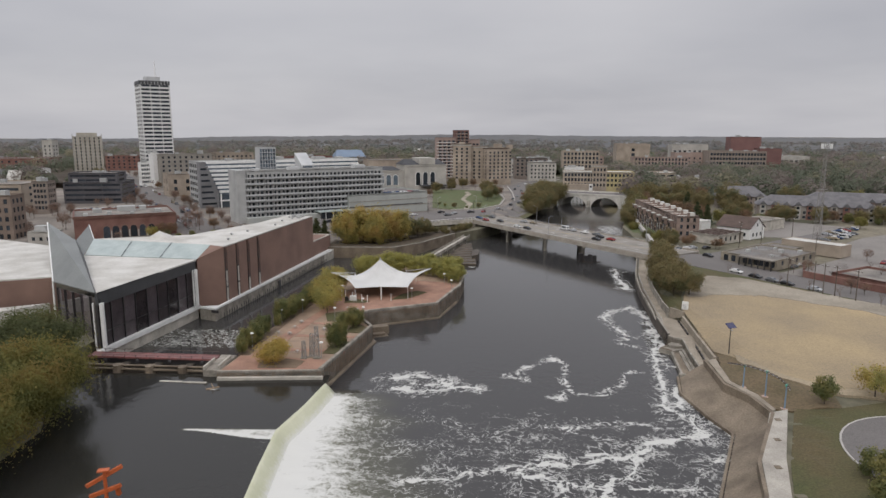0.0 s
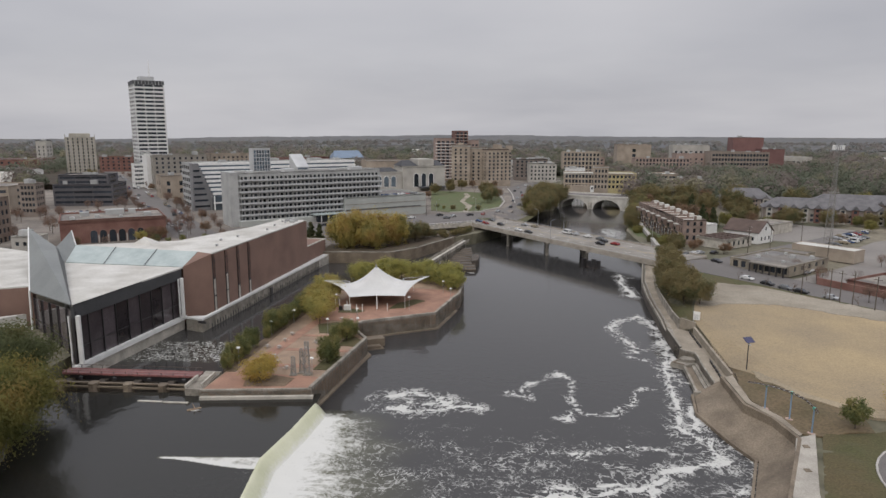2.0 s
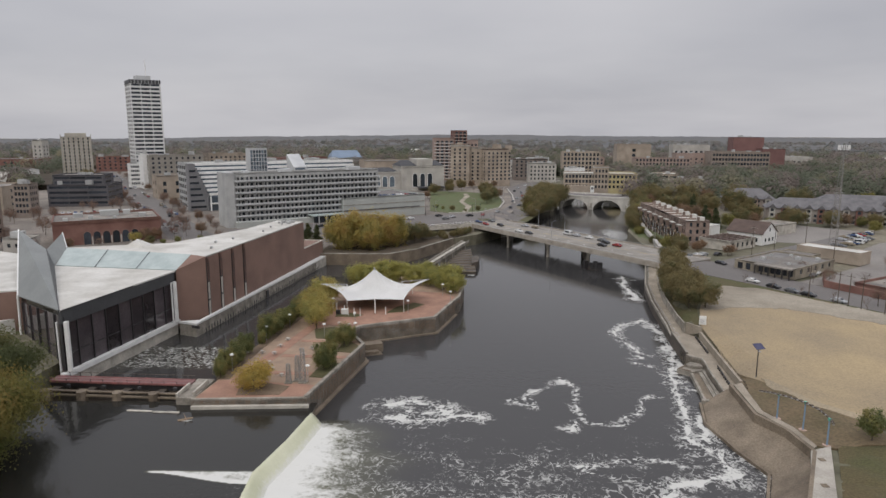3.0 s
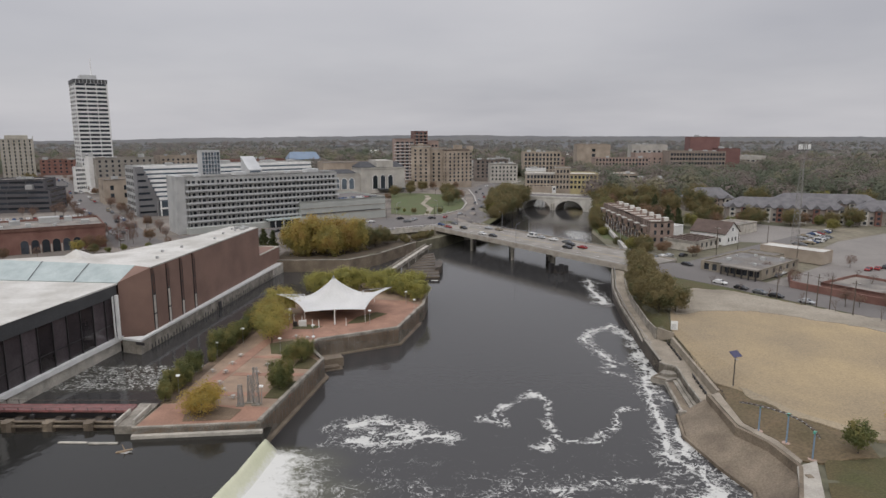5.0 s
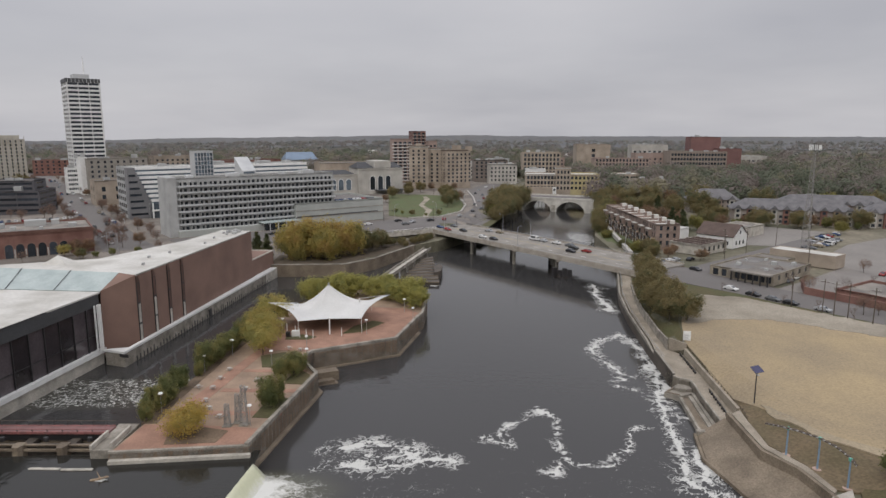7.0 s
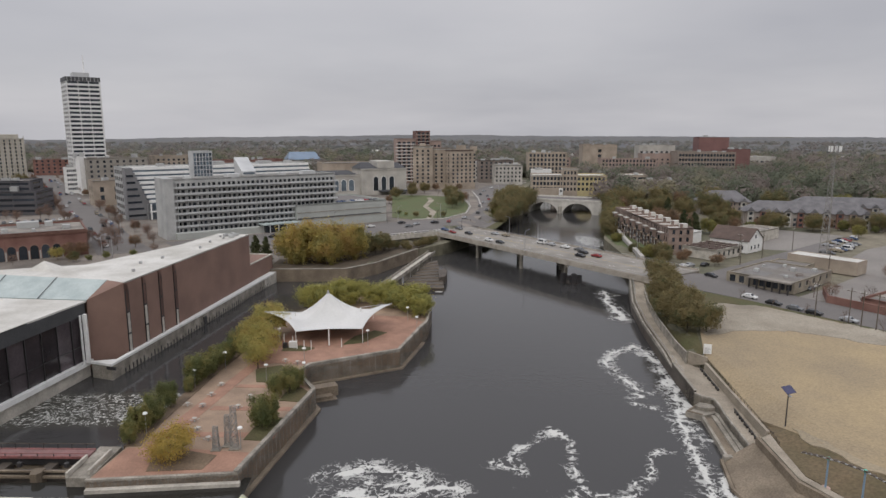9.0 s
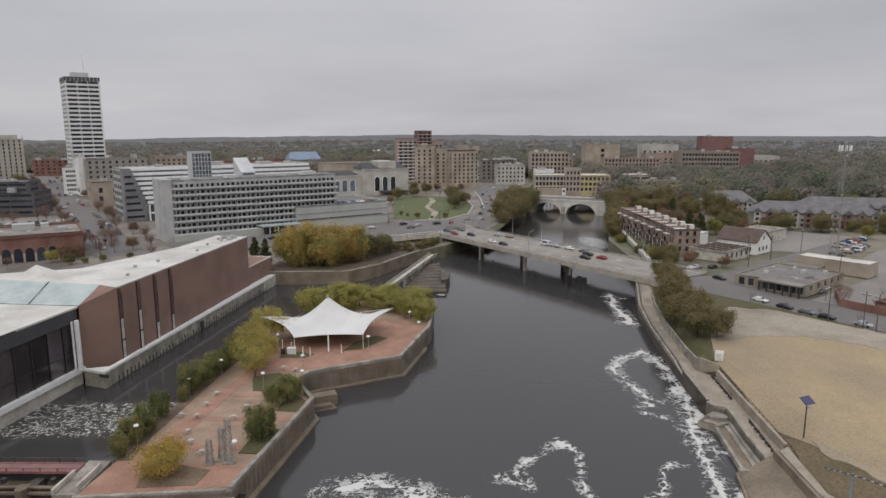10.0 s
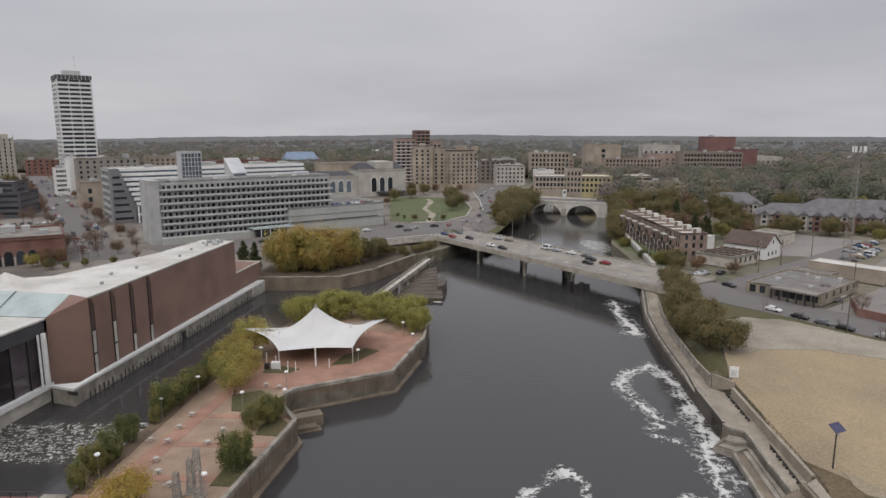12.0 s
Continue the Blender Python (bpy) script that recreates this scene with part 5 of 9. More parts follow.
# blue gabled hall behind
bh = empty("blue_gabled_hall", "pale blue metal gabled hall", "hall", pose(-148, 850, 0, 0, 0, 20))
block("", "", "", 0, 0, 0, 38, 30, 8, 24, GREY_PANEL, parent=bh)
BLUE_ROOF = mat("pale_blue_metal_roof", (0.16, 0.22, 0.30), 0.5, 0.12, 0.1, 2.0, 0.05)
hip(bh, -1, 39, -1, 31, 24, 33, 4, BLUE_ROOF)
tagged(block("long_hall", "tan hall with flat dark roof", "hall", -82, 655, 18, 52, 30, 8, 29, TAN_BRICK, TAR), category="hall")

# apartment tower and the tan hotel on the park
apt = empty("apartment_tower", "brick apartment tower with pale bands and balconies", "apartment block", pose(-14.5, 682, 0, 0, 0, 10))
PINK = mat("pink_grey_brick", (0.33, 0.25, 0.215), 0.9, 0.15, 0.1, 3.0, 0.2)
block("", "", "", 0, 0, 0, 24, 18, 8, 51, PINK, TAR, parent=apt, F=(spans(5, 24, 3.0, 0.5), levels(12, 11, 3.2, 1.9)), R=(spans(4, 18, 2.6, 0.5), levels(12, 11, 3.2, 1.9)))
block("", "", "", 19, -4, 0, 13, 22, 8, 58.5, RED_BRICK, TAR, parent=apt, F=(spans(3, 13, 2.8, 0.4), levels(15, 11, 3.15, 2.0)), R=(spans(4, 22, 3.2, 0.5), levels(15, 11, 3.15, 2.0)), L=(spans(4, 22, 3.2, 0.5), levels(15, 11, 3.15, 2.0)))
block("", "", "", 32, 0, 0, 12, 18, 8, 49, PINK, TAR, parent=apt, F=(spans(3, 12, 2.4, 0.4), levels(11, 11, 3.2, 1.9)))
for i in range(12):
    part("balcony", box(-0.6, 19, -1.1, 0, 10.4 + i * 3.2, 10.9 + i * 3.2), WHITE, apt)
for i in range(15):
    part("balcony", box(18.6, 32.4, -4.8, -4.0, 10.4 + i * 3.15, 10.8 + i * 3.15), LIMESTONE, apt)
th = empty("tan_brick_hotel", "tan brick hotel block with stone cornice", "hotel", pose(1, 612, 0, 0, 0, 0))
block("", "", "", 0, 0, 0, 17, 20, 8, 45.5, TAN_BRICK, TAR, parent=th, F=(spans(3, 17, 1.7, 1.5), levels(9, 14, 3.3, 1.9)), cornice=LIMESTONE, R=(spans(3, 20, 1.7, 1.5), levels(9, 14, 3.3, 1.9)))
block("", "", "", 17, 6, 0, 16, 16, 8, 43.5, TAN_BRICK, TAR, parent=th, F=(spans(3, 16, 1.7, 0.8), levels(8, 14, 3.3, 1.9)), cornice=LIMESTONE)
block("", "", "", 32, -2, 24, 22, 22, 8, 42.5, TAN_BRICK, TAR, parent=th, F=(spans(6, 27, 1.8, 1.0), levels(8, 14, 3.3, 1.9)), L=(spans(4, 22, 1.7, 1.0), levels(8, 14, 3.3, 1.9)), cornice=BROWN_ROOF)
roof_boxes(th, [(38, 46, 6, 12, 41, 46), (6, 11, 6, 12, 44, 47.5), (50, 56, 8, 12, 41, 45)], TAN_BRICK)

CITY = [
    # name, label, category, x, y, ang, w, d, z1, wall, roof, (front cols, w), (rows, first sill, pitch, h)
    ("brown_store_block", "brown brick storefront block", "building", 66, 690, 0, 34, 20, 30, mat("umber_stone", (0.20, 0.17, 0.15), 0.9, 0.2, 0.12, 3.0, 0.2), GRAVEL_ROOF, 7, 2.0, 6, 12, 3.6, 2.0),
    ("white_stone_house", "small white stone building with hipped roof", "building", 78, 664, 0, 27, 18, 27, LIMESTONE, WHITE_ROOF, 7, 1.6, 4, 11, 3.8, 2.0),
    ("beige_office_block", "beige office block with tall window bays", "office", 124, 742, -4, 41, 24, 36, TAN_BRICK, WHITE_ROOF, 10, 2.2, 5, 13, 4.6, 3.0),
    ("tall_beige_block", "tall beige windowless block with stair tower", "building", 203, 820, -6, 40, 30, 43, TAN_BRICK, GRAVEL_ROOF, 1, 4.0, 4, 16, 6.0, 3.5),
    ("pale_ribbed_wing", "pale ribbed building wing", "building", 214, 780, -6, 62, 24, 28, PINK, GRAVEL_ROOF, 16, 2.0, 4, 11, 4.4, 2.8),
    ("mauve_brick_block", "mauve brick block with small windows", "building", 268, 800, -6, 40, 22, 33, PINK, GRAVEL_ROOF, 6, 2.0, 4, 12, 4.4, 2.2),
    ("low_flat_office", "low flat-roofed office with dark window bands", "office", 172, 655, -6, 50, 26, 18, TAN_BRICK, WHITE_ROOF, 5, 8.0, 2, 10, 4.0, 1.8),
    ("hospital_block", "long brown hospital block with window bands", "hospital", 296, 765, -8, 62, 36, 36, mat("brown_precast", (0.26, 0.215, 0.18), 0.9, 0.15, 0.1, 3.0, 0.2), GRAVEL_ROOF, 18, 2.6, 5, 11, 5.0, 2.8),
    ("red_plant_tower", "windowless red brick tower block", "building", 334, 800, -8, 34, 24, 52, mat("dull_plum_brick", (0.185, 0.10, 0.092), 0.9, 0.15, 0.1, 3.0, 0.2), TAR, 2, 1.6, 1, 30, 5.0, 14.0),
    ("red_brick_wing", "red brick hospital wing", "hospital", 356, 772, -10, 24, 26, 39, mat("dull_plum_brick", (0.185, 0.10, 0.092)), GRAVEL_ROOF, 0, 2.0, 0, 30, 5.0, 4.0),
    ("white_low_hall", "long low white flat-roofed hall", "building", 420, 900, -8, 60, 30, 26, LIMESTONE, WHITE_ROOF, 9, 4.0, 2, 12, 6.0, 2.6),
    ("white_roof_block", "pale building with stepped white roof", "building", 279, 845, -6, 44, 24, 42, LIMESTONE, WHITE_ROOF, 7, 3.0, 4, 14, 6.0, 2.6),
    ("gold_stone_tower", "ornate pale gold stone tower block", "tower", -368, 640, 30, 26, 26, 51, mat("pale_gold_stone", (0.44, 0.415, 0.36), 0.85, 0.15, 0.1, 3.0, 0.2, tint=(0.36, 0.33, 0.27)), TAR, 6, 1.2, 12, 12, 3.3, 2.3),
    ("white_corner_bank", "grey stone block with a white party wall", "building", -250, 563, GRID, 44, 24, 37, mat("greige_stone", (0.27, 0.25, 0.22), 0.9, 0.18, 0.12, 3.0, 0.2), GRAVEL_ROOF, 9, 1.7, 7, 11, 3.7, 1.9),
    ("white_narrow_block", "narrow white block beside the street", "building", -276, 582, GRID, 9, 12, 29, WHITE, WHITE_ROOF, 5, 1.6, 6, 11, 3.6, 1.9),
    ("white_party_block", "narrow block with a blank white party wall", "building", -258, 569, GRID, 5, 22, 38, WHITE, WHITE_ROOF, 0, 1.6, 0, 11, 3.6, 1.9),
    ("white_roofed_annex", "low annex with a bright white roof", "building", -184, 280, 4, 11, 8, 13.5, LIMESTONE, WHITE_ROOF, 3, 1.4, 1, 9.5, 3, 1.6),
    ("small_white_block", "small white block on a side street", "building", 58, 740, 8, 22, 16, 24, LIMESTONE, WHITE_ROOF, 5, 1.6, 3, 11, 3.8, 1.9),
    ("small_grey_block", "small grey flat-roofed block", "building", 92, 800, -6, 26, 18, 27, GREY_PANEL, TAR, 6, 1.8, 4, 11, 3.8, 1.9),
    ("small_brick_block", "small brick walk-up block", "building", 40, 830, 12, 24, 18, 26, RED_BRICK, TAR, 6, 1.6, 4, 11, 3.6, 1.8),
    ("small_white_block", "small white gable-roofed block", "building", 118, 690, -8, 20, 14, 21, WHITE, WHITE_ROOF, 5, 1.5, 2, 11, 3.8, 1.9),
    ("small_grey_block", "small pale office in the trees", "building", 10, 770, 4, 28, 16, 25, LIMESTONE, GRAVEL_ROOF, 6, 1.8, 4, 10, 3.6, 1.9),
    ("low_flat_office", "long low office with white flat roof", "office", 188, 600, -8, 44, 20, 16, TAN_BRICK, WHITE_ROOF, 5, 6.5, 2, 9, 3.6, 1.6),
    ("small_brick_block", "dull brick block among trees", "building", 150, 760, -4, 24, 18, 30, PINK, TAR, 5, 1.8, 5, 11, 3.6, 1.8),
    ("stone_theatre", "tan stone building with arched entrance", "building", -212, 490, GRID, 28, 20, 25, TAN_BRICK, GRAVEL_ROOF, 3, 2.4, 2, 12, 5.5, 3.2),
    ("dark_glass_office", "dark stepped office block with ribbon windows", "office", -260, 437, 9, 37, 28, 22.5, mat("dark_grey_cladding", (0.085, 0.082, 0.09), 0.6, 0.2, 0.1, 3.0, 0.1), GRAVEL_ROOF, 3, 15.0, 4, 10, 3.3, 1.5),
    ("dark_glass_office", "upper storeys of the dark stepped office block", "office", -259.5, 443, 9, 31, 20, 28.5, mat("dark_grey_cladding", (0.085, 0.082, 0.09)), GRAVEL_ROOF, 3, 11.0, 2, 22.8, 3.0, 1.4),
    ("old_brick_office", "old brown-and-tan office block with paired windows", "office", -239, 291, 4, 40, 11, 28, mat("dull_brown_brick", (0.20, 0.155, 0.125), 0.9, 0.2, 0.15, 3.0, 0.2), WHITE_ROOF, 12, 1.7, 5, 8, 4.0, 2.2),
    ("parking_garage", "long tan parking garage with open dark decks", "garage", -345, 384, 6, 86, 34, 25, TAN_BRICK, GRAVEL_ROOF, 5, 15.6, 4, 9, 4.0, 1.7),
    ("window_grid_block", "brown block with a regular grid of windows", "building", -246, 382, 6, 9, 10, 27.5, mat("grey_brown_stone", (0.24, 0.20, 0.17), 0.9, 0.15, 0.15, 3.0, 0.2), GRAVEL_ROOF, 4, 1.4, 5, 11, 3.3, 1.8),
    ("brick_block", "low brick block far down the street", "building", -426, 808, 8, 44, 24, 26, RED_BRICK, TAR, 7, 2.2, 4, 11, 4.0, 2.0),
    ("pale_cupola_tower", "small pale domed tower", "tower", -560, 900, 0, 14, 14, 44, LIMESTONE, WHITE, 2, 2.0, 5, 14, 5.0, 2.6),
    ("brick_warehouse", "brick warehouse among trees", "building", -620, 760, 10, 140, 40, 24, RED_BRICK, TAR, 18, 2.4, 3, 10, 4.4, 2.2),
    ("tan_block", "tan office block among trees", "building", -250, 700, GRID, 40, 24, 34, TAN_BRICK, TAR, 8, 2.0, 6, 11, 3.6, 1.9),
    ("brick_block", "dull brick block behind the hotel", "building", -190, 690, GRID, 70, 24, 30, RED_BRICK, TAR, 12, 2.0, 5, 11, 3.6, 1.9),
]
for name, label, cat, x, y, ang, w, d, z1, wall_, roof_, nc, ww, nr, zb, pitch, hh in CITY:
    rows = levels(nr, zb, pitch, hh)
    b = block(name, label, cat, x, y, ang, w, d, 4, z1, wall_, roof_, F=(spans(nc, w, ww, 0.8), rows),
              L=(spans(max(1, int(nc * d / w)), d, min(ww, d - 2), 0.8), rows) if (x < -200 and nc) else None,
              R=(spans(max(1, int(nc * d / w)), d, min(ww, d - 2), 0.8), rows) if (x < 0 and nc) else None)
    rnd = random.Random(name + str(x))
    roof_boxes(b, [(ux, ux + rnd.uniform(2, 5), uy, uy + rnd.uniform(2, 4), z1 - 1.2, z1 + rnd.uniform(0.8, 2.6)) for ux, uy in
                   ((rnd.uniform(2, w - 7), rnd.uniform(2, d - 7)) for _ in range(3))], GREY_PANEL)

    if name == "gold_stone_tower":
        for k in range(7):
            part("rib", box(k * 4.2 + 0.1, k * 4.2 + 0.7, -0.6, 0.0, 4, z1 + (2.6 if k in (0, 6) else 1.2)), LIMESTONE, b, "pale stone rib")
        part("attic", box(4, w - 4, 4, d - 4, z1 - 1, z1 + 3.6, 0.1), wall_, b)


# ---- riverside convention centre ----
BASE_Z = 4.1
U, N = Vector((0.1564, 0.9877)), Vector((0.9877, -0.1564))
W0 = Vector((-70.4, 201.5))


def cc(s, w):
    """Plan point s metres along the brick front and w metres behind it."""
    p = W0 + U * s - N * w
    return (p.x, p.y)


WING_Z = 21.5
wing = empty("brick_exhibition_wing", "long windowless brown brick wing with white roof and slit windows", "convention centre")
wing_plan = [cc(-0.4, 0.0), cc(75.5, 0.0), cc(76.5, 11.5), (-75, 257), (-90, 224), (-118.6, 214.7), (-75.9, 204.4)]
part("wall", prism(wing_plan, 2.0, WING_Z - 0.25, False), BRICK, wing)
bm = bmesh.new()
add_prism(bm, wing_plan, WING_Z - 0.25, WING_Z)
part("roof", bm, WHITE_ROOF, wing, "white roof membrane with scuffs")
part("parapet", wall_line(wing_plan[:4], WING_Z - 0.3, WING_Z + 0.12, 0.5), WHITE_ROOF, wing)
CCM = pose(W0.x, W0.y, 0, 0, 0, 81.0)
PANEL_WHITE = mat("milky_panel", (0.50, 0.47, 0.42), 0.4, 0.2, 0.6, 5.0, 0.0, rand=0.15)
PANEL_BROWN = mat("rusty_brown_panel", (0.10, 0.055, 0.045), 0.4, 0.25, 0.6, 5.0, 0.0, rand=0.2)


def slit(s, zb, zt, fills):
    """A tall window strip: dark jambs, three panels between dark bars, a head that slopes to one side."""
    g = CCM @ pose(s, 0, 0)
    sl = part("slit_window", box(-0.62, 0.62, -0.10, 0.02, zb, zt - 1.1, m=g), DARK_METAL, wing, "tall dark-framed slit window")
    for x0, x1 in ((-0.72, -0.54), (0.54, 0.72)):
        part("jamb", box(x0, x1, -0.24, 0.02, zb - 0.5, zt - (0.5 if x0 < 0 else 1.4), 0.03, m=g), DARK_METAL, sl)
    cap = bmesh.new()
    prof = [(-0.72, zt - 1.9), (0.72, zt - 1.9), (0.72, zt - 1.45), (0.45, zt - 0.8), (-0.2, zt - 0.15), (-0.72, zt)]
    f = [cap.verts.new(g @ Vector((x, -0.26, z))) for x, z in prof]
    k = [cap.verts.new(g @ Vector((x, 0.02, z))) for x, z in prof]
    for i in range(len(prof)):
        j = (i + 1) % len(prof)
        cap.faces.new((f[j], f[i], k[i], k[j]))
    cap.faces.new(f)
    bmesh.ops.recalc_face_normals(cap, faces=cap.faces)
    part("cap", cap, PANEL_BROWN, sl, "rusty brown sloping head")
    part("foot", box(-0.72, 0.72, -0.5, 0.02, zb - 0.7, zb + 0.25, 0.06, m=g), DARK_METAL, sl)
    h = (zt - 1.9 - zb) / 3
    for i, fill in enumerate(fills):
        part("pane", box(-0.54, 0.54, -0.20, -0.08, zb + h * i + 0.25, zb + h * (i + 1) - 0.2, m=g), PANEL_WHITE if fill == "w" else PANEL_BROWN, sl)
        part("bar", box(-0.54, 0.54, -0.24, -0.05, zb + h * (i + 1) - 0.2, zb + h * (i + 1) + 0.25, m=g), DARK_METAL, sl)


for i, fills in enumerate(("wwb", "wwb", "wbb", "wbb")):
    slit(i * 7.65 + 0.2, 3.2, 21.3, fills)
# the brick folds back at the near end, its head following the green roof slope
fold = bmesh.new()
fb2, fb3 = fold.verts.new((*cc(-0.4, 0.0), 2.0)), fold.verts.new((-77.6, 195.9, 2.0))
ft1, ft2, ft3 = fold.verts.new((*cc(-0.4, 0.0), WING_Z)), fold.verts.new((-75.7, 204.0, WING_Z)), fold.verts.new((-77.3, 196.4, 18.5))
for ring_ in ((fb3, fb2, ft1, ft3), (ft3, ft1, ft2)):
    fold.faces.new(ring_)
part("folded_end", fold, BRICK, wing)
# white-topped ledge along the channel
ledge = tagged(part("channel_ledge", prism([(-71.0, 192.3), (-53.6, 294.3), (-57, 296), cc(75, -0.02), cc(-5.8, -0.02), (-76.6, 194.6)], -2, BASE_Z - 0.55, False), CONCRETE), "concrete channel ledge with white cap", "ledge", kind="structure")
part("cap", prism([(-70.85, 191.9), (-53.3, 294.3), (-57, 296.2), cc(75, -0.01), cc(-5.8, -0.01), (-77.0, 194.4)], BASE_Z - 0.55, BASE_Z, True), WHITE, ledge, "white-painted cap")
pile = mesh_of(box(-0.16, 0.16, -0.22, 0.1, -1.5, 1.25, 0.03), "pile", DARK_METAL)
rnd = random.Random(5)
for i in range(60):
    t = 0.05 + i / 60 * 0.93
    part("pile", pile, DARK_METAL, ledge, m=pose(-71.0 + 17.4 * t, 192.3 + 102 * t, rnd.uniform(-0.7, 0.5), 0, 0, 80.3 - 90))
part("intake_grille", box(-2.2, 0.4, -0.12, 0.1, 2.7, 3.5, m=pose(-71.9, 192.45, 0, 0, 0, 159)), DARK_METAL, ledge, "dark intake grille")
part("doorway", box(-0.9, 0.9, -0.08, 0.3, 0.2, 2.6, m=pose(-63.35, 237.2, 0, 0, 0, 80.3 + 180)), DARK_METAL, ledge, "small dark service opening")
# lower brick terrace at the wing's far end
terr = tagged(part("terrace_block", prism([cc(75.6, 0.3), cc(97, 0.0), cc(97, 14), cc(76.6, 12)], 2, 10.2), BRICK), "low brick terrace with pale parapet", "terrace", kind="structure")
part("cap", wall_line([cc(75.7, 0.2), cc(97.1, -0.1), cc(97.1, 14)], 10.2, 10.6, 0.6), CONC_PALE, terr)
part("plinth", prism([cc(75.5, -1.6), cc(98, -2.6), cc(98, 0.2), cc(75.5, 0.3)], -1, 4.0), CONC_PALE, terr)

# glass hall
P_PROW, P_NE, P_W, P_K = (-85.4, 154.3), (-77.6, 195.8), (-110.3, 178.2), (-115, 201.5)
hall = empty("glass_hall", "dark glass riverside hall with folded white and green roof", "convention centre")
bm = bmesh.new()
add_prism(bm, [P_PROW, P_NE, P_K, P_W], -2.0, BASE_Z - 0.6)
part("plinth", bm, CONC_PALE, hall)
part("white_sill", wall_line([(-85.0, 152.8), (-76.9, 196.2)], BASE_Z - 1.1, BASE_Z, 1.2), WHITE, hall, "white sill along the water")


def glass_side(a, b, z0, zt0, zt1, n, inset, root):
    """Panes and fins between two plan points; the head runs from zt0 to zt1."""
    a, b = Vector(a), Vector(b)
    d = (b - a)
    Lh = d.length
    d = d / Lh
    nrm = Vector((d.y, -d.x))
    for i in range(n):
        p, q = a + d * (Lh * i / n) - nrm * inset, a + d * (Lh * (i + 1) / n) - nrm * inset
        za, zb = zt0 + (zt1 - zt0) * i / n, zt0 + (zt1 - zt0) * (i + 1) / n
        bm = bmesh.new()
        k = Vector((0.02 * ((i * 7) % 5 - 2), 0.02 * ((i * 3) % 5 - 2)))
        f = [bm.verts.new((*(p + k), z0)), bm.verts.new((*(q - k), z0)), bm.verts.new((*(q - k), zb)), bm.verts.new((*(p + k), za))]
        g = [bm.verts.new(v.co - Vector((nrm.x, nrm.y, 0)) * 0.06) for v in f]
        bm.faces.new(f)
        for s in range(4):
            bm.faces.new((f[s], g[s], g[(s + 1) % 4], f[(s + 1) % 4]))
        bmesh.ops.recalc_face_normals(bm, faces=bm.faces)
        part("glass_pane", bm, GLASS_HALL, root)
        ang = math.degrees(math.atan2(d.y, d.x))
        part("mullion", box(-0.10, 0.10, -0.30, 0.35, z0, za, m=pose(p.x, p.y, 0, 0, 0, ang)), DARK_METAL, root)
        mid = (p + q) / 2
        part("transom", box(-Lh / n / 2, Lh / n / 2, -0.08, 0.12, z0 + 3.6, z0 + 3.85, m=pose(mid.x, mid.y, 0, 0, 0, ang)), DARK_METAL, root)


glass_side(P_PROW, P_NE, BASE_Z, 15.2, 15.2, 9, 0.5, hall)
glass_side(P_W, P_PROW, BASE_Z, 13.6, 16.6, 5, 0.4, hall)
part("floor", prism([P_PROW, P_NE, P_K, P_W], BASE_Z - 0.55, BASE_Z - 0.05), mat("hall_carpet", (0.10, 0.05, 0.04)), hall)
# inner floors and a back wall seen faintly through the glass
part("gallery", prism([(-88, 165), (-81.5, 195), (-112, 199), (-104, 180)], 9.2, 9.7), CONC_PALE, hall, "inner gallery slab")
part("fascia", wall_line([P_PROW, P_NE], 15.0, 18.15, 0.8), FASCIA, hall, "deep charcoal fascia")
part("fascia", wall_line([P_PROW, P_NE], 17.9, 18.22, 0.7), DARK_METAL, hall)


def plate(pts, thick, material, name, label="", root=None):
    """A flat or slightly folded plate through space points, with thickness."""
    bm = bmesh.new()
    v = [bm.verts.new(p) for p in pts]
    bm.faces.new(v)
    bm.normal_update()
    if bm.faces[:][0].normal.z < 0:
        bmesh.ops.reverse_faces(bm, faces=bm.faces)
    r = bmesh.ops.solidify(bm, geom=bm.faces[:], thickness=thick)
    bmesh.ops.recalc_face_normals(bm, faces=bm.faces)
    return part(name, bm, material, root if root is not None else hall, label)


prow = (-85.6, 154.0, 18.35)
K3, NE3 = (-115.2, 202.0, 18.35), (-77.4, 196.3, 18.35)
plate([prow, NE3, K3], 0.4, WHITE_ROOF, "roof_triangle", "white triangular roof")
RB, WC = (-118.5, 214.5, 21.5), (-75.9, 204.2, 21.55)
plate([(-77.2, 196.5, 18.45), WC, RB, (-115.0, 202.2, 18.45)], 0.35, COPPER, "roof_strip", "pale green metal roof slope")
for t in (0.32, 0.66):
    a = Vector(NE3).lerp(Vector(K3), t)
    b = Vector(WC).lerp(Vector(RB), t)
    d = (b - a)
    seam = bmesh.new()
    add_tube(seam, a + Vector((0, 0, 0.15)), b + Vector((0, 0, 0.08)), 0.09, 0.09, 6)
    part("seam", seam, DARK_METAL, hall)
M3, TA, TB, WL = (-120.3, 207.2, 22.2), (-141.0, 226.5, 25.2), (-123.6, 221.5, 25.2), (-111.0, 178.4, 15.4)
plate([prow, M3, TA, WL], 0.35, SLATE_METAL, "roof_sail", "grey-green metal roof plane rising to a point")
plate([K3, RB, TB, M3], 0.3, SLATE_METAL, "roof_sail")
plate([prow, K3, M3], 0.2, FASCIA, "roof_cheek")
part("edge_trim", tube(WL, TA, 0.22, n=6), WHITE, hall, "white roof edge")
part("edge_trim", tube((-111.2, 178.2, BASE_Z), WL, 0.3, n=8), WHITE, hall)
part("edge_trim", tube(TB, RB, 0.14, n=6), WHITE, hall)
part("edge_trim", tube(prow, M3, 0.12, n=6), DARK_METAL, hall)
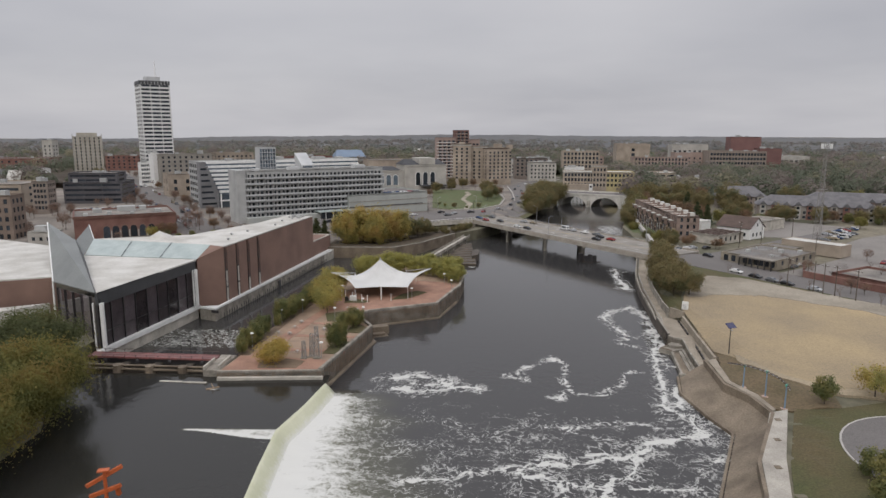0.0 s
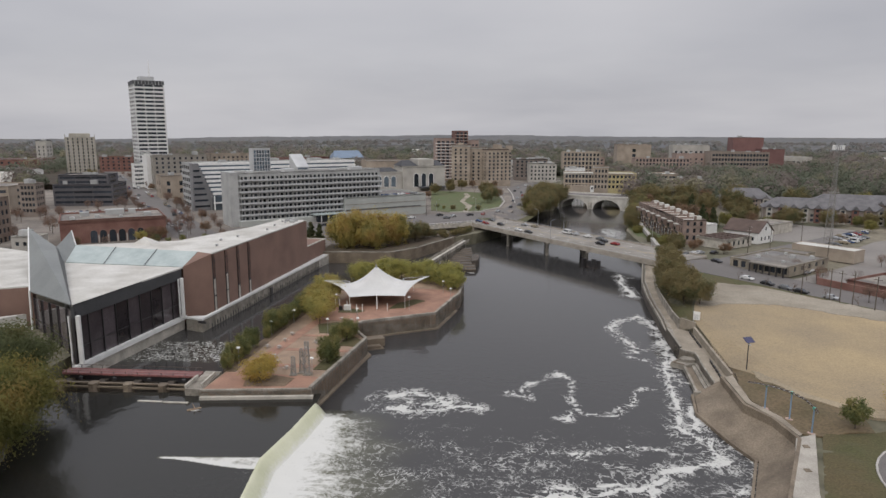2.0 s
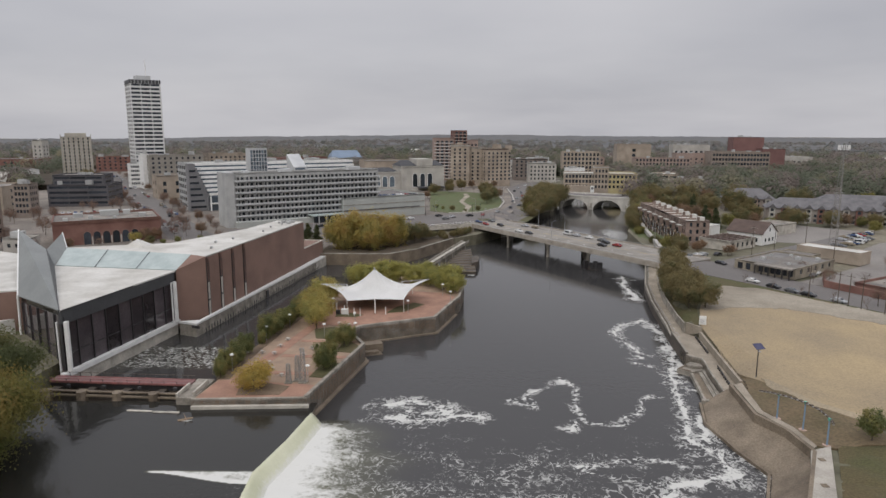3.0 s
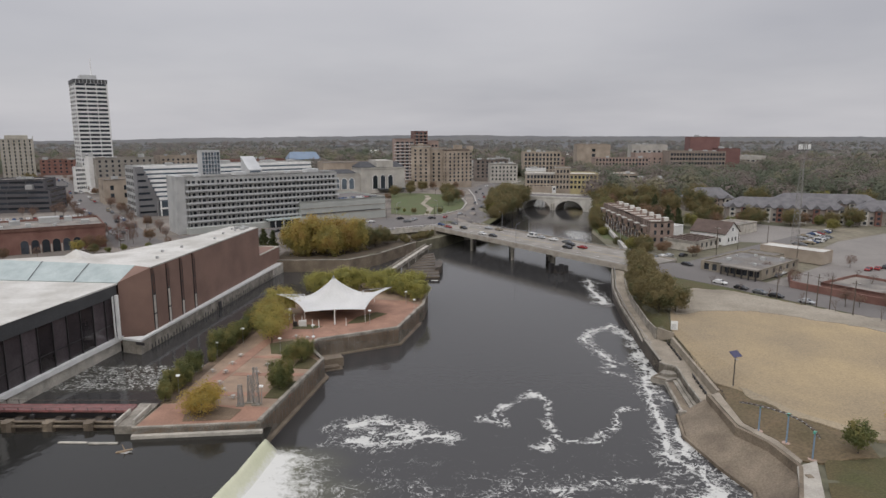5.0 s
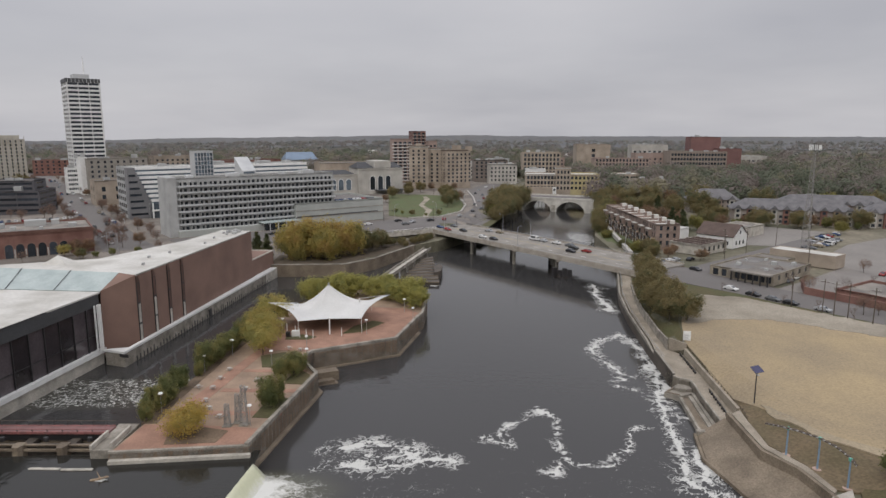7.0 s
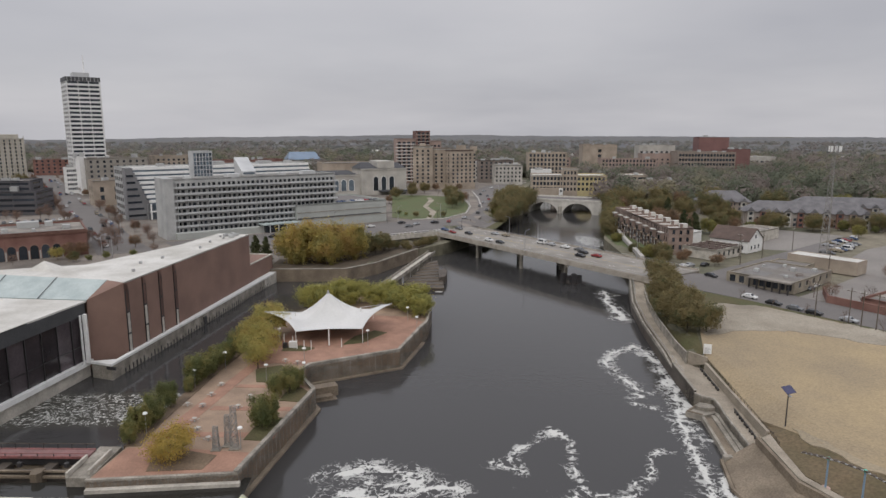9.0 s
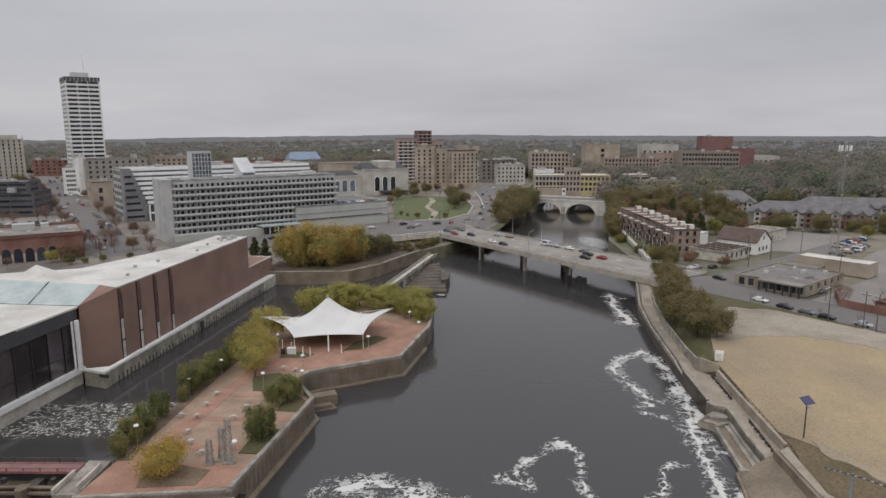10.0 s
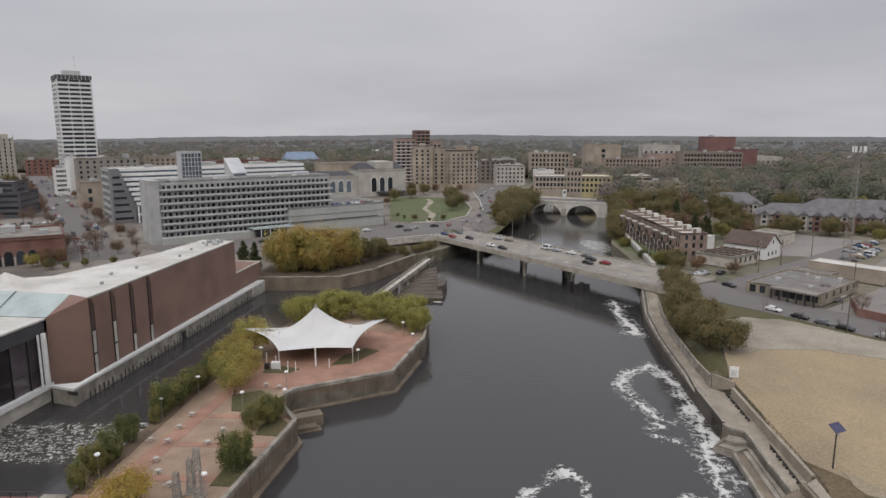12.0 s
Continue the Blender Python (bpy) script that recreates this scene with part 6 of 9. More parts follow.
col = mesh_of(box(-0.45, 0.45, -0.45, 0.45, BASE_Z - 0.4, 15.6, 0.08), "column", WHITE)
for x, y in ((-84.9, 154.9), (-77.1, 194.3)):
    part("column", col, WHITE, hall, "white column", m=pose(x, y, 0, 0, 0, 10))
thin = mesh_of(box(-0.16, 0.16, -0.3, 0.3, BASE_Z - 0.4, 15.6, 0.04), "slim_column", WHITE)
for x, y in ((-86.8, 154.5), (-77.55, 193.1)):
    part("slim_column", thin, WHITE, hall, m=pose(x, y, 0, 0, 0, 10))
pyr = bmesh.new()
b4 = [pyr.verts.new(p) for p in ((-101.5, 215.5, WING_Z), (-94.5, 214.8, WING_Z), (-94, 220.5, WING_Z), (-101, 221, WING_Z))]
tip = pyr.verts.new((-98, 218, WING_Z + 2.3))
for i in range(4):
    pyr.faces.new((b4[i], b4[(i + 1) % 4], tip))
part("pyramid_skylight", pyr, WHITE_ROOF, wing, "low white pyramid skylight")
for s, w in ((12, 5), (30, 7), (47, 4), (58, 6), (22, 9), (66, 5), (69, 7.5)):
    x, y = cc(s, w)
    part("roof_vent", box(x - 0.35, x + 0.35, y - 0.35, y + 0.35, WING_Z, WING_Z + 0.7, 0.05), GALV, wing)
# clutter at the far end of the roof
for i, (s, w) in enumerate(((68, 3), (70, 4.2), (72, 3.1), (71, 6.5), (73.5, 5))):
    x, y = cc(s, w)
    part("roof_unit", box(-0.8, 0.8, -0.5, 0.5, WING_Z, WING_Z + 0.9, 0.05, m=pose(x, y, 0, 0, 0, 20 * i)), GREY_PANEL, wing)
# west wing of the centre
ww = empty("brick_west_wing", "low brown brick wing with wide white roof", "convention centre")
wp = [(-112.5, 181.8), (-124.5, 176.6), (-205, 143), (-250, 215), (-172, 245), (-143, 231)]
part("wall", prism(wp, 3, 15.7, False), BRICK, ww)
bm = bmesh.new()
add_prism(bm, wp, 15.7, 16.1)
part("roof", bm, WHITE_ROOF, ww)
part("low_roof", prism([(-113, 179), (-127, 171.5), (-190, 145), (-188, 139), (-124, 165.5)], 5, 9.0), WHITE_ROOF, ww, "low white canopy roof")

# red brick hall with arched windows
rb = block("red_brick_hall", "red brick hall with arched windows and tarred roof", "hall", -170, 291.7, 29.5, 43, 32, 2, 18.6, RED_BRICK, GRAVEL_ROOF, cornice=mat("brown_terracotta", (0.15, 0.08, 0.06)))
aw, asr = arch_mesh(2.8, 6.2, 0.12, GLASS, "arched_window"), arch_mesh(3.3, 6.6, 0.08, BRICK, "arch_surround")
for i in range(6):
    part("arch_surround", asr, BRICK, rb, m=pose(13.0 + i * 3.8, 0, 7.2))
    part("arched_window", aw, GLASS, rb, m=pose(13.0 + i * 3.8, 0, 7.3))
    part("pilaster", box(14.65 + i * 3.8, 15.15 + i * 3.8, -0.25, 0.0, 6, 11.4), LIMESTONE, rb, "pale stone pilaster")
roof_boxes(rb, [(8, 12, 19, 23, 17.2, 19.6), (19, 27, 21, 26, 17.2, 20.2), (35, 38, 12, 15, 17.2, 19.2), (29, 32, 23, 27, 17.2, 19.8), (4, 6, 8, 10, 17.2, 19.0), (14, 16, 10, 12, 17.2, 19.2), (24, 25.5, 8, 10, 17.2, 18.9)], GREY_PANEL)


# ---- roads and paving ----
overlay("city_paving", [(-420, 205), (-205, 205), (-140, 232), (-118, 214), (-90, 226), (-76, 258), (-72, 292), (-60, 296), (-52, 310), (-34, 341), (13, 364), (28, 385), (40, 425), (46, 470), (60, 540), (70, 600), (120, 720), (60, 760), (-80, 700),
                        (-260, 900), (-420, 980), (-560, 800), (-500, 420)], PAVING, "grey downtown paving and lots", "pavement", 0.03, 16)
overlay("road", [(-96, 318), (-34, 342), (13, 366), (24, 376), (40, 404), (20, 414), (-12, 404), (-60, 372), (-112, 340)], ASPHALT, "wide street in front of the hotel", "road", 0.08, 8)
overlay("road", [(-108, 318), (-128, 310), (-141, 334), (-187, 410), (-262, 533), (-437, 820), (-500, 930), (-480, 938), (-419, 829), (-246, 543), (-171, 419), (-124, 342)], ASPHALT, "downtown street lined with cars", "road", 0.10, 12)
overlay("road", [(20, 408), (40, 398), (52, 430), (62, 470), (66, 520), (66, 575), (84, 630), (112, 690), (98, 700), (66, 640), (50, 590), (48, 530), (44, 470), (34, 430)], ASPHALT, "curving boulevard beside the park", "road", 0.12, 8)
overlay("park_lawn", [(-12, 424), (0, 414), (18, 418), (32, 442), (38, 480), (38, 540), (14, 556), (-16, 562)], BRIGHT_LAWN, "green park lawn by the boulevard", "lawn", 0.14, 8)
overlay("park_path", [(8, 418), (11, 418), (15, 450), (10, 480), (16, 520), (14, 540), (11, 540), (12, 520), (7, 480), (11, 450)], GRAVEL, "pale path through the park lawn", "path", 0.18, 5)
for pts in ([(0, 412.5), (18.5, 416.5), (33, 441), (39.5, 480), (39.5, 540)], [(66, 470), (67.5, 520), (68, 575), (85.5, 630), (113, 688)], [(50, 590), (49, 530), (45, 470)]):
    tagged(part("kerb", wall_line(pts, 7, 8.75, 0.9), KERB), "pale concrete kerb of the boulevard", "kerb", kind="structure")
overlay("river_lawn", [(34, 384), (44, 420), (50, 470), (74, 494), (68, 470), (56, 430), (46, 398), (38, 380)], LAWN, "grass slope by the river", "lawn", 0.1, 6)

overlay("road", [(80, 258), (90, 277), (104, 268), (118, 281), (190, 336), (196, 327), (124, 270), (112, 256), (122, 238), (150, 196), (220, 95), (205, 86), (136, 184), (104, 233), (94, 243)], ASPHALT, "streets behind the sand lot", "road", 0.20, 5)
overlay("grass_verge", [(84, 228), (93, 243), (104, 232.5), (136, 183.5), (205, 85.5), (200, 83), (122, 199), (103, 228), (92, 231.5)], LAWN, "worn grass verge along the street", "lawn", 0.22, 5)
overlay("parking_lot", [(121, 238.5), (138, 250), (162, 268), (170, 290), (200, 318), (260, 352), (330, 330), (280, 240), (210, 130), (160, 190), (138, 214), (128, 232)], mat("grey_parking_lot", (0.165, 0.152, 0.14), 0.9, 0.3, 0.08, 4.0, 0.2, tint=(0.235, 0.218, 0.198)), "wide worn grey parking lots", "parking lot", 0.12, 8)
overlay("parking_lot", [(150, 322), (165, 316), (215, 356), (182, 388), (168, 372), (160, 345)], mat("grey_parking_lot", (0.20, 0.19, 0.18)), "parking lot behind the white house", "parking lot", 0.07, 8)
overlay("green_bank", [(95, 290), (98, 300), (104, 305), (108, 400), (112, 420), (103, 395), (97, 361), (93, 310)], BRIGHT_LAWN, "green bank below the townhouses", "lawn", 0.1, 6)
tagged(part("bank_path", wall_line([(92, 300), (96, 322), (101, 352), (106, 378)], 6.5, 8.1, -1.6), KERB), "pale path along the green bank", "path", kind="structure")

# ---- road bridge ----
BR = pose(12.2, 363.0, 0, 0, 0, -57.35)
bridge = empty("road_bridge", "low concrete road bridge with pale parapets", "bridge", BR)
BLEN, BW = 127.0, 27.0
BRIDGE_TAN = mat("tan_bridge_concrete", (0.37, 0.335, 0.285), 0.85, 0.2, 0.3, 4.0, 0.2, tint=(0.27, 0.24, 0.20))
DECK_Z = 8.25
part("deck", box(-8, BLEN, 0.3, BW - 0.3, DECK_Z - 0.5, DECK_Z, 0.02), mat("pale_bridge_deck", (0.25, 0.232, 0.205), 0.9, 0.18, 0.15, 4.0, 0.15, tint=(0.19, 0.175, 0.155)), bridge)
for y0 in (0.0, BW - 0.5):
    part("girder", box(-2, BLEN, y0, y0 + 0.5, 6.75, DECK_Z, 0.03), BRIDGE_TAN, bridge, "tan concrete edge girder")
    part("parapet", box(-2, BLEN, y0, y0 + 0.4, DECK_Z, DECK_Z + 0.55, 0.03), BRIDGE_TAN, bridge)
    part("rail", box(-2, BLEN, y0 + 0.1, y0 + 0.22, DECK_Z + 0.95, DECK_Z + 1.05), GALV, bridge)
bp = mesh_of(box(-0.05, 0.05, 0.1, 0.22, DECK_Z + 0.5, DECK_Z + 1.0), "rail_post", GALV)
for i in range(50):
    for y0 in (0.0, BW - 0.5):
        part("rail_post", bp, GALV, bridge, m=pose(i * 2.55, y0, 0))
gird = mesh_of(box(-1, BLEN, -0.3, 0.3, 6.9, 7.8), "beam", CONCRETE)
for i in range(7):
    part("beam", gird, CONCRETE, bridge, m=pose(0, 3 + i * 3.5, 0))
bcol = mesh_of(tube((0, 0, -2.5), (0, 0, 6.4), 0.75, 0.75, 14), "pier_column", CONCRETE)
for s in (28, 58, 84):
    part("pier_cap", box(-1.5, 32, -0.7, 0.7, 6.0, 6.9, 0.05, m=pose(s + 2.4, 1.2, 0, 0, 0, 129.5)), CONCRETE, bridge)
    for y0 in (3.0, 9.0, 15.0, 21.0):
        part("pier_column", bcol, CONCRETE, bridge, m=pose(s - 1.21 * (y0 - 3), y0, 0))
part("abutment", box(-4, 1.5, 0.2, BW - 0.2, -1, 7.7), CONCRETE, bridge)
part("abutment", box(BLEN - 6, BLEN, 0.2, BW - 0.2, -1, 7.7), CONC_DAMP, bridge)
part("centre_line", box(0, BLEN, BW / 2 - 0.12, BW / 2 + 0.12, DECK_Z, DECK_Z + 0.012), mat("faded_yellow_line", (0.42, 0.33, 0.10)), bridge, "faded yellow centre line")
for y0 in (3.2, BW - 3.2):
    part("kerb", box(-2, BLEN, y0 - 0.15, y0 + 0.15, DECK_Z, DECK_Z + 0.16), KERB, bridge)
dash = mesh_of(box(-1.5, 1.5, -0.07, 0.07, DECK_Z, DECK_Z + 0.012), "lane_mark", WHITE)
for i in range(14):
    for y0 in (7.6, BW - 7.6):
        part("lane_mark", dash, WHITE, bridge, m=pose(4 + i * 9, y0, 0))
# curved retaining edge of the street west of the bridge, on short columns
via = empty("street_viaduct", "curved concrete street edge on columns", "viaduct", kind="structure")
VIA = [(13.5, 363.5), (4, 359), (-10, 350.5), (-24, 343.5), (-38, 339), (-54, 332)]
part("deck_edge", wall_line(VIA, 6.9, 8.35, -2.5), CONC_PALE, via)
part("parapet", wall_line(VIA, 8.35, 9.1, -0.35), CONC_PALE, via)
vcol = mesh_of(tube((0, 0, 3.5), (0, 0, 7.0), 0.5, 0.5, 10), "column", CONCRETE)
for x, y in ((4, 360.5), (-10, 352), (-24, 345), (-38, 340.5)):
    part("column", vcol, CONCRETE, via, m=pose(x, y, 0))
for (x0, y0), (x1, y1) in zip(VIA, VIA[1:]):
    part("handrail", tube((x0, y0 - 0.15, 10.0), (x1, y1 - 0.15, 10.0), 0.07, n=6), WHITE, via, "white handrail")
    k = int(math.hypot(x1 - x0, y1 - y0) / 2.0)
    for j in range(k):
        px_, py_ = x0 + (x1 - x0) * j / k, y0 + (y1 - y0) * j / k - 0.15
        part("rail_post", tube((px_, py_, 9.0), (px_, py_, 10.0), 0.06, n=5), WHITE, via)
part("back_wall", wall_line([(14, 369), (4, 366), (-12, 357), (-26, 349.5), (-54, 338)], 3.5, 8.1, -0.5), CONCRETE, via)


def debris():
    """A jam of logs and boards on the bridge pier."""
    root = empty("driftwood_jam", "dark driftwood jam against the bridge pier", "driftwood")
    r = random.Random(3)
    dk = mat("wet_dark_wood", (0.045, 0.035, 0.028), 0.8, 0.3, 0.8, 6.0, 0.3)
    for i in range(16):
        a = Vector((60.8 + r.uniform(-4, 4), 287 + r.uniform(-3.0, 2.5), r.uniform(0, 0.5)))
        b = a + Vector((r.uniform(-4, 4), r.uniform(-4, 4), r.uniform(-0.2, 1.6)))
        part("log", tube(a, b, r.uniform(0.12, 0.3), r.uniform(0.05, 0.15), 6), dk, root)
    for i in range(4):
        x, y = 58.0 + i * 1.9, 288.5 - i * 0.6
        part("steel_box", box(-0.9, 0.9, -0.8, 0.8, -1, r.uniform(2.4, 4.6), 0.05, m=pose(x, y, 0, 0, 0, r.uniform(-20, 20))), DARK_METAL, root)


debris()

overlay("earth_bank", [(-57, 296), (-26, 296), (-14.5, 308.5), (-6.5, 323.5), (2.8, 339.5), (13, 362), (2, 357.5), (-10, 349.5), (-24, 342.5), (-38, 338), (-56, 330.5)], mat("brushy_brown_earth", (0.085, 0.064, 0.044), 0.95, 0.35, 0.2, 3.0, 0.6, tint=(0.058, 0.048, 0.032)), "brown brushy earth bank below the street", "ground", 0.12, 4)
# ---- arched stone bridge upriver ----
AB = pose(84.7, 518.4, 0, 0, 0, -28.0)
arch = empty("arched_bridge", "pale concrete bridge with two low arches", "bridge", AB)
ALEN, AW, ATOP = 54.0, 26.0, 9.2


def arch_face():
    bm = bmesh.new()
    spans_ = [(1.5, 22.6), (25.6, 47.5)]
    xs = sorted({0.0, ALEN, *[float(v) for a, b in spans_ for v in np.linspace(a, b, 25)]})

    def under(x):
        for a, b in spans_:
            if a <= x <= b:
                c, h = (a + b) / 2, (b - a) / 2
                return -1.5 + 9.0 * math.sqrt(max(0.0, 1 - ((x - c) / h) ** 2))
        return -2.0
    rows = [(bm.verts.new((x, 0, under(x))), bm.verts.new((x, 0, ATOP)), bm.verts.new((x, AW, ATOP)), bm.verts.new((x, AW, under(x)))) for x in xs]
    for a, b in zip(rows, rows[1:]):
        bm.faces.new((a[0], b[0], b[1], a[1]))
        bm.faces.new((a[1], b[1], b[2], a[2]))
        bm.faces.new((a[2], b[2], b[3], a[3]))
        bm.faces.new((a[3], b[3], b[0], a[0]))
    bm.faces.new(rows[0])
    bm.faces.new(rows[-1][::-1])
    bmesh.ops.recalc_face_normals(bm, faces=bm.faces)
    return bm


ARCH_WHITE = mat("chalky_bridge_concrete", (0.58, 0.56, 0.51), 0.85, 0.15, 0.3, 3.0, 0.2, tint=(0.46, 0.44, 0.40))
part("arch_body", arch_face(), ARCH_WHITE, arch)
for y0 in (-0.3, AW - 0.2):
    part("parapet", box(-1, ALEN + 1, y0, y0 + 0.5, ATOP - 0.3, ATOP + 1.0, 0.04), ARCH_WHITE, arch)
part("deck", box(-20, ALEN + 20, 0.4, AW - 0.4, ATOP - 0.1, ATOP + 0.05), ASPHALT, arch)
part("cutwater", prism([(22.7, -0.1), (24.1, -2.0), (25.5, -0.1)], -1.5, 5.0), CONC_PALE, arch)
part("approach", box(-30, 0, 0, AW, 4, ATOP - 0.1), CONCRETE, arch)
part("approach", box(ALEN, ALEN + 30, 0, AW, 4, ATOP - 0.1), CONCRETE, arch)

# yellow brick block by the arched bridge
yb = empty("yellow_brick_block", "yellow brick corner block with a small turret", "building", pose(96, 566, 0, 0, 0, -8))
block("", "", "", 0, 0, 0, 26, 26, 7, 23.8, TAN_BRICK, WHITE_ROOF, parent=yb, F=(spans(9, 26, 1.9, 0.6), levels(3, 11.5, 4.1, 2.6)), cornice=LIMESTONE)
block("", "", "", 35, 0, 0, 24, 26, 7, 23.8, YELLOW_BRICK, WHITE_ROOF, parent=yb, F=(spans(7, 24, 1.9, 0.8), levels(3, 11.5, 4.1, 2.3)), cornice=TAN_BRICK, R=(spans(6, 26, 1.9, 0.8), levels(3, 11.5, 4.1, 2.3)))
block("", "", "", 24, -1.2, 0, 12, 11, 7, 29.5, TAN_BRICK, BROWN_ROOF, parent=yb, F=(spans(4, 12, 1.5, 0.6), levels(4, 11.5, 4.3, 2.4)), cornice=LIMESTONE)
part("loggia", box(2, 24, -3.0, 0, 7, 13.5, 0.05), TAN_BRICK, yb)
part("sign_board", box(21.5, 24.5, -3.3, -3.05, 8, 13.5), WHITE, yb, "white sign board with an unreadable mark")
part("sign_mark", box(22.2, 23.8, -3.4, -3.3, 10.5, 12.2), FASCIA, yb)

# ---- east side ----
TOWN_BRICK = mat("dusky_brick", (0.245, 0.185, 0.155), 0.9, 0.25, 0.25, 5.0, 0.2, tint=(0.165, 0.125, 0.105), rand=0.2)


def townhouse(label):
    t = empty("townhouse", label, "townhouse", group="river townhouses")
    rows = levels(3, 2.0, 3.2, 1.9)
    block("", "", "", 0, 0, 0, 9.6, 10.5, -2, 11.2, TOWN_BRICK, WHITE_ROOF, parent=t, F=(spans(3, 9.6, 1.4, 0.8), rows), L=(spans(3, 10.5, 1.2, 0.8), rows), R=(spans(3, 10.5, 1.2, 0.8), rows))
    part("bay", box(0.8, 4.6, -1.6, 0.0, -1.5, 8.2, 0.05), TOWN_BRICK, t)
    part("bay_roof", box(0.6, 4.8, -1.8, 0.0, 8.2, 8.5, 0.03), WHITE_ROOF, t)
    for z in (1.4, 4.6):
        part("deck", box(5.0, 9.3, -2.2, 0.0, z, z + 0.18), WOOD_PALE, t)
        part("deck_rail", box(5.0, 9.3, -2.2, -2.12, z + 0.2, z + 1.1), DARK_METAL, t)
    for x in (5.1, 9.2):
        part("deck_post", box(x - 0.08, x + 0.08, -2.2, -2.04, -1.5, 5.7), WHITE, t)
    part("window_pane", box(1.4, 4.0, -1.66, -1.6, 2.0, 4.0), GLASS, t)
    part("window_pane", box(1.4, 4.0, -1.66, -1.6, 5.2, 7.2), GLASS, t)
    part("chimney", box(8.4, 9.4, 5, 6, 10, 12.8, 0.03), TOWN_BRICK, t)
    part("roof_hatch", box(2, 4.4, 7, 10, 10, 12.2, 0.05), WHITE_ROOF, t)
    return t


first = townhouse("dusky brick townhouse with white roof and timber decks")
for i in range(8):
    m = pose(106.8 + 0.25 * (8 - i), 309.0 + 9.9 * (8 - i), 7.0, 0, 0, -91.6)
    if i == 0:
        first.matrix_basis = m
    else:
        copy_thing(first, m)


def gable_house(name, label, x, y, ang, w, d, z0, ze, zr, wall, roof, wins=True):
    """A gabled house: gable at the front, ridge running back."""
    h = empty(name, label, "house", pose(x, y, 0, 0, 0, ang))
    bm = bmesh.new()
    pts = [(0, z0), (w, z0), (w, ze), (w / 2, zr), (0, ze)]
    f = [bm.verts.new((px, 0, pz)) for px, pz in pts]
    b = [bm.verts.new((px, d, pz)) for px, pz in pts]
    bm.faces.new(f)
    bm.faces.new(b[::-1])
    for i in (1, 4):
        j = (i + 1) % 5
        bm.faces.new((f[j], f[i], b[i], b[j]))
    bmesh.ops.recalc_face_normals(bm, faces=bm.faces)
    part("wall", bm, wall, h)
    o = 0.5
    sl = (zr - ze) / (w / 2)
    for s in (0, 1):
        x0, x1 = (-o, w / 2) if s == 0 else (w / 2, w + o)
        za, zb = (ze - o * sl, zr) if s == 0 else (zr, ze - o * sl)
        rbm = bmesh.new()
        q = [rbm.verts.new(p) for p in ((x0, -o, za + 0.1), (x1, -o, zb + 0.1), (x1, d + o, zb + 0.1), (x0, d + o, za + 0.1))]
        q2 = [rbm.verts.new(v.co - Vector((0, 0, 0.25))) for v in q]
        rbm.faces.new(q)
        rbm.faces.new(q2[::-1])
        for i in range(4):
            rbm.faces.new((q[i], q2[i], q2[(i + 1) % 4], q[(i + 1) % 4]))
        bmesh.ops.recalc_face_normals(rbm, faces=rbm.faces)
        part("roof", rbm, roof, h)
    if wins:
        for k in range(3):
            part("window_pane", box(w * (0.2 + 0.25 * k), w * (0.2 + 0.25 * k) + 1.1, -0.05, 0.02, z0 + 1.4, z0 + 3.1), GLASS, h)
        part("window_pane", box(w / 2 - 0.5, w / 2 + 0.5, -0.05, 0.02, ze + 0.5, ze + 2.0), GLASS, h)
        for k in range(4):
            part("window_pane", box(-0.05, 0.02, d * (0.12 + 0.22 * k), d * (0.12 + 0.22 * k) + 1.1, z0 + 1.4, z0 + 3.1), GLASS, h)
    return h


gable_house("white_gabled_house", "white clapboard hall with steep brown gable roof", 141.5, 309.5, 37, 13.0, 17, 6.9, 12.4, 17.0, WHITE, BROWN_ROOF)
block("white_annex", "small white annex with flat roof", "building", 128, 334, 37, 8, 8, 6.5, 12.5, WHITE, WHITE_ROOF)
block("pale_flat_building", "pale flat-roofed building behind the hall", "building", 158, 336, 37, 26, 14, 6.5, 12.0, CONC_PALE, GRAVEL_ROOF)
sh = block("roofless_shed", "tan brick shed with exposed dark roof beams", "building", 120.5, 294.2, 35, 20, 15, 6.9, 11.4, CONC_PALE, CONC_PALE, F=(spans(5, 20, 1.6, 0.8), levels(1, 8.2, 3, 2.0)), parapet=1.2)
for i in range(5):
    part("roof_beam", box(0.5, 19.5, 1.6 + i * 2.8, 2.2 + i * 2.8, 11.0, 11.6), BROWN_ROOF, sh)
for i in range(4):
    part("roof_beam", box(2.0 + i * 5.0, 2.6 + i * 5.0, 0.5, 14.5, 11.05, 11.65), BROWN_ROOF, sh)
fb = empty("flat_commercial_building", "low tan commercial building with patched flat roof", "building", pose(107.5, 258.5, 0, 0, 0, -53))
FLAT_WALL, FLAT_ROOF = mat("dingy_tan_block", (0.27, 0.238, 0.185), 0.9, 0.25, 0.2, 4.0, 0.2, tint=(0.19, 0.165, 0.13)), mat("patched_roof_felt", (0.125, 0.114, 0.102), 0.95, 0.4, 0.16, 3.0, 0.3, tint=(0.205, 0.19, 0.17))
block("", "", "", 0, 0, 0, 22.5, 30, 6.6, 10.6, FLAT_WALL, FLAT_ROOF, parent=fb, F=([(1.2, 3.2), (4.4, 6.2)] + [(9.2 + i * 2.15, 10.9 + i * 2.15) for i in range(6)], levels(1, 7.4, 3, 2.4)),
      R=(spans(5, 30, 1.8, 1.5), levels(1, 8.2, 3, 1.7)), parapet=0.5)
block("", "", "", 0, 30.1, 0, 13, 10, 6.6, 10.2, FLAT_WALL, FLAT_ROOF, parent=fb, parapet=0.4)
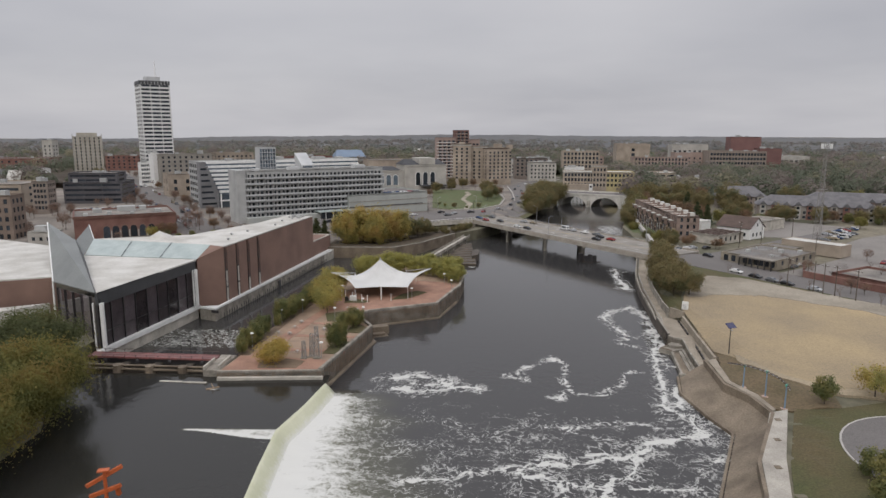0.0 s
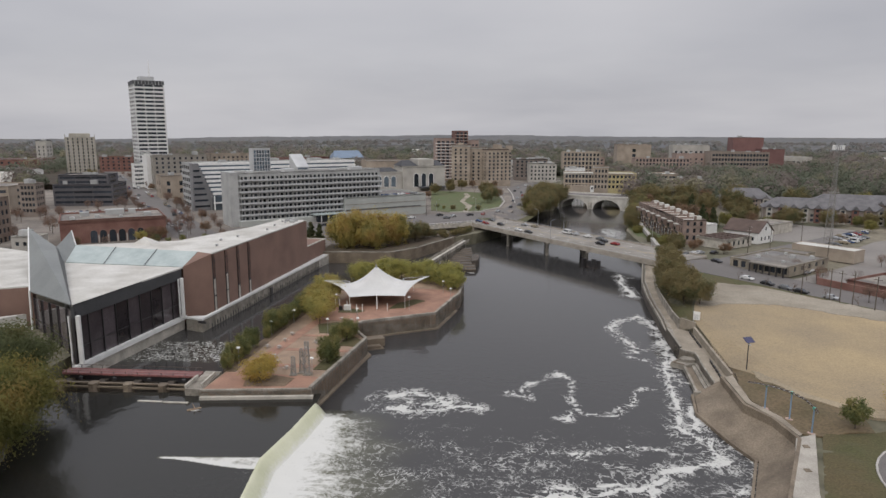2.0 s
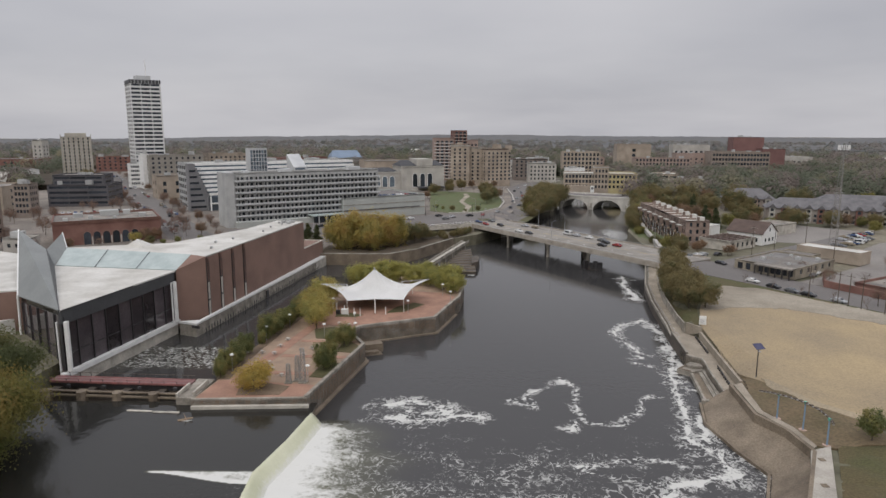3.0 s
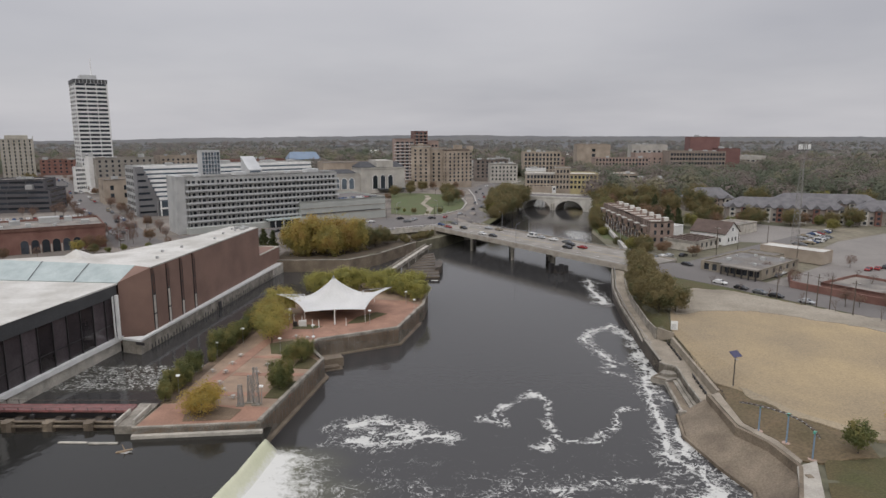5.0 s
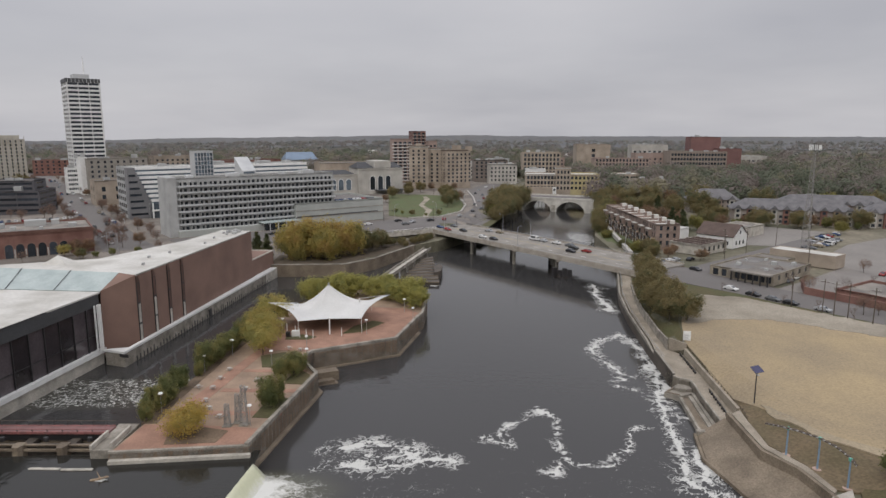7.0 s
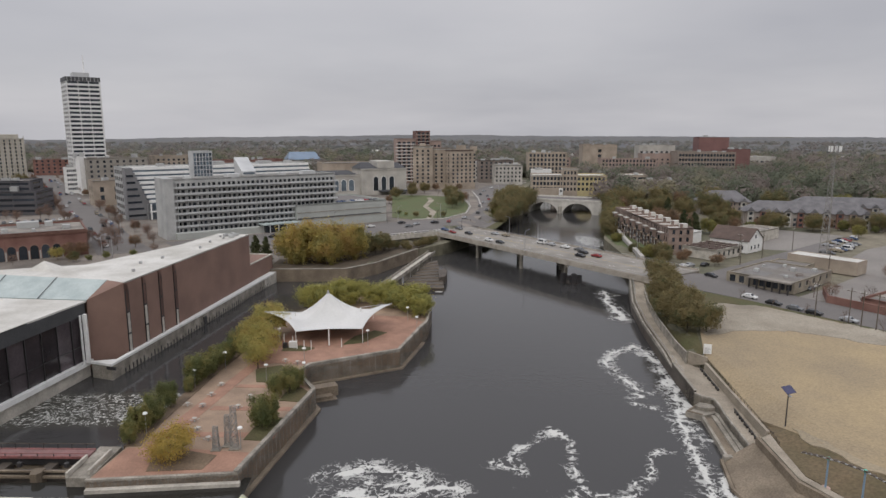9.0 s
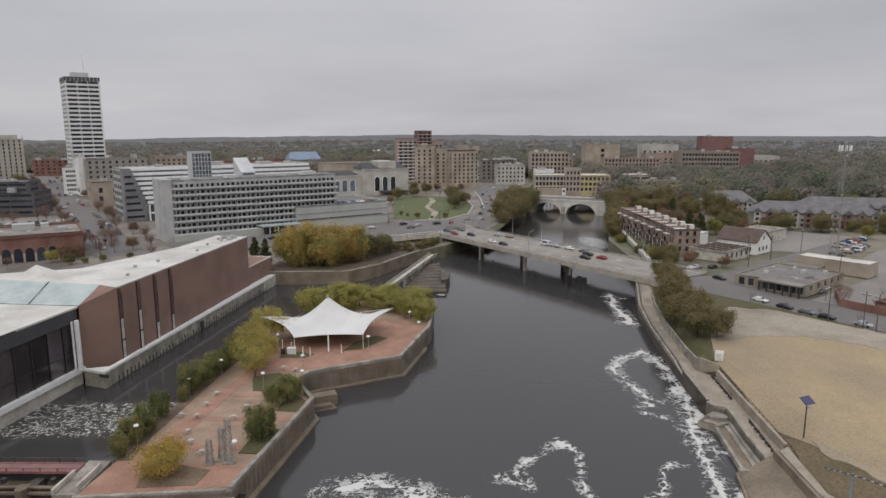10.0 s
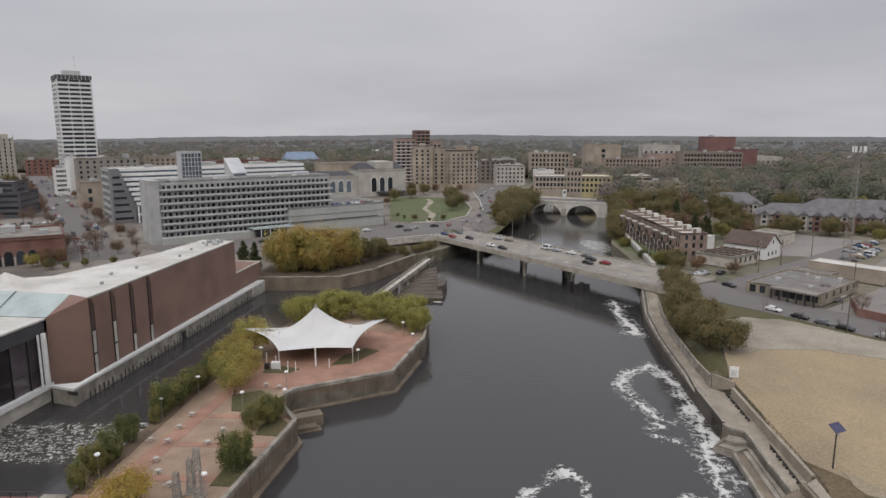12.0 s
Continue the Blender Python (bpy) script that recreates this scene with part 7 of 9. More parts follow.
part("entrance_canopy", box(8.4, 22.2, -2.6, 0.0, 10.0, 10.6, 0.05), GRAVEL_ROOF, fb, "flat entrance canopy")
cp = mesh_of(box(-0.2, 0.2, -0.2, 0.2, 6.4, 10.0), "canopy_post", DARK_METAL)
for i in range(6):
    part("canopy_post", cp, DARK_METAL, fb, m=pose(9.0 + i * 2.5, -2.2, 0))
roof_boxes(fb, [(5, 6.4, 9, 10.6, 10.0, 11.2), (13, 14.4, 19, 20.8, 10.0, 11.3), (8, 9, 25, 26, 10.0, 11.0), (18, 19.4, 24, 25.6, 10.0, 11.2), (16, 17, 7, 8, 10.0, 10.9), (3, 3.8, 20, 20.8, 10.0, 10.8)], GREY_PANEL)
for i, (x0, x1, y0, y1) in enumerate(((3, 11, 4, 12), (11, 20, 20, 27), (2, 8, 18, 29), (13, 20, 9, 13))):
    part("roof_patch", box(x0, x1, y0, y1, 10.1, 10.13 + 0.004 * i), TAR, fb, "dark patched roofing")
wr = block("white_roofed_store", "low store with bright white roof", "building", 144.7, 285.6, -54, 24.5, 9, 6.6, 11.6, TAN_BRICK, WHITE_ROOF, parapet=0.2)
tagged(part("brick_garden_wall", wall_line([(132, 243), (126, 231.5), (137.8, 210.5), (160, 178)], 5.8, 8.6, 0.6), RED_BRICK), "long low red brick wall by the street", "wall", kind="structure")
rbk = block("low_brick_depot", "low brick depot with gravel roof", "building", 133, 226, -60, 30, 22, 6, 9.4, RED_BRICK, GRAVEL_ROOF)

# apartment rows with grey hipped roofs
GREY_BRICK = mat("mixed_grey_siding", (0.30, 0.275, 0.25), 0.9, 0.2, 0.12, 3.0, 0.2, tint=(0.20, 0.16, 0.14))


def apartment_row(x, y, ang, w, d, z0, ze, zr, n):
    a = empty("apartment_row", "three-storey apartment row with grey hipped roof and pale bays", "apartment block", pose(x, y, 0, 0, 0, ang), group="apartment rows")
    rows = levels(3, z0 + 0.9, 2.7, 1.5)
    block("", "", "", 0, 0, 0, w, d, z0, ze, GREY_BRICK, SHINGLE, parent=a, F=(spans(n, w, 1.5, 1.0), rows), L=(spans(3, d, 1.4, 1.0), rows), parapet=0.1)
    hip(a, -0.9, w + 0.9, -0.9, d + 0.9, ze, zr, d * 0.55, SHINGLE)
    k = int(w / 6.2)
    for i in range(k):
        x0 = 1.5 + i * w / k
        part("bay", box(x0, x0 + 3.2, -1.4, 0, z0, ze + 0.3, 0.05), (LIMESTONE, RED_BRICK, TOWN_BRICK)[i % 3], a, "projecting bay")
        for r in rows:
            part("window_pane", box(x0 + 0.8, x0 + 2.4, -1.45, -1.39, r[0], r[1]), GLASS, a)
        bm = bmesh.new()
        q = [bm.verts.new(p) for p in ((x0 - 0.5, -1.9, ze + 0.3), (x0 + 3.7, -1.9, ze + 0.3), (x0 + 3.7, 5, ze + 0.3), (x0 - 0.5, 5, ze + 0.3))]
        t0, t1 = bm.verts.new((x0 + 1.6, -1.9, ze + 2.6)), bm.verts.new((x0 + 1.6, 5, ze + 2.6))
        for f in ((q[0], q[1], t0), (q[1], q[2], t1, t0), (q[2], q[3], t1), (q[3], q[0], t0, t1)):
            bm.faces.new(f)
        part("dormer_roof", bm, SHINGLE, a)
    return a


apartment_row(184, 396, -21, 62, 15, 6.5, 14.6, 20.2, 16)
apartment_row(246, 371, -21, 78, 15, 6.5, 14.6, 20.2, 20)
apartment_row(180, 444, -12, 30, 15, 6.5, 15.0, 21.5, 8)
apartment_row(225, 420, -20, 60, 15, 6.5, 14.6, 20.0, 15)
apartment_row(322, 341, -21, 60, 15, 6.5, 14.6, 20.0, 15)


# radio mast
def lattice(x, y, z0, z1):
    t = empty("radio_mast", "grey steel lattice radio mast with white antennas", "mast", pose(x, y, 0))
    H = z1 - z0
    legs = [Vector((math.cos(a), math.sin(a), 0)) for a in (0.3, 0.3 + 2.094, 0.3 + 4.189)]

    def at(i, u):
        r = 2.1 * (1 - u) + 0.55 * u
        return Vector((0, 0, z0 + H * u)) + legs[i] * r
    for i in range(3):
        part("leg", tube(at(i, 0), at(i, 1), 0.12, 0.07, 6), WORN_STEEL, t)
    n = 17
    for k in range(n):
        for i in range(3):
            j = (i + 1) % 3
            part("brace", tube(at(i, k / n), at(j, (k + 1) / n), 0.045, n=5), WORN_STEEL, t)
            part("brace", tube(at(j, k / n), at(i, (k + 1) / n), 0.045, n=5), WORN_STEEL, t)
            part("rung", tube(at(i, k / n), at(j, k / n), 0.04, n=5), WORN_STEEL, t)
    part("platform", box(-1.6, 1.6, -1.6, 1.6, z1 - 0.6, z1 - 0.4), GALV, t)
    an = mesh_of(box(-0.2, 0.2, -0.12, 0.12, -1.0, 1.2, 0.04), "antenna", WHITE)
    for i in range(9):
        a = i * 2 * math.pi / 9
        part("antenna", an, WHITE, t, "white panel antenna", m=pose(2.1 * math.cos(a), 2.1 * math.sin(a), z1 + 0.2, 0, 0, math.degrees(a)))
    part("cross_arm", box(-2.4, 2.4, -0.06, 0.06, z0 + H * 0.58, z0 + H * 0.58 + 0.2), GALV, t)


lattice(164.5, 293.5, 6.5, 51.0)


# ---- vehicles ----
PAINTS = {"white": (0.62, 0.62, 0.61), "silver": (0.36, 0.37, 0.38), "black": (0.02, 0.02, 0.022), "red": (0.24, 0.03, 0.03), "blue": (0.04, 0.07, 0.15), "grey": (0.13, 0.135, 0.14), "tan": (0.25, 0.21, 0.15)}
CARS = {}


def car(kind, colour, x, y, ang, z, van=False):
    key = (colour, van)
    if key not in CARS:
        c = empty("van" if van else "car", f"{colour} painted {'van with dark windows' if van else 'saloon car with dark windows'} on the asphalt", "van" if van else "car", group="vehicles on the streets")
        paint = mat(f"{colour}_car_paint", PAINTS[colour], 0.25, 0.05, 1.0, 5.0, 0.0)
        L, W, H = (5.4, 2.0, 2.1) if van else (4.6, 1.8, 1.45)
        prof = [(-L / 2, 0.35), (L / 2, 0.35), (L / 2, 0.75), (L * 0.46, 0.85), (L * 0.24, 0.95), (L * 0.08, H), (-L * 0.27, H), (-L * 0.42, 1.0), (-L / 2, 0.9)]
        if van:
            prof = [(-L / 2, 0.35), (L / 2, 0.35), (L / 2, 1.0), (L * 0.36, 1.15), (L * 0.25, H), (-L / 2 + 0.1, H), (-L / 2, 1.0)]
        bm = bmesh.new()
        f = [bm.verts.new((px, -W / 2, pz)) for px, pz in prof]
        b = [bm.verts.new((px, W / 2, pz)) for px, pz in prof]
        for v in f + b:
            if v.co.z > 1.05:
                v.co.y *= 0.84
        bm.faces.new(f)
        bm.faces.new(b[::-1])
        for i in range(len(prof)):
            j = (i + 1) % len(prof)
            bm.faces.new((f[j], f[i], b[i], b[j]))
        bmesh.ops.recalc_face_normals(bm, faces=bm.faces)
        bmesh.ops.bevel(bm, geom=bm.edges[:], offset=0.06, segments=1, affect="EDGES")
        part("body", bm, paint, c)
        g0, g1 = (L * 0.20, -L * 0.32) if not van else (L * 0.27, -L * 0.40)
        part("side_window", box(g1 + 0.25, g0 - 0.35, -W / 2 * 0.93, W / 2 * 0.93, 0.98, H - 0.16, 0.05), GLASS, c)
        part("windscreen", box(-0.03, 0.03, -W / 2 * 0.74, W / 2 * 0.74, -0.36, 0.32, m=pose(L * 0.165 if not van else L * 0.315, 0, (H + 0.95) / 2, 0, -52 if not van else -30, 0)), GLASS, c)
        part("rear_window", box(-0.03, 0.03, -W / 2 * 0.7, W / 2 * 0.7, -0.25, 0.22, m=pose(-L * 0.352 if not van else -L / 2 + 0.02, 0, (H + 1.02) / 2, 0, 50 if not van else 4, 0)), GLASS, c)
        wh = mesh_of(tube((0, -0.11, 0), (0, 0.11, 0), 0.33, 0.33, 14), "wheel", TYRE)
        for sx in (L * 0.31, -L * 0.31):
            for sy in (-W / 2 + 0.1, W / 2 - 0.1):
                part("wheel", wh, TYRE, c, m=pose(sx, sy, 0.33))
        CARS[key] = c
        c.matrix_basis = pose(x, y, z, 0, 0, ang)
        return c
    return copy_thing(CARS[key], pose(x, y, z, 0, 0, ang))


rc = random.Random(11)
cols_ = list(PAINTS)
for s, w_, colour, flip in ((4, 6, "red", 0), (12, 10, "black", 0), (20, 20, "silver", 1), (27, 21, "tan", 1), (33, 5.5, "white", 0), (41, 5.4, "black", 0), (52, 20.5, "white", 1), (58, 20.5, "silver", 1), (66, 20.8, "white", 1), (74, 21, "grey", 1),
                            (80, 17, "black", 1), (84, 11, "black", 0), (88, 16, "red", 1), (-4, 16, "grey", 0), (-5, 8, "blue", 0)):
    p = BR @ Vector((s, w_, 0))
    car("car", colour, p.x, p.y, -57.35 + 180 * flip, DECK_Z + 0.02, van=(colour == "white" and s == 52))
for x, y, a, colour in ((2, 392, 60, "silver"), (-6, 397, 40, "black"), (12, 398, 30, "black"), (20, 402, 75, "red"), (-2, 384, 25, "grey"), (-22, 384, 28, "white"), (-40, 372, 28, "red"), (-48, 362, 208, "silver"), (-66, 352, 208, "black"),
                        (30, 418, 70, "silver"), (40, 440, 75, "black"), (47, 455, 75, "grey"), (52, 470, 80, "white"), (50, 500, 88, "silver"), (56, 520, 268, "red"), (58, 545, 268, "grey"), (54, 560, 88, "black"), (60, 590, 70, "silver"), (70, 620, 65, "white"),
                        (62, 500, 265, "black"), (45, 478, 80, "grey"), (57, 488, 262, "silver")):
    car("car", colour, x, y, a, land(x, y) + 0.14)
# cars along the downtown street
for i in range(46):
    t = rc.uniform(0.0, 0.8)
    side = rc.choice((-6.4, -5.8, -2, 2, 5.8, 6.4))
    x, y = -128 - 300 * t + 0.854 * side, 332 + 492 * t + 0.52 * side
    car("car", rc.choice(cols_), x, y, 121.4 + (180 if side > 0 else 0), land(x, y) + 0.12, van=rc.random() < 0.12)
# on the podium deck, the dark office's lot and the east side lots
for i in range(9):
    p = pose(pp.x, pp.y, 0, 0, 0, GRID) @ Vector((26 + i * 2.8, 4 + (i % 2) * 0.4, 0))
    car("car", rc.choice(cols_), p.x, p.y, GRID + 90, 19.62)
for i in range(14):
    x, y = -232 + i * 2.9, 398 + 1.6 * i
    car("car", rc.choice(cols_), x, y, 119, land(x, y) + 0.05)
for x, y, a, colour in ((104.5, 236.6, -56, "white"), (108.3, 229.6, -57, "black"), (111.6, 224.0, -57, "grey"), (114.2, 219.0, -57, "black"), (119.5, 211.5, -57, "silver"), (135, 252, 36, "white"), (137.4, 255.5, 36, "silver"),
                        (142, 258.5, 36, "black"), (112, 285, 40, "black"), (102, 281, 36, "white"), (105.5, 283.6, 36, "silver"), (98, 277.8, 36, "grey"), (104.5, 263.5, -64, "black"), (128, 276, 37, "red"), (147, 290, 37, "black"), (131, 248, 36, "grey"),
                        (124, 262, -140, "blue")):
    car("car", colour, x, y, a, land(x, y) + 0.1)
for i in range(34):
    r0, k = divmod(i, 9)
    x, y = 166 + k * 3.4 + r0 * 9, 300 + k * 2.5 + r0 * 12 - (r0 % 2) * 3
    if rc.random() < 0.75 and not (math.hypot(x - 164.5, y - 293.5) < 5):
        car("car", rc.choice(cols_), x, y, 127 + rc.choice((0, 180)), land(x, y) + 0.07, van=rc.random() < 0.1)
for i in range(22):
    x, y = 162 + (i % 11) * 4.6, 252 - (i // 11) * 26 + rc.uniform(-1, 1) + (i % 11) * 2.2
    if rc.random() < 0.6:
        car("car", rc.choice(cols_), x, y, 40 + rc.choice((0, 180)), land(x, y) + 0.07)


# ---- trees ----
def leaf_mesh(centres, sizes, seed, name, material, droop=0.3, out=None, loose=0.6, tones=None):
    """Many small leaf sprays: one bent four-sided leaf each, turned at random."""
    r = np.random.RandomState(seed)
    n = len(centres)
    c = np.asarray(centres, dtype=np.float64)
    s = np.asarray(sizes, dtype=np.float64)[:, None]
    a = r.normal(size=(n, 3))
    a /= np.linalg.norm(a, axis=1)[:, None]
    b = np.cross(a, r.normal(size=(n, 3)))
    b /= np.linalg.norm(b, axis=1)[:, None] + 1e-9
    if out is not None:
        o = out + loose * r.normal(size=(n, 3))
        o /= np.linalg.norm(o, axis=1)[:, None] + 1e-9
        a = np.cross(o, a)
        a /= np.linalg.norm(a, axis=1)[:, None] + 1e-9
        b = np.cross(o, a)
    a[:, 2] -= droop
    k = r.uniform(0.55, 0.9, size=(n, 1))
    v = np.stack([c - a * s, c + b * s * k, c + a * s, c - b * s * k + np.array([0, 0, -0.12]) * s], axis=1).reshape(-1, 3)
    me = bpy.data.meshes.new(name)
    me.vertices.add(len(v))
    me.vertices.foreach_set("co", v.astype(np.float32).ravel())
    me.loops.add(4 * n)
    me.loops.foreach_set("vertex_index", np.arange(4 * n, dtype=np.int32))
    me.polygons.add(n)
    me.polygons.foreach_set("loop_start", np.arange(0, 4 * n, 4, dtype=np.int32))
    me.polygons.foreach_set("loop_total", np.full(n, 4, dtype=np.int32))
    me.update()
    me.validate()
    if tones is not None:
        at = me.attributes.new("tone", "FLOAT", "POINT")
        at.data.foreach_set("value", np.repeat(np.asarray(tones, dtype=np.float32), 4))
    me.materials.append(material)
    return me


def trunk_mesh(h, r, lobes, seed, name="trunk"):
    q = random.Random(seed)
    bm = bmesh.new()
    top = Vector((q.uniform(-0.3, 0.3), q.uniform(-0.3, 0.3), h * 0.55))
    add_tube(bm, (0, 0, -0.4), top * 0.5, r, r * 0.75, 7)
    add_tube(bm, top * 0.5, top, r * 0.75, r * 0.45, 7)
    for c in lobes[:10]:
        s = top * q.uniform(0.45, 0.95)
        mid = s.lerp(Vector(c), 0.5) + Vector((0, 0, h * 0.04))
        add_tube(bm, s, mid, r * 0.4, r * 0.22, 5)
        add_tube(bm, mid, c, r * 0.22, r * 0.06, 5)
    return mesh_of(bm, name, BARK)


def tree(name, label, h, rad, material, seed, leaves=1500, leaf=0.34, base=0.25, shape="round", category="tree"):
    """A tree with trunk, limbs and a feathery crown: many small plumes of leaves in an uneven envelope."""
    q = random.Random(seed)
    r = np.random.RandomState(seed)
    hz = h * (1 - base) / 2
    mid = np.array([0, 0, h * base + hz])
    n = {"cone": 44, "upright": 70, "willow": 110}.get(shape, 64)
    lobes = []
    for i in range(n):
        a = q.uniform(0, 2 * math.pi)
        if shape == "cone":
            u = (i + 0.5) / n
            rr = rad * (1 - u) ** 0.85 * q.uniform(0.25, 0.95)
            lobes.append((rr * math.cos(a), rr * math.sin(a), h * (base + (1 - base) * u * 0.97), rad * 0.20 * (1.15 - u * 0.8)))
            continue
        sz = q.uniform(-0.95, 1.0)
        env = 0.86 + 0.26 * noise.noise(Vector((math.cos(a) * 1.7, math.sin(a) * 1.7, sz * 1.9 + seed)))
        k = q.uniform(0.35, 1.0) ** 0.5 * env
        rr = k * math.sqrt(max(0.0, 1 - sz * sz)) ** (0.6 if shape == "upright" else 0.85)
        lobes.append((rad * rr * math.cos(a), rad * rr * math.sin(a), float(mid[2]) + hz * sz * k * 0.92, rad * q.uniform(0.13, 0.22)))
    pts, sizes, outs = [], [], []
    per = leaves // n
    for x, y, z, lr in lobes:
        d = np.clip(r.normal(size=(per, 3)), -2.3, 2.3) * lr * 0.78
        d[:, 2] *= {"upright": 1.7, "willow": 0.8}.get(shape, 0.95)
        p = np.array([x, y, z]) + d
        if shape == "willow":
            p[:, 2] -= np.abs(r.exponential(h * 0.07, size=per)) * (np.hypot(p[:, 0], p[:, 1]) / rad > 0.35)
        p[:, 2] = np.maximum(p[:, 2], 0.25 + 0.3 * r.uniform(size=per))
        pts.append(p)
        w_ = (p - mid) / np.array([rad, rad, hz])
        outs.append(d / (lr + 1e-6) * 0.35 + w_ / (np.linalg.norm(w_, axis=1)[:, None] + 1e-6) + np.array([0, 0, 0.25]))
        sizes.append(r.uniform(0.6, 1.25, size=per) * leaf)
    t = empty(name, label, category)
    part("trunk", trunk_mesh(h, max(0.10, h * 0.020), [l[:3] for l in lobes[::3]], seed), BARK, t)
    part("crown", leaf_mesh(np.concatenate(pts), np.concatenate(sizes), seed, "crown", material, 0.5 if shape == "willow" else 0.15, np.concatenate(outs), 0.5), material, t)
    return t


def plant(proto, x, y, z, s=1.0, turn=0.0, used=set()):
    """Stand a tree at a place: the first time the tree itself, then copies."""
    m = Matrix.Translation((x, y, z)) @ pose(0, 0, 0, 0, 0, turn)
    if proto.name not in used:
        used.add(proto.name)
        proto.scale = (s, s, s)
        proto.matrix_basis = m @ Matrix.Diagonal((s, s, s, 1))
        return proto
    c = copy_thing(proto, m)
    k = s / proto.scale[0]
    c.matrix_basis = m @ Matrix.Diagonal((s, s, s, 1))
    return c


rt_ = random.Random(21)
YEL = [tree("yellow_tree", "small tree with thin yellow autumn leaves", 7.0, 3.9, LEAF_YELLOW, 30 + i, 2900, 0.18, 0.14) for i in range(3)]
OLV = [tree("olive_tree", "broad tree with olive and rusty autumn leaves", 9.5, 5.0, LEAF_OLIVE, 40 + i, 5200, 0.24, 0.12) for i in range(3)]
GRN = [tree("green_shrub_tree", "bushy dark green tree", 5.6, 2.7, LEAF_GREEN, 50 + i, 3200, 0.17, 0.04) for i in range(3)]
BSH = [tree("bushy_evergreen", "dense upright green shrub tapering from the ground", 6.4, 2.3, LEAF_GREEN, 55 + i, 4600, 0.16, -0.04, "upright") for i in range(3)]
CON = [tree("conifer", "dark green conifer with ragged outline", 7.5, 2.6, LEAF_DARK, 60 + i, 3200, 0.21, 0.06, "cone") for i in range(2)]
HED = [tree("hedge_tree", "upright dense tree with dull yellow-olive leaves", 9.6, 3.9, LEAF_DULL, 33 + i, 6600, 0.22, 0.0, "upright") for i in range(3)]
LBR = [tree("bright_lime_tree", "dense round tree with bright lime leaves", 7.4, 4.6, LEAF_BRIGHT, 75 + i, 5600, 0.20, 0.02) for i in range(2)]
GLD = tree("golden_bush_tree", "low spreading tree with golden yellow leaves", 5.9, 4.9, LEAF_GOLD, 37, 5600, 0.17, 0.02)
LIM = [tree("lime_tree", "round tree with lime-yellow leaves", 7.6, 4.4, LEAF_LIME, 70 + i, 4600, 0.21, 0.14) for i in range(2)]
RUS = [tree("rust_tree", "small tree with rusty orange leaves", 7.0, 3.4, LEAF_RUST, 80 + i, 2200, 0.20, 0.2) for i in range(2)]
THN = [tree("thin_street_tree", "nearly leafless brown street tree with fine twigs", 7.0, 3.0, LEAF_TWIG, 84 + i, 1300, 0.13, 0.25) for i in range(3)]
WIL = [tree("willow", "large yellow-green willow leaning over the pool", 14.5, 12.5, LEAF_WILLOW, 90, 46000, 0.20, 0.22, "willow"),
       tree("broad_tree", "large olive-green tree on the bank", 15.0, 10.0, LEAF_BROAD, 91, 24000, 0.26, 0.20)]


def bare(name, label, h, seed):
    """A leafless tree: forked branches down to twigs."""
    q = random.Random(seed)
    t = empty(name, label, "tree")
    bm = bmesh.new()

    def grow(p, d, length, r, depth):
        e = p + d * length
        add_tube(bm, p, e, r, r * 0.65, 5 if depth < 2 else 3, False)
        if depth < 4:
            for _ in range(3 if depth else 4):
                nd = (d + Vector((q.uniform(-0.75, 0.75), q.uniform(-0.75, 0.75), q.uniform(-0.1, 0.5)))).normalized()
                grow(e - d * length * q.uniform(0, 0.3), nd, length * q.uniform(0.55, 0.78), r * 0.55, depth + 1)
    grow(Vector((0, 0, -0.3)), Vector((0, 0, 1)), h * 0.34, h * 0.016, 0)
    part("crown", bm, TWIG, t)
    return t


BAR = [bare("bare_tree", "slim leafless street tree", 6.5, 100 + i) for i in range(2)]

# island
for x, y, s in ((-50.2, 150, 0.95), (-50.0, 156.5, 1.1), (-49.0, 162, 1.0), (-48.3, 167.5, 1.1), (-47.6, 173, 0.9), (-46.8, 178.5, 1.0), (-46.0, 183.5, 1.05), (-45.2, 189, 1.0), (-44.3, 194.5, 0.95), (-43.6, 200, 1.0), (-42.4, 206, 0.9), (-40.8, 213, 0.9)):
    for dx_, dy_, k in ((0, -1.3, 0.98), (0.5, 1.4, 0.72)):
        if rt_.random() < 0.22:
            continue
        plant(rt_.choice(GRN + BSH + BSH), x + dx_ + rt_.uniform(-0.5, 0.5), y + dy_ + rt_.uniform(-0.6, 0.6), IZ, s * k * rt_.uniform(0.85, 1.15), rt_.uniform(0, 360))
for x, y, s in ((-36.0, 187.0, 0.85), (-38.0, 191.5, 0.95), (-36.5, 196.5, 0.95), (-40.6, 201, 0.9), (-39.5, 216, 1.0), (-37.5, 210, 1.02), (-40, 206, 0.85)):
    plant(rt_.choice(YEL), x, y, IZ, s * 1.25, rt_.uniform(0, 360))
plant(GLD, -41.0, 145.6, IZ, 1.0, 30)
for x, y, s in ((-28.3, 156.2, 0.95), (-27.2, 158.4, 0.8), (-26.2, 172.6, 0.85), (-24.9, 175.4, 0.65), (-28.6, 170.6, 0.7)):
    plant(rt_.choice(BSH), x, y, IZ, s * 1.15, rt_.uniform(0, 360))
for x, y, s in ((-31.5, 238, 1.12), (-28, 243, 0.95), (-22, 242, 1.18), (-17.5, 246, 1.0), (-12.5, 241, 0.98), (-6.5, 238, 0.9), (-8, 247, 1.0), (-2.0, 233.5, 1.12), (1.6, 229.0, 0.95), (0.8, 239, 1.05), (-24.5, 249, 0.9)):
    plant(rt_.choice(LBR), x, y, IZ, s * 1.0, rt_.uniform(0, 360))
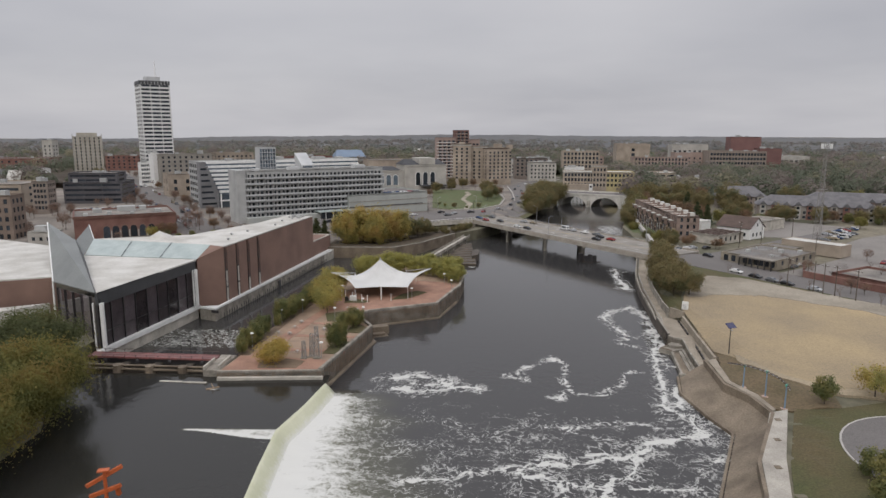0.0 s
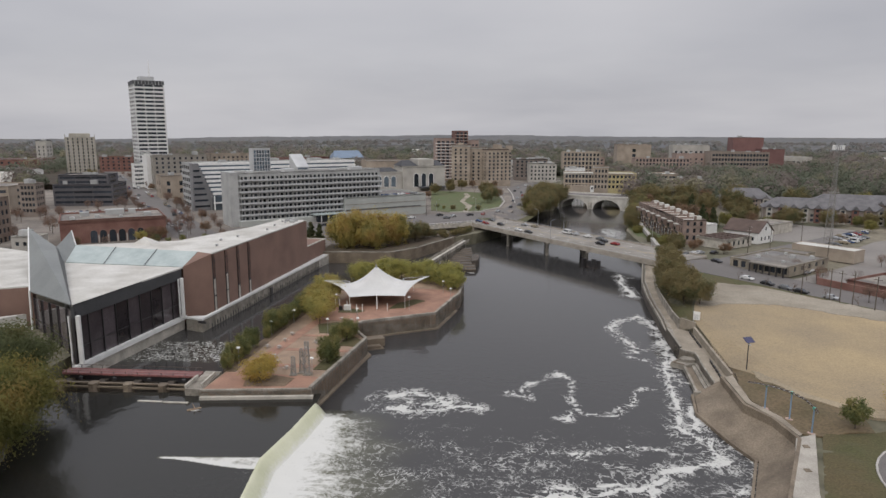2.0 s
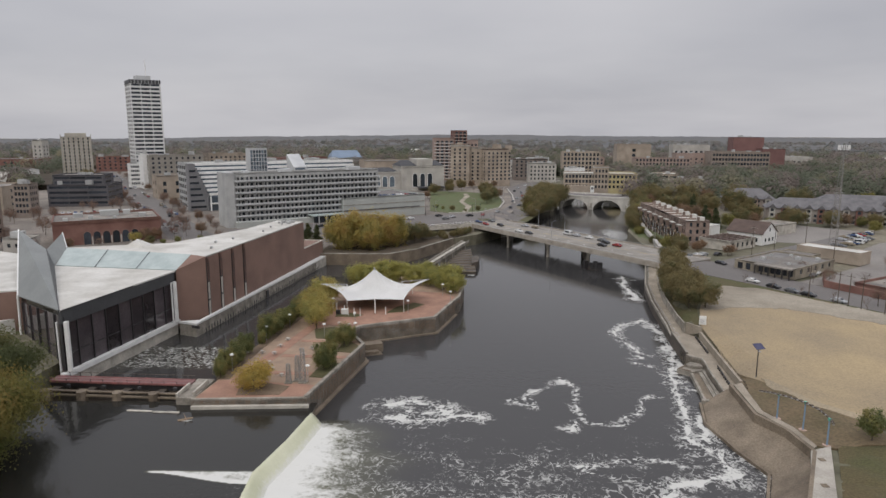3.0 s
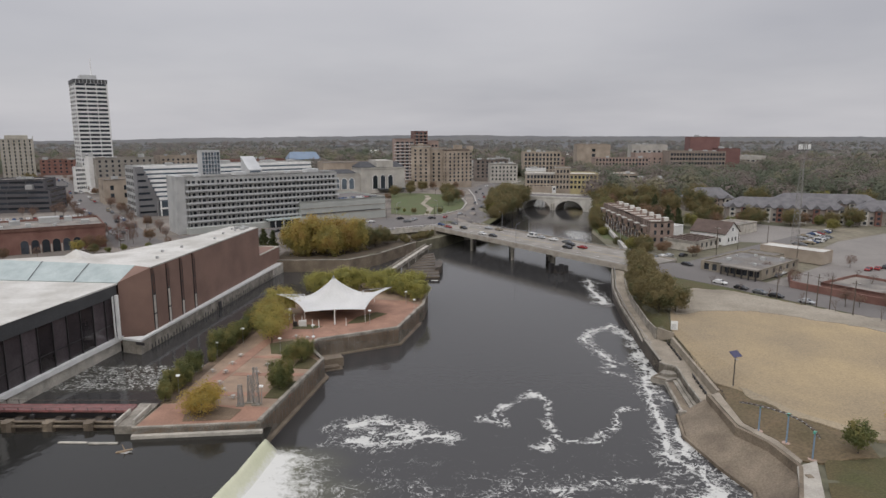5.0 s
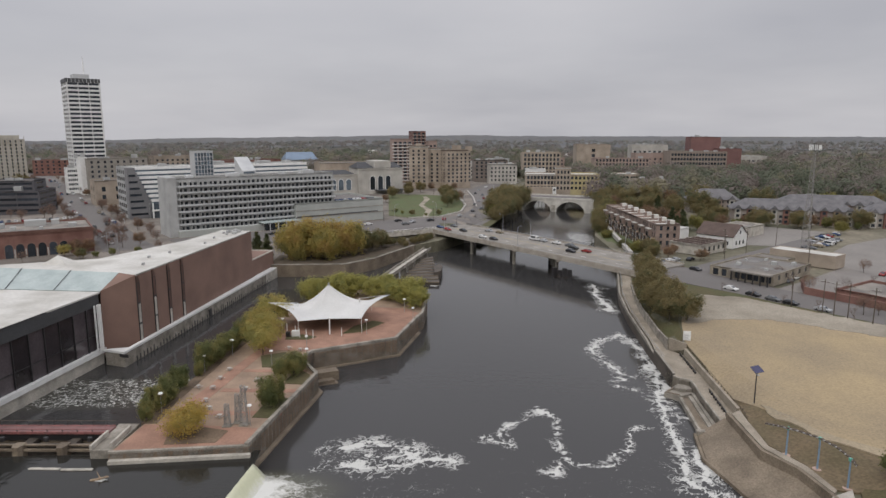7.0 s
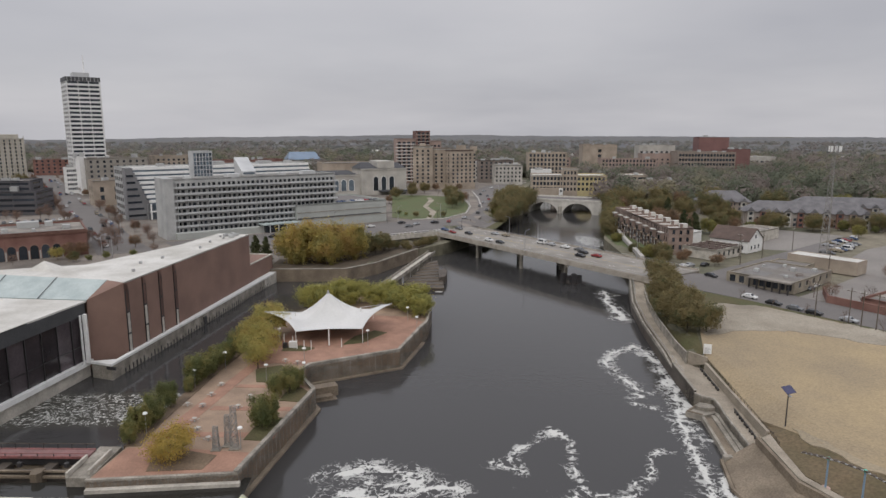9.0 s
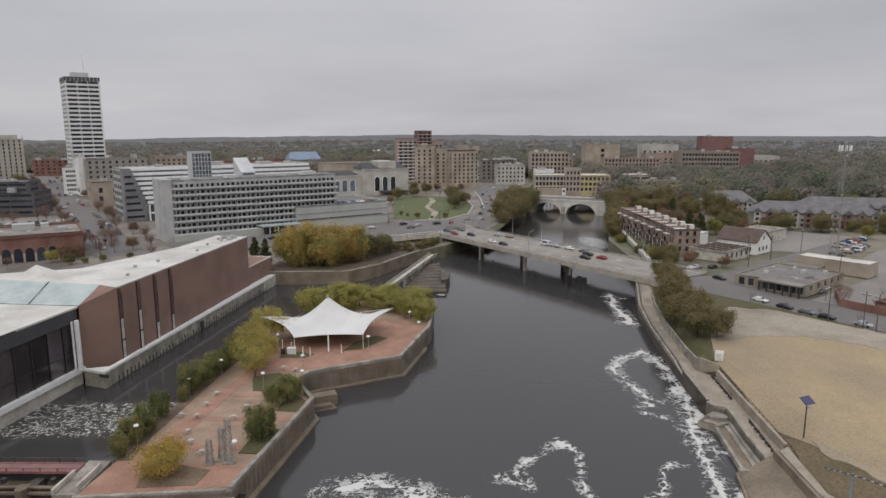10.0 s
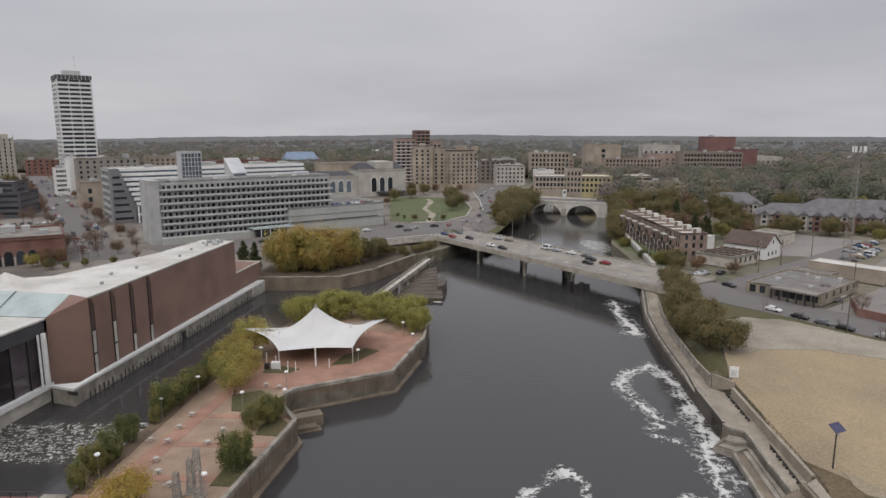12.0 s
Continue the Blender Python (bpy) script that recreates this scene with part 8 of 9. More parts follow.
# behind the channel wall
for x, y, s in ((-50.5, 309, 1.35), (-46, 312, 1.4), (-41.5, 309, 1.45), (-37, 312, 1.45), (-32.5, 310.5, 1.4), (-28.5, 313.5, 1.4), (-24.5, 317, 1.3), (-47, 305, 1.1), (-35, 304, 1.15)):
    plant(rt_.choice(HED), x, y, land(x, y), s * 1.18 * rt_.uniform(0.85, 1.1), rt_.uniform(0, 360))
for x, y, s in ((-20.5, 322, 1.15), (-16.5, 327, 1.1), (-26, 324, 1.2), (-13, 334, 0.9)):
    plant(rt_.choice(OLV), x, y, land(x, y), s, rt_.uniform(0, 360))
plant(CON[0], -62.5, 302, land(-62.5, 302), 1.7)
plant(CON[1], -60.0, 309, land(-60, 309), 1.5)
# bank trees on the west pool
plant(WIL[0], -77.2, 112.0, 4.6, 1.0, 40)
plant(WIL[0], -77.2, 98, 4.6, 0.95, 140)
plant(WIL[0], -77.0, 87, 4.6, 0.85, 220)
plant(WIL[1], -89.0, 133.5, 4.6, 1.0, 20)
plant(WIL[1], -97, 122, 4.8, 0.95, 120)
# east promenade
for x, y, s in ((71.5, 205.5, 0.92), (75.5, 203.0, 0.85), (72.5, 214, 0.98), (76.5, 220, 0.95), (75.0, 230, 1.0), (79.5, 241, 0.95), (82.5, 252, 0.85), (84, 261, 0.8), (72, 222, 0.8)):
    plant(rt_.choice(OLV), x, y, land(x, y) - 0.3, s * 1.12, rt_.uniform(0, 360))
plant(GRN[0], 71.4, 119.3, land(71.4, 119.3) + 0.5, 1.0, 50)
plant(CON[1], 89.5, 116, land(89.5, 116), 0.7, 50)
plant(YEL[1], 82.9, 122.4, land(83, 122.4), 1.05, 10)
plant(OLV[0], 89.5, 122.0, land(90, 122), 0.75, 10)
plant(YEL[0], 137, 182, land(137, 182), 0.75, 80)
plant(OLV[1], 75, 92, land(75, 80), 0.5, 80)
plant(GRN[1], 64.0, 92, land(64, 92), 1.0, 15)
plant(GRN[0], 60.5, 84, land(60, 84), 1.0, 15)
for x, y, s in ((101, 235.5, 0.8), (106.0, 226.5, 0.75), (110.5, 217.5, 0.85), (116, 208.5, 0.9), (121.2, 200.5, 0.9), (127.5, 190.5, 0.9), (126, 238, 1.3), (140, 232, 1.2), (150, 226, 1.3), (148, 214, 1.1)):
    plant(rt_.choice(BAR), x, y, land(x, y), s, rt_.uniform(0, 360))
# town trees
for x, y, s in ((105, 290, 0.75), (110, 298, 0.7), (116, 285, 0.7), (119, 288, 0.65)):
    plant(rt_.choice(RUS), x, y, land(x, y), s, rt_.uniform(0, 360))
for x, y, s in ((55, 450, 1.3), (60, 462, 1.4), (66, 474, 1.45), (73, 488, 1.5), (56, 436, 1.0), (62, 448, 1.2), (69, 462, 1.2), (78, 498, 1.4), (52, 424, 0.8), (84, 512, 1.3), (72, 500, 1.3), (62, 480, 1.3)):
    plant(rt_.choice(OLV), x, y, land(x, y) - 2.0, s * 1.25, rt_.uniform(0, 360))
for x, y, s in ((101, 372, 1.1), (105, 384, 1.2), (109, 398, 1.2), (113, 412, 1.3), (118, 425, 1.2), (99, 352, 0.8), (125, 440, 1.2), (112, 385, 1.0), (97, 322, 0.6)):
    plant(rt_.choice(OLV + LIM), x, y, land(x, y) - 1.5, s, rt_.uniform(0, 360))
for x, y, s, kind in ((-131, 333, 1.5, THN), (-136, 338, 1.2, THN), (-146, 318, 1.35, THN), (-150, 314, 1.2, YEL), (-166, 304, 0.8, YEL), (-192, 322, 1.2, THN), (-198, 330, 1.3, THN), (-124, 352, 0.9, THN), (-128, 362, 0.9, THN), (-152, 386, 1.0, THN), (-158, 384, 0.9, THN), (-138, 334, 0.8, THN), (-146, 345, 0.8, THN), (-226, 372, 1.2, THN),
                      (-232, 360, 1.1, THN), (-214, 405, 1.2, THN), (-205, 420, 1.1, THN), (-240, 450, 1.1, THN), (-196, 300, 1.0, THN), (-205, 312, 1.0, THN), (-300, 430, 1.2, OLV), (-345, 640, 1.4, OLV), (-318, 700, 1.6, GRN), (-96, 300, 0.7, THN),
                      (26, 470, 1.0, OLV), (30, 486, 1.2, OLV), (34, 500, 1.1, RUS), (28, 520, 1.0, OLV), (10, 575, 1.0, OLV), (20, 592, 1.1, RUS), (-10, 585, 1.0, OLV), (0, 598, 0.9, OLV), (40, 596, 1.0, RUS)):
    plant(rt_.choice(kind), x, y, land(x, y), s, rt_.uniform(0, 360))
for x, y, s, kind in ((134, 352, 1.3, CON), (140, 358, 1.5, CON), (137, 366, 1.7, CON), (145, 372, 1.4, CON), (150, 364, 1.1, LIM), (128, 368, 1.2, RUS), (172, 388, 1.2, OLV), (185, 383, 0.9, RUS), (196, 380, 0.9, OLV), (210, 374, 0.9, OLV), (228, 366, 0.9, OLV),
                      (236, 363, 0.8, GRN), (262, 352, 1.0, OLV), (280, 345, 1.0, GRN), (160, 420, 1.5, OLV), (300, 338, 1.0, GRN), (218, 350, 0.9, LIM), (248, 330, 0.9, GRN), (190, 436, 1.2, OLV), (176, 420, 1.0, OLV)):
    plant(rt_.choice(kind), x, y, land(x, y), s, rt_.uniform(0, 360))

# ---- far woods and houses ----
BUILT = [(-420, 560, 330, 470), (-330, 40, 560, 720)]
KEEP_CLEAR = [(x + w * 0.5 * math.cos(radians(a)), y + w * 0.5 * math.sin(radians(a)) + d * 0.3, max(w, d) * 0.55) for _, _, _, x, y, a, w, d, *_ in CITY]
KEEP_CLEAR += [(-286, 655, 34), (-80, 390, 62), (-110, 440, 60), (-40, 565, 55), (-120, 780, 45), (-12, 685, 32), (28, 620, 44), (120, 575, 36), (100, 480, 48), (116, 350, 52), (150, 320, 26), (214, 392, 30), (285, 365, 40), (195, 450, 18), (255, 425, 30), (350, 338, 30), (-55, 650, 40)]


def wooded(x, y):
    """Where the town gives way to trees."""
    d = math.hypot(x, y)
    if inside(x, y, RIVER) or any((x - cx) ** 2 + (y - cy) ** 2 < rr * rr for cx, cy, rr in KEEP_CLEAR):
        return False
    if d < 950 and -480 < x < 125 and y < 700 + 0.45 * x:
        return False
    if abs((x + 128) * 0.854 + (y - 332) * 0.52) < 42 and y < 860:
        return False
    if d < 720 and x >= 60 and (y < 420 or abs(x - 62) < 30):
        return False
    return not (x > 60 and y < 520 - 0.35 * (x - 60))


def woods(name, label, n, rmin, rmax, per, size, hgt, material, seed, thin=0.0):
    r = np.random.RandomState(seed)
    pts, sizes, outs, tones = [], [], [], []
    made = 0
    while made < n:
        u = r.uniform()
        d = math.sqrt(rmin * rmin + u * (rmax * rmax - rmin * rmin))
        a = r.uniform(-0.72, 0.70)
        x, y = d * math.sin(a), d * math.cos(a)
        if not wooded(x, y):
            continue
        if d < 950 and -480 < x < 125 and r.uniform() < 0.6:
            continue
        if noise.noise(Vector((x / 110, y / 110, 4))) < -0.18 + thin:
            if r.uniform() < 0.75:
                continue
        made += 1
        h = hgt * r.uniform(0.55, 1.3)
        w = h * r.uniform(0.40, 0.62)
        dd = r.normal(size=(per, 3))
        dd /= np.linalg.norm(dd, axis=1)[:, None]
        rr = r.uniform(0.86, 1.06, size=(per, 1)) * (1 + 0.22 * np.sin(dd[:, :1] * 5 + made) * np.cos(dd[:, 1:2] * 6 + dd[:, 2:3] * 4))
        p = np.array([x, y, land(x, y) + h * 0.52]) + dd * rr * np.array([w, w, h * 0.46])
        pts.append(p)
        outs.append(dd + np.array([0, 0, 0.35]))
        tones.append(np.full(per, r.beta(1.6, 1.6)))
        sizes.append(r.uniform(0.7, 1.3, size=per) * size)
    me = leaf_mesh(np.concatenate(pts), np.concatenate(sizes), seed, name, material, 0.0, np.concatenate(outs), 0.14, np.concatenate(tones))
    return tagged(new(name, me), label, "woods", kind="stuff")


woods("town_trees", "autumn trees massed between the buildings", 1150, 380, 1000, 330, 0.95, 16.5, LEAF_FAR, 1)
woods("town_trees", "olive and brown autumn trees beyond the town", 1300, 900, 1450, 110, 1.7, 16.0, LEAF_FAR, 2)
woods("town_trees", "brown woods on the rising ground, tinted with haze", 2600, 1350, 2700, 50, 2.3, 15.0, LEAF_MID, 3)



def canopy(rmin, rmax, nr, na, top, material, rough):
    """The closed roof of leaves of the woods, below the single crowns; haze and shade sit in the material's colour."""
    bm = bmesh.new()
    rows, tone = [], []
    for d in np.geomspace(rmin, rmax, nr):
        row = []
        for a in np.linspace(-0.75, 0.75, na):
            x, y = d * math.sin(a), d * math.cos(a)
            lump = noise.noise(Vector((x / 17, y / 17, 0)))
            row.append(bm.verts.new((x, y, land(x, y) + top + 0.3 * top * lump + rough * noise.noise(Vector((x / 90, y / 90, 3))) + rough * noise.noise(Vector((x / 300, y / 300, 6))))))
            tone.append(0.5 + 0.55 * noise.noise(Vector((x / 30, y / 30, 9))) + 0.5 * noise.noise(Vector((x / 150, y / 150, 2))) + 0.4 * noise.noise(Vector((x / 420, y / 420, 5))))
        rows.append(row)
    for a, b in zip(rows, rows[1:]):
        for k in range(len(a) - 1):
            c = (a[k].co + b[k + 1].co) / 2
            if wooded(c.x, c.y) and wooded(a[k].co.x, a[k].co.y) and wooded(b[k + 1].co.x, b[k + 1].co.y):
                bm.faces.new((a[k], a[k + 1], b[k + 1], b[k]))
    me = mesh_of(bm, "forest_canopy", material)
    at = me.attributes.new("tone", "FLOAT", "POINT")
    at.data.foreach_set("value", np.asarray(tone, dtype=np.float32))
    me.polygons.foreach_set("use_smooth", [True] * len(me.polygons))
    return tagged(new("forest_canopy", me), "closed woods canopy toned for haze and shade", "woods", kind="stuff")


# the two far sheets have distance haze in their leaf colour
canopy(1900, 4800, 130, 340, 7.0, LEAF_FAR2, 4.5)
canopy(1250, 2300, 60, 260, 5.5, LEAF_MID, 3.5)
# near sheet, its dark colour painted in for shade beneath the crowns
canopy(560, 1900, 160, 300, 4.5, LEAF_SHADE, 2.0)
# scattered houses among the trees
hr = random.Random(8)
for i in range(60):
    a, d = hr.uniform(-0.62, 0.66), hr.uniform(640, 1500)
    x, y = d * math.sin(a), d * math.cos(a)
    if inside(x, y, RIVER) or any((x - cx) ** 2 + (y - cy) ** 2 < (rr + 8) ** 2 for cx, cy, rr in KEEP_CLEAR):
        continue
    z = land(x, y)
    gable_house("town_house", "small pale house among autumn trees", x, y, hr.choice((0, 30, 60, 90, -20)), hr.uniform(8, 14), hr.uniform(10, 22), z - 0.5, z + hr.uniform(5, 9), z + hr.uniform(10, 14),
                hr.choice((WHITE, LIMESTONE, RED_BRICK, TAN_BRICK)), hr.choice((SHINGLE, BROWN_ROOF, WHITE_ROOF, SHINGLE)), False)

# street trees downtown, nearly leafless
sr = random.Random(31)
for i in range(34):
    t = sr.uniform(0.02, 0.85)
    side = sr.choice((-11.5, -10.5, 9.8, -13, -19))
    x, y = -128 - 300 * t + 0.854 * side, 332 + 492 * t + 0.52 * side
    plant(sr.choice(THN), x, y, land(x, y), sr.uniform(0.8, 1.25), sr.uniform(0, 360))
for i in range(16):
    x, y = sr.uniform(-262, -205), sr.uniform(352, 425)
    if not (-262 < x < -232 and y > 372):
        plant(sr.choice(THN), x, y, land(x, y), sr.uniform(0.8, 1.2), sr.uniform(0, 360))
# rusty and bare trees round the brick hall and along the pavement of the street
for x, y, s_, kind in ((-136, 305, 0.95, RUS), (-133, 308, 0.9, RUS), (-139, 301, 0.8, YEL), (-128, 316, 0.9, THN), (-124, 320, 1.0, THN), (-119, 326, 0.9, RUS), (-114, 332, 0.9, THN), (-121, 303, 0.6, GRN), (-126, 299, 0.5, GRN), (-131, 297, 0.5, OLV), (-112, 306, 0.6, GRN), (-106, 312, 0.7, THN),
                       (-160, 285, 0.8, RUS), (-150, 291, 0.7, THN), (-171, 280, 0.9, THN)):
    plant(sr.choice(kind), x, y, land(x, y), s_, sr.uniform(0, 360))
for i in range(44):
    t = sr.uniform(0.0, 0.75)
    side = sr.choice((-12.5, -11.5, 12.0, 13.0))
    x, y = -128 - 300 * t + 0.854 * side, 332 + 492 * t + 0.52 * side
    plant(sr.choice(THN + THN + RUS), x, y, land(x, y), sr.uniform(0.7, 1.05), sr.uniform(0, 360))
for i in range(16):
    x, y = sr.uniform(126, 176), sr.uniform(196, 262)
    plant(sr.choice(BAR + THN), x, y, land(x, y), sr.uniform(0.6, 1.0), sr.uniform(0, 360))
# full crowns on both sides of the arched bridge and below the townhouses
for x, y, s, kind in ((64, 470, 1.7, OLV), (70, 482, 1.7, OLV), (76, 494, 1.6, OLV), (58, 458, 1.5, OLV), (80, 503, 1.4, BAR), (68, 492, 1.6, OLV), (54, 446, 1.3, LIM), (134, 482, 1.6, OLV), (139, 470, 1.5, RUS), (130, 462, 1.4, OLV), (128, 447, 1.5, LIM),
                      (122, 434, 1.4, OLV), (116, 418, 1.4, LIM), (146, 492, 1.7, OLV), (150, 478, 1.6, OLV), (144, 458, 1.5, CON), (152, 446, 1.4, OLV), (140, 440, 1.3, OLV), (101, 300, 0.9, OLV), (98, 306, 0.9, LIM), (104, 311, 0.9, RUS), (100, 296, 0.8, OLV)):
    plant(sr.choice(kind), x, y, land(x, y) - 1.2, s, sr.uniform(0, 360))
# brown and dark green crowns round the apartment rows
for x, y, s, kind in ((144, 372, 1.2, RUS), (162, 379, 1.1, OLV), (167, 372, 1.2, RUS), (176, 374, 1.1, GRN), (185, 371, 1.3, OLV), (207, 369, 1.1, OLV), (216, 371, 1.2, RUS), (225, 372, 1.2, GRN), (240, 366, 1.2, OLV), (164, 428, 1.6, GRN), (183, 440, 1.7, OLV), (158, 440, 1.6, CON),
                      (165, 470, 1.8, OLV), (183, 480, 1.8, RUS), (200, 470, 1.8, OLV), (215, 462, 1.7, GRN), (232, 452, 1.7, OLV), (250, 448, 1.7, RUS), (268, 440, 1.8, LIM), (290, 430, 1.7, OLV), (312, 420, 1.8, GRN), (335, 412, 1.7, OLV), (150, 420, 1.4, CON)):
    plant(sr.choice(kind), x, y, land(x, y) - 0.4, s, sr.uniform(0, 360))
for x, y, s in ((5, 346, 0.5), (8, 351, 0.5), (2, 343, 0.45), (-4, 341, 0.5), (-8, 345, 0.4), (-14, 338, 0.5), (10, 356, 0.45), (-20, 334, 0.5), (-28, 331, 0.5), (-2, 336, 0.35)):
    plant(sr.choice(OLV + BAR), x, y, land(x, y) - 0.3, s, sr.uniform(0, 360))
for x, y, s in ((129, 382, 1.3), (134, 386, 1.5), (140, 388, 1.5), (146, 384, 1.3), (135, 396, 1.5)):
    plant(sr.choice(RUS), x, y, land(x, y), s, sr.uniform(0, 360))
# round the park lawn
for x, y, s, kind in ((36, 500, 1.2, RUS), (34, 515, 1.1, BAR), (28, 532, 1.2, OLV), (-8, 440, 0.5, GRN), (-4, 432, 0.45, GRN), (2, 424, 0.4, OLV), (10, 421, 0.4, GRN), (18, 424, 0.4, OLV), (-14, 470, 0.8, BAR), (-16, 500, 0.9, RUS), (-12, 530, 1.0, OLV), (0, 548, 0.9, OLV), (20, 546, 1.0, BAR)):
    plant(sr.choice(kind), x, y, land(x, y), s, sr.uniform(0, 360))
# brush on the bank below the street
for i in range(14):
    t = sr.random()
    x, y = -50 + 55 * t + sr.uniform(-2, 2), 320 + 30 * t + sr.uniform(-5, 5)
    if y < 332 + 0.5 * (x + 54):
        plant(sr.choice(BAR + BAR + OLV), x, y, land(x, y) - 0.3, sr.uniform(0.35, 0.6), sr.uniform(0, 360))


# ---- street furniture and small things ----
# solar lamp on the sand lot
sl = empty("solar_lamp", "tall dark lamp post with a tilted solar panel", "lamp post", pose(66.2, 150.2, land(66.2, 150.2)))
part("pole", tube((0, 0, -0.2), (0, 0, 7.1), 0.13, 0.10), DARK_METAL, sl)
part("base", tube((0, 0, 0), (0, 0, 0.5), 0.3, 0.28, 12), CONCRETE, sl)
part("panel", box(-1.15, 1.15, -0.85, 0.85, -0.05, 0.05, 0.02, m=pose(0, 0, 7.35, 32, 0, 20)), SOLAR, sl, "dark blue solar panel")
part("lamp_head", box(-0.2, 0.2, -0.9, 0.0, 6.3, 6.45, 0.03), GALV, sl)

# curved pergola on the scrub bank
pg = empty("curved_pergola", "curved beam with dark slats on blue posts", "pergola")
PERG = [(58.9, 133.6, 9.2), (60.0, 131.4, 9.75), (61.6, 128.8, 10.1), (63.2, 126.0, 10.25), (64.2, 123.0, 10.15), (64.5, 120.2, 9.8), (64.3, 118.6, 9.4)]
for a, b in zip(PERG, PERG[1:]):
    part("beam", tube(a, b, 0.12, n=6), GALV, pg, "pale curved beam")
    for i in range(3):
        p = Vector(a).lerp(Vector(b), (i + 0.2) / 3)
        q = Vector(a).lerp(Vector(b), (i + 0.75) / 3)
        d = (q - p).normalized()
        part("slat", box(0, (q - p).length, -0.26, 0.26, 0.05, 0.2, m=Matrix.Translation(p) @ d.to_track_quat("X", "Z").to_matrix().to_4x4()), BARK, pg, "dark slat")
for x, y, z in ((61.0, 130.4, 9.8), (63.4, 125.8, 10.2), (64.4, 120.0, 9.7)):
    g = land(x, y)
    part("post", tube((x, y, g), (x, y, z), 0.14, 0.12), BLUE_STEEL, pg, "blue painted post")
    part("post_cap", box(x - 0.22, x + 0.22, y - 0.22, y + 0.22, z - 0.2, z + 0.25, 0.04), TURQ, pg, "turquoise cap")
    part("footing", tube((x, y, g - 0.2), (x, y, g + 0.35), 0.75, 0.7, 14), mat("pink_concrete", (0.42, 0.30, 0.25)), pg, "round pink footing")

# dark slatted benches in two rows on the walk
bn = empty("slatted_bench", "dark slatted bench on the riverside walk", "bench", group="walk benches")
for k in range(3):
    part("seat_slat", box(-0.75, 0.75, 0.02 + 0.16 * k, 0.15 + 0.16 * k, 0.42, 0.47), DARK_METAL, bn)
    part("back_slat", box(-0.75, 0.75, 0.50, 0.55, 0.55 + 0.16 * k, 0.67 + 0.16 * k), DARK_METAL, bn)
for x in (-0.6, 0.6):
    part("leg", box(x - 0.05, x + 0.05, 0.0, 0.5, 0, 0.42), DARK_METAL, bn)
spots = [((66.6, 184.6), (65.1, 173.6), i / 4) for i in range(5)] + [((63.2, 161.2), (61.3, 150.0), i / 4) for i in range(5)]
for i, (a, b, t) in enumerate(spots):
    x, y = a[0] + (b[0] - a[0]) * t, a[1] + (b[1] - a[1]) * t
    m = pose(x, y, WALK_Z, 0, 0, 82)
    if i == 0:
        bn.matrix_basis = m
    else:
        copy_thing(bn, m)
# low fence between the walk and the sand
fn = empty("low_fence", "low dark post fence between walk and sand", "fence")
FN = [(61.9, 144.5), (63.5, 150), (66.4, 172), (68.1, 185)]
for (x0, y0), (x1, y1) in zip(FN, FN[1:]):
    n = int(math.hypot(x1 - x0, y1 - y0) / 1.8)
    za, zb = land(x0, y0), land(x1, y1)
    part("rail", tube((x0, y0, za + 0.6), (x1, y1, zb + 0.6), 0.06, n=6), BARK, fn)
    for i in range(n):
        t = i / n
        part("post", tube((x0 + (x1 - x0) * t, y0 + (y1 - y0) * t, za - 0.2), (x0 + (x1 - x0) * t, y0 + (y1 - y0) * t, za + 0.65), 0.08, n=6), BARK, fn)
# handrails along the promenade
hrl = empty("promenade_railing", "thin steel railing along the river walk", "railing")
RAIL = [(76.6, 264), (70.7, 243), (66.6, 222), (62.7, 196.5), (60.2, 180)]
for (x0, y0), (x1, y1) in zip(RAIL, RAIL[1:]):
    for hz in (0.55, 1.05):
        part("rail", tube((x0, y0, land(x0 + 1.5, y0) + 0.5 + hz), (x1, y1, land(x1 + 1.5, y1) + 0.5 + hz), 0.035, n=6), GALV, hrl)
    n = int(math.hypot(x1 - x0, y1 - y0) / 2.4)
    for i in range(n):
        t = i / n
        part("post", tube((x0 + (x1 - x0) * t, y0 + (y1 - y0) * t, land(x0 + 1.5, y0) + 0.3), (x0 + (x1 - x0) * t, y0 + (y1 - y0) * t, land(x0 + 1.5, y0) + 1.55), 0.04, n=6), GALV, hrl)
# notice boards by the walk
nb = empty("notice_board", "small white notice board with unreadable print", "sign", pose(69.0, 188.0, land(69.0, 188.0), 0, 0, -20))
part("board", box(-0.9, 0.9, -0.06, 0.06, 0.8, 3.2, 0.02), WHITE, nb)
for i in range(5):
    part("print_bar", box(-0.7, 0.6 - 0.12 * (i % 3), -0.075, -0.06, 1.1 + i * 0.27, 1.22 + i * 0.27), GREY_PANEL, nb)
for x in (-0.8, 0.8):
    part("leg", tube((x, 0, 0), (x, 0, 3.2), 0.05, n=6), GALV, nb)
# blocks on the concrete pad
for x, y in ((60.5, 114.5), (56.5, 106.5), (52.0, 97.0)):
    bk = empty("concrete_bollard", "short stained concrete block on the pad", "bollard", pose(x, y, land(x, y)), group="pad blocks")
    part("block", box(-0.5, 0.5, -0.5, 0.5, 0, 0.6, 0.06), CONC_DAMP, bk)

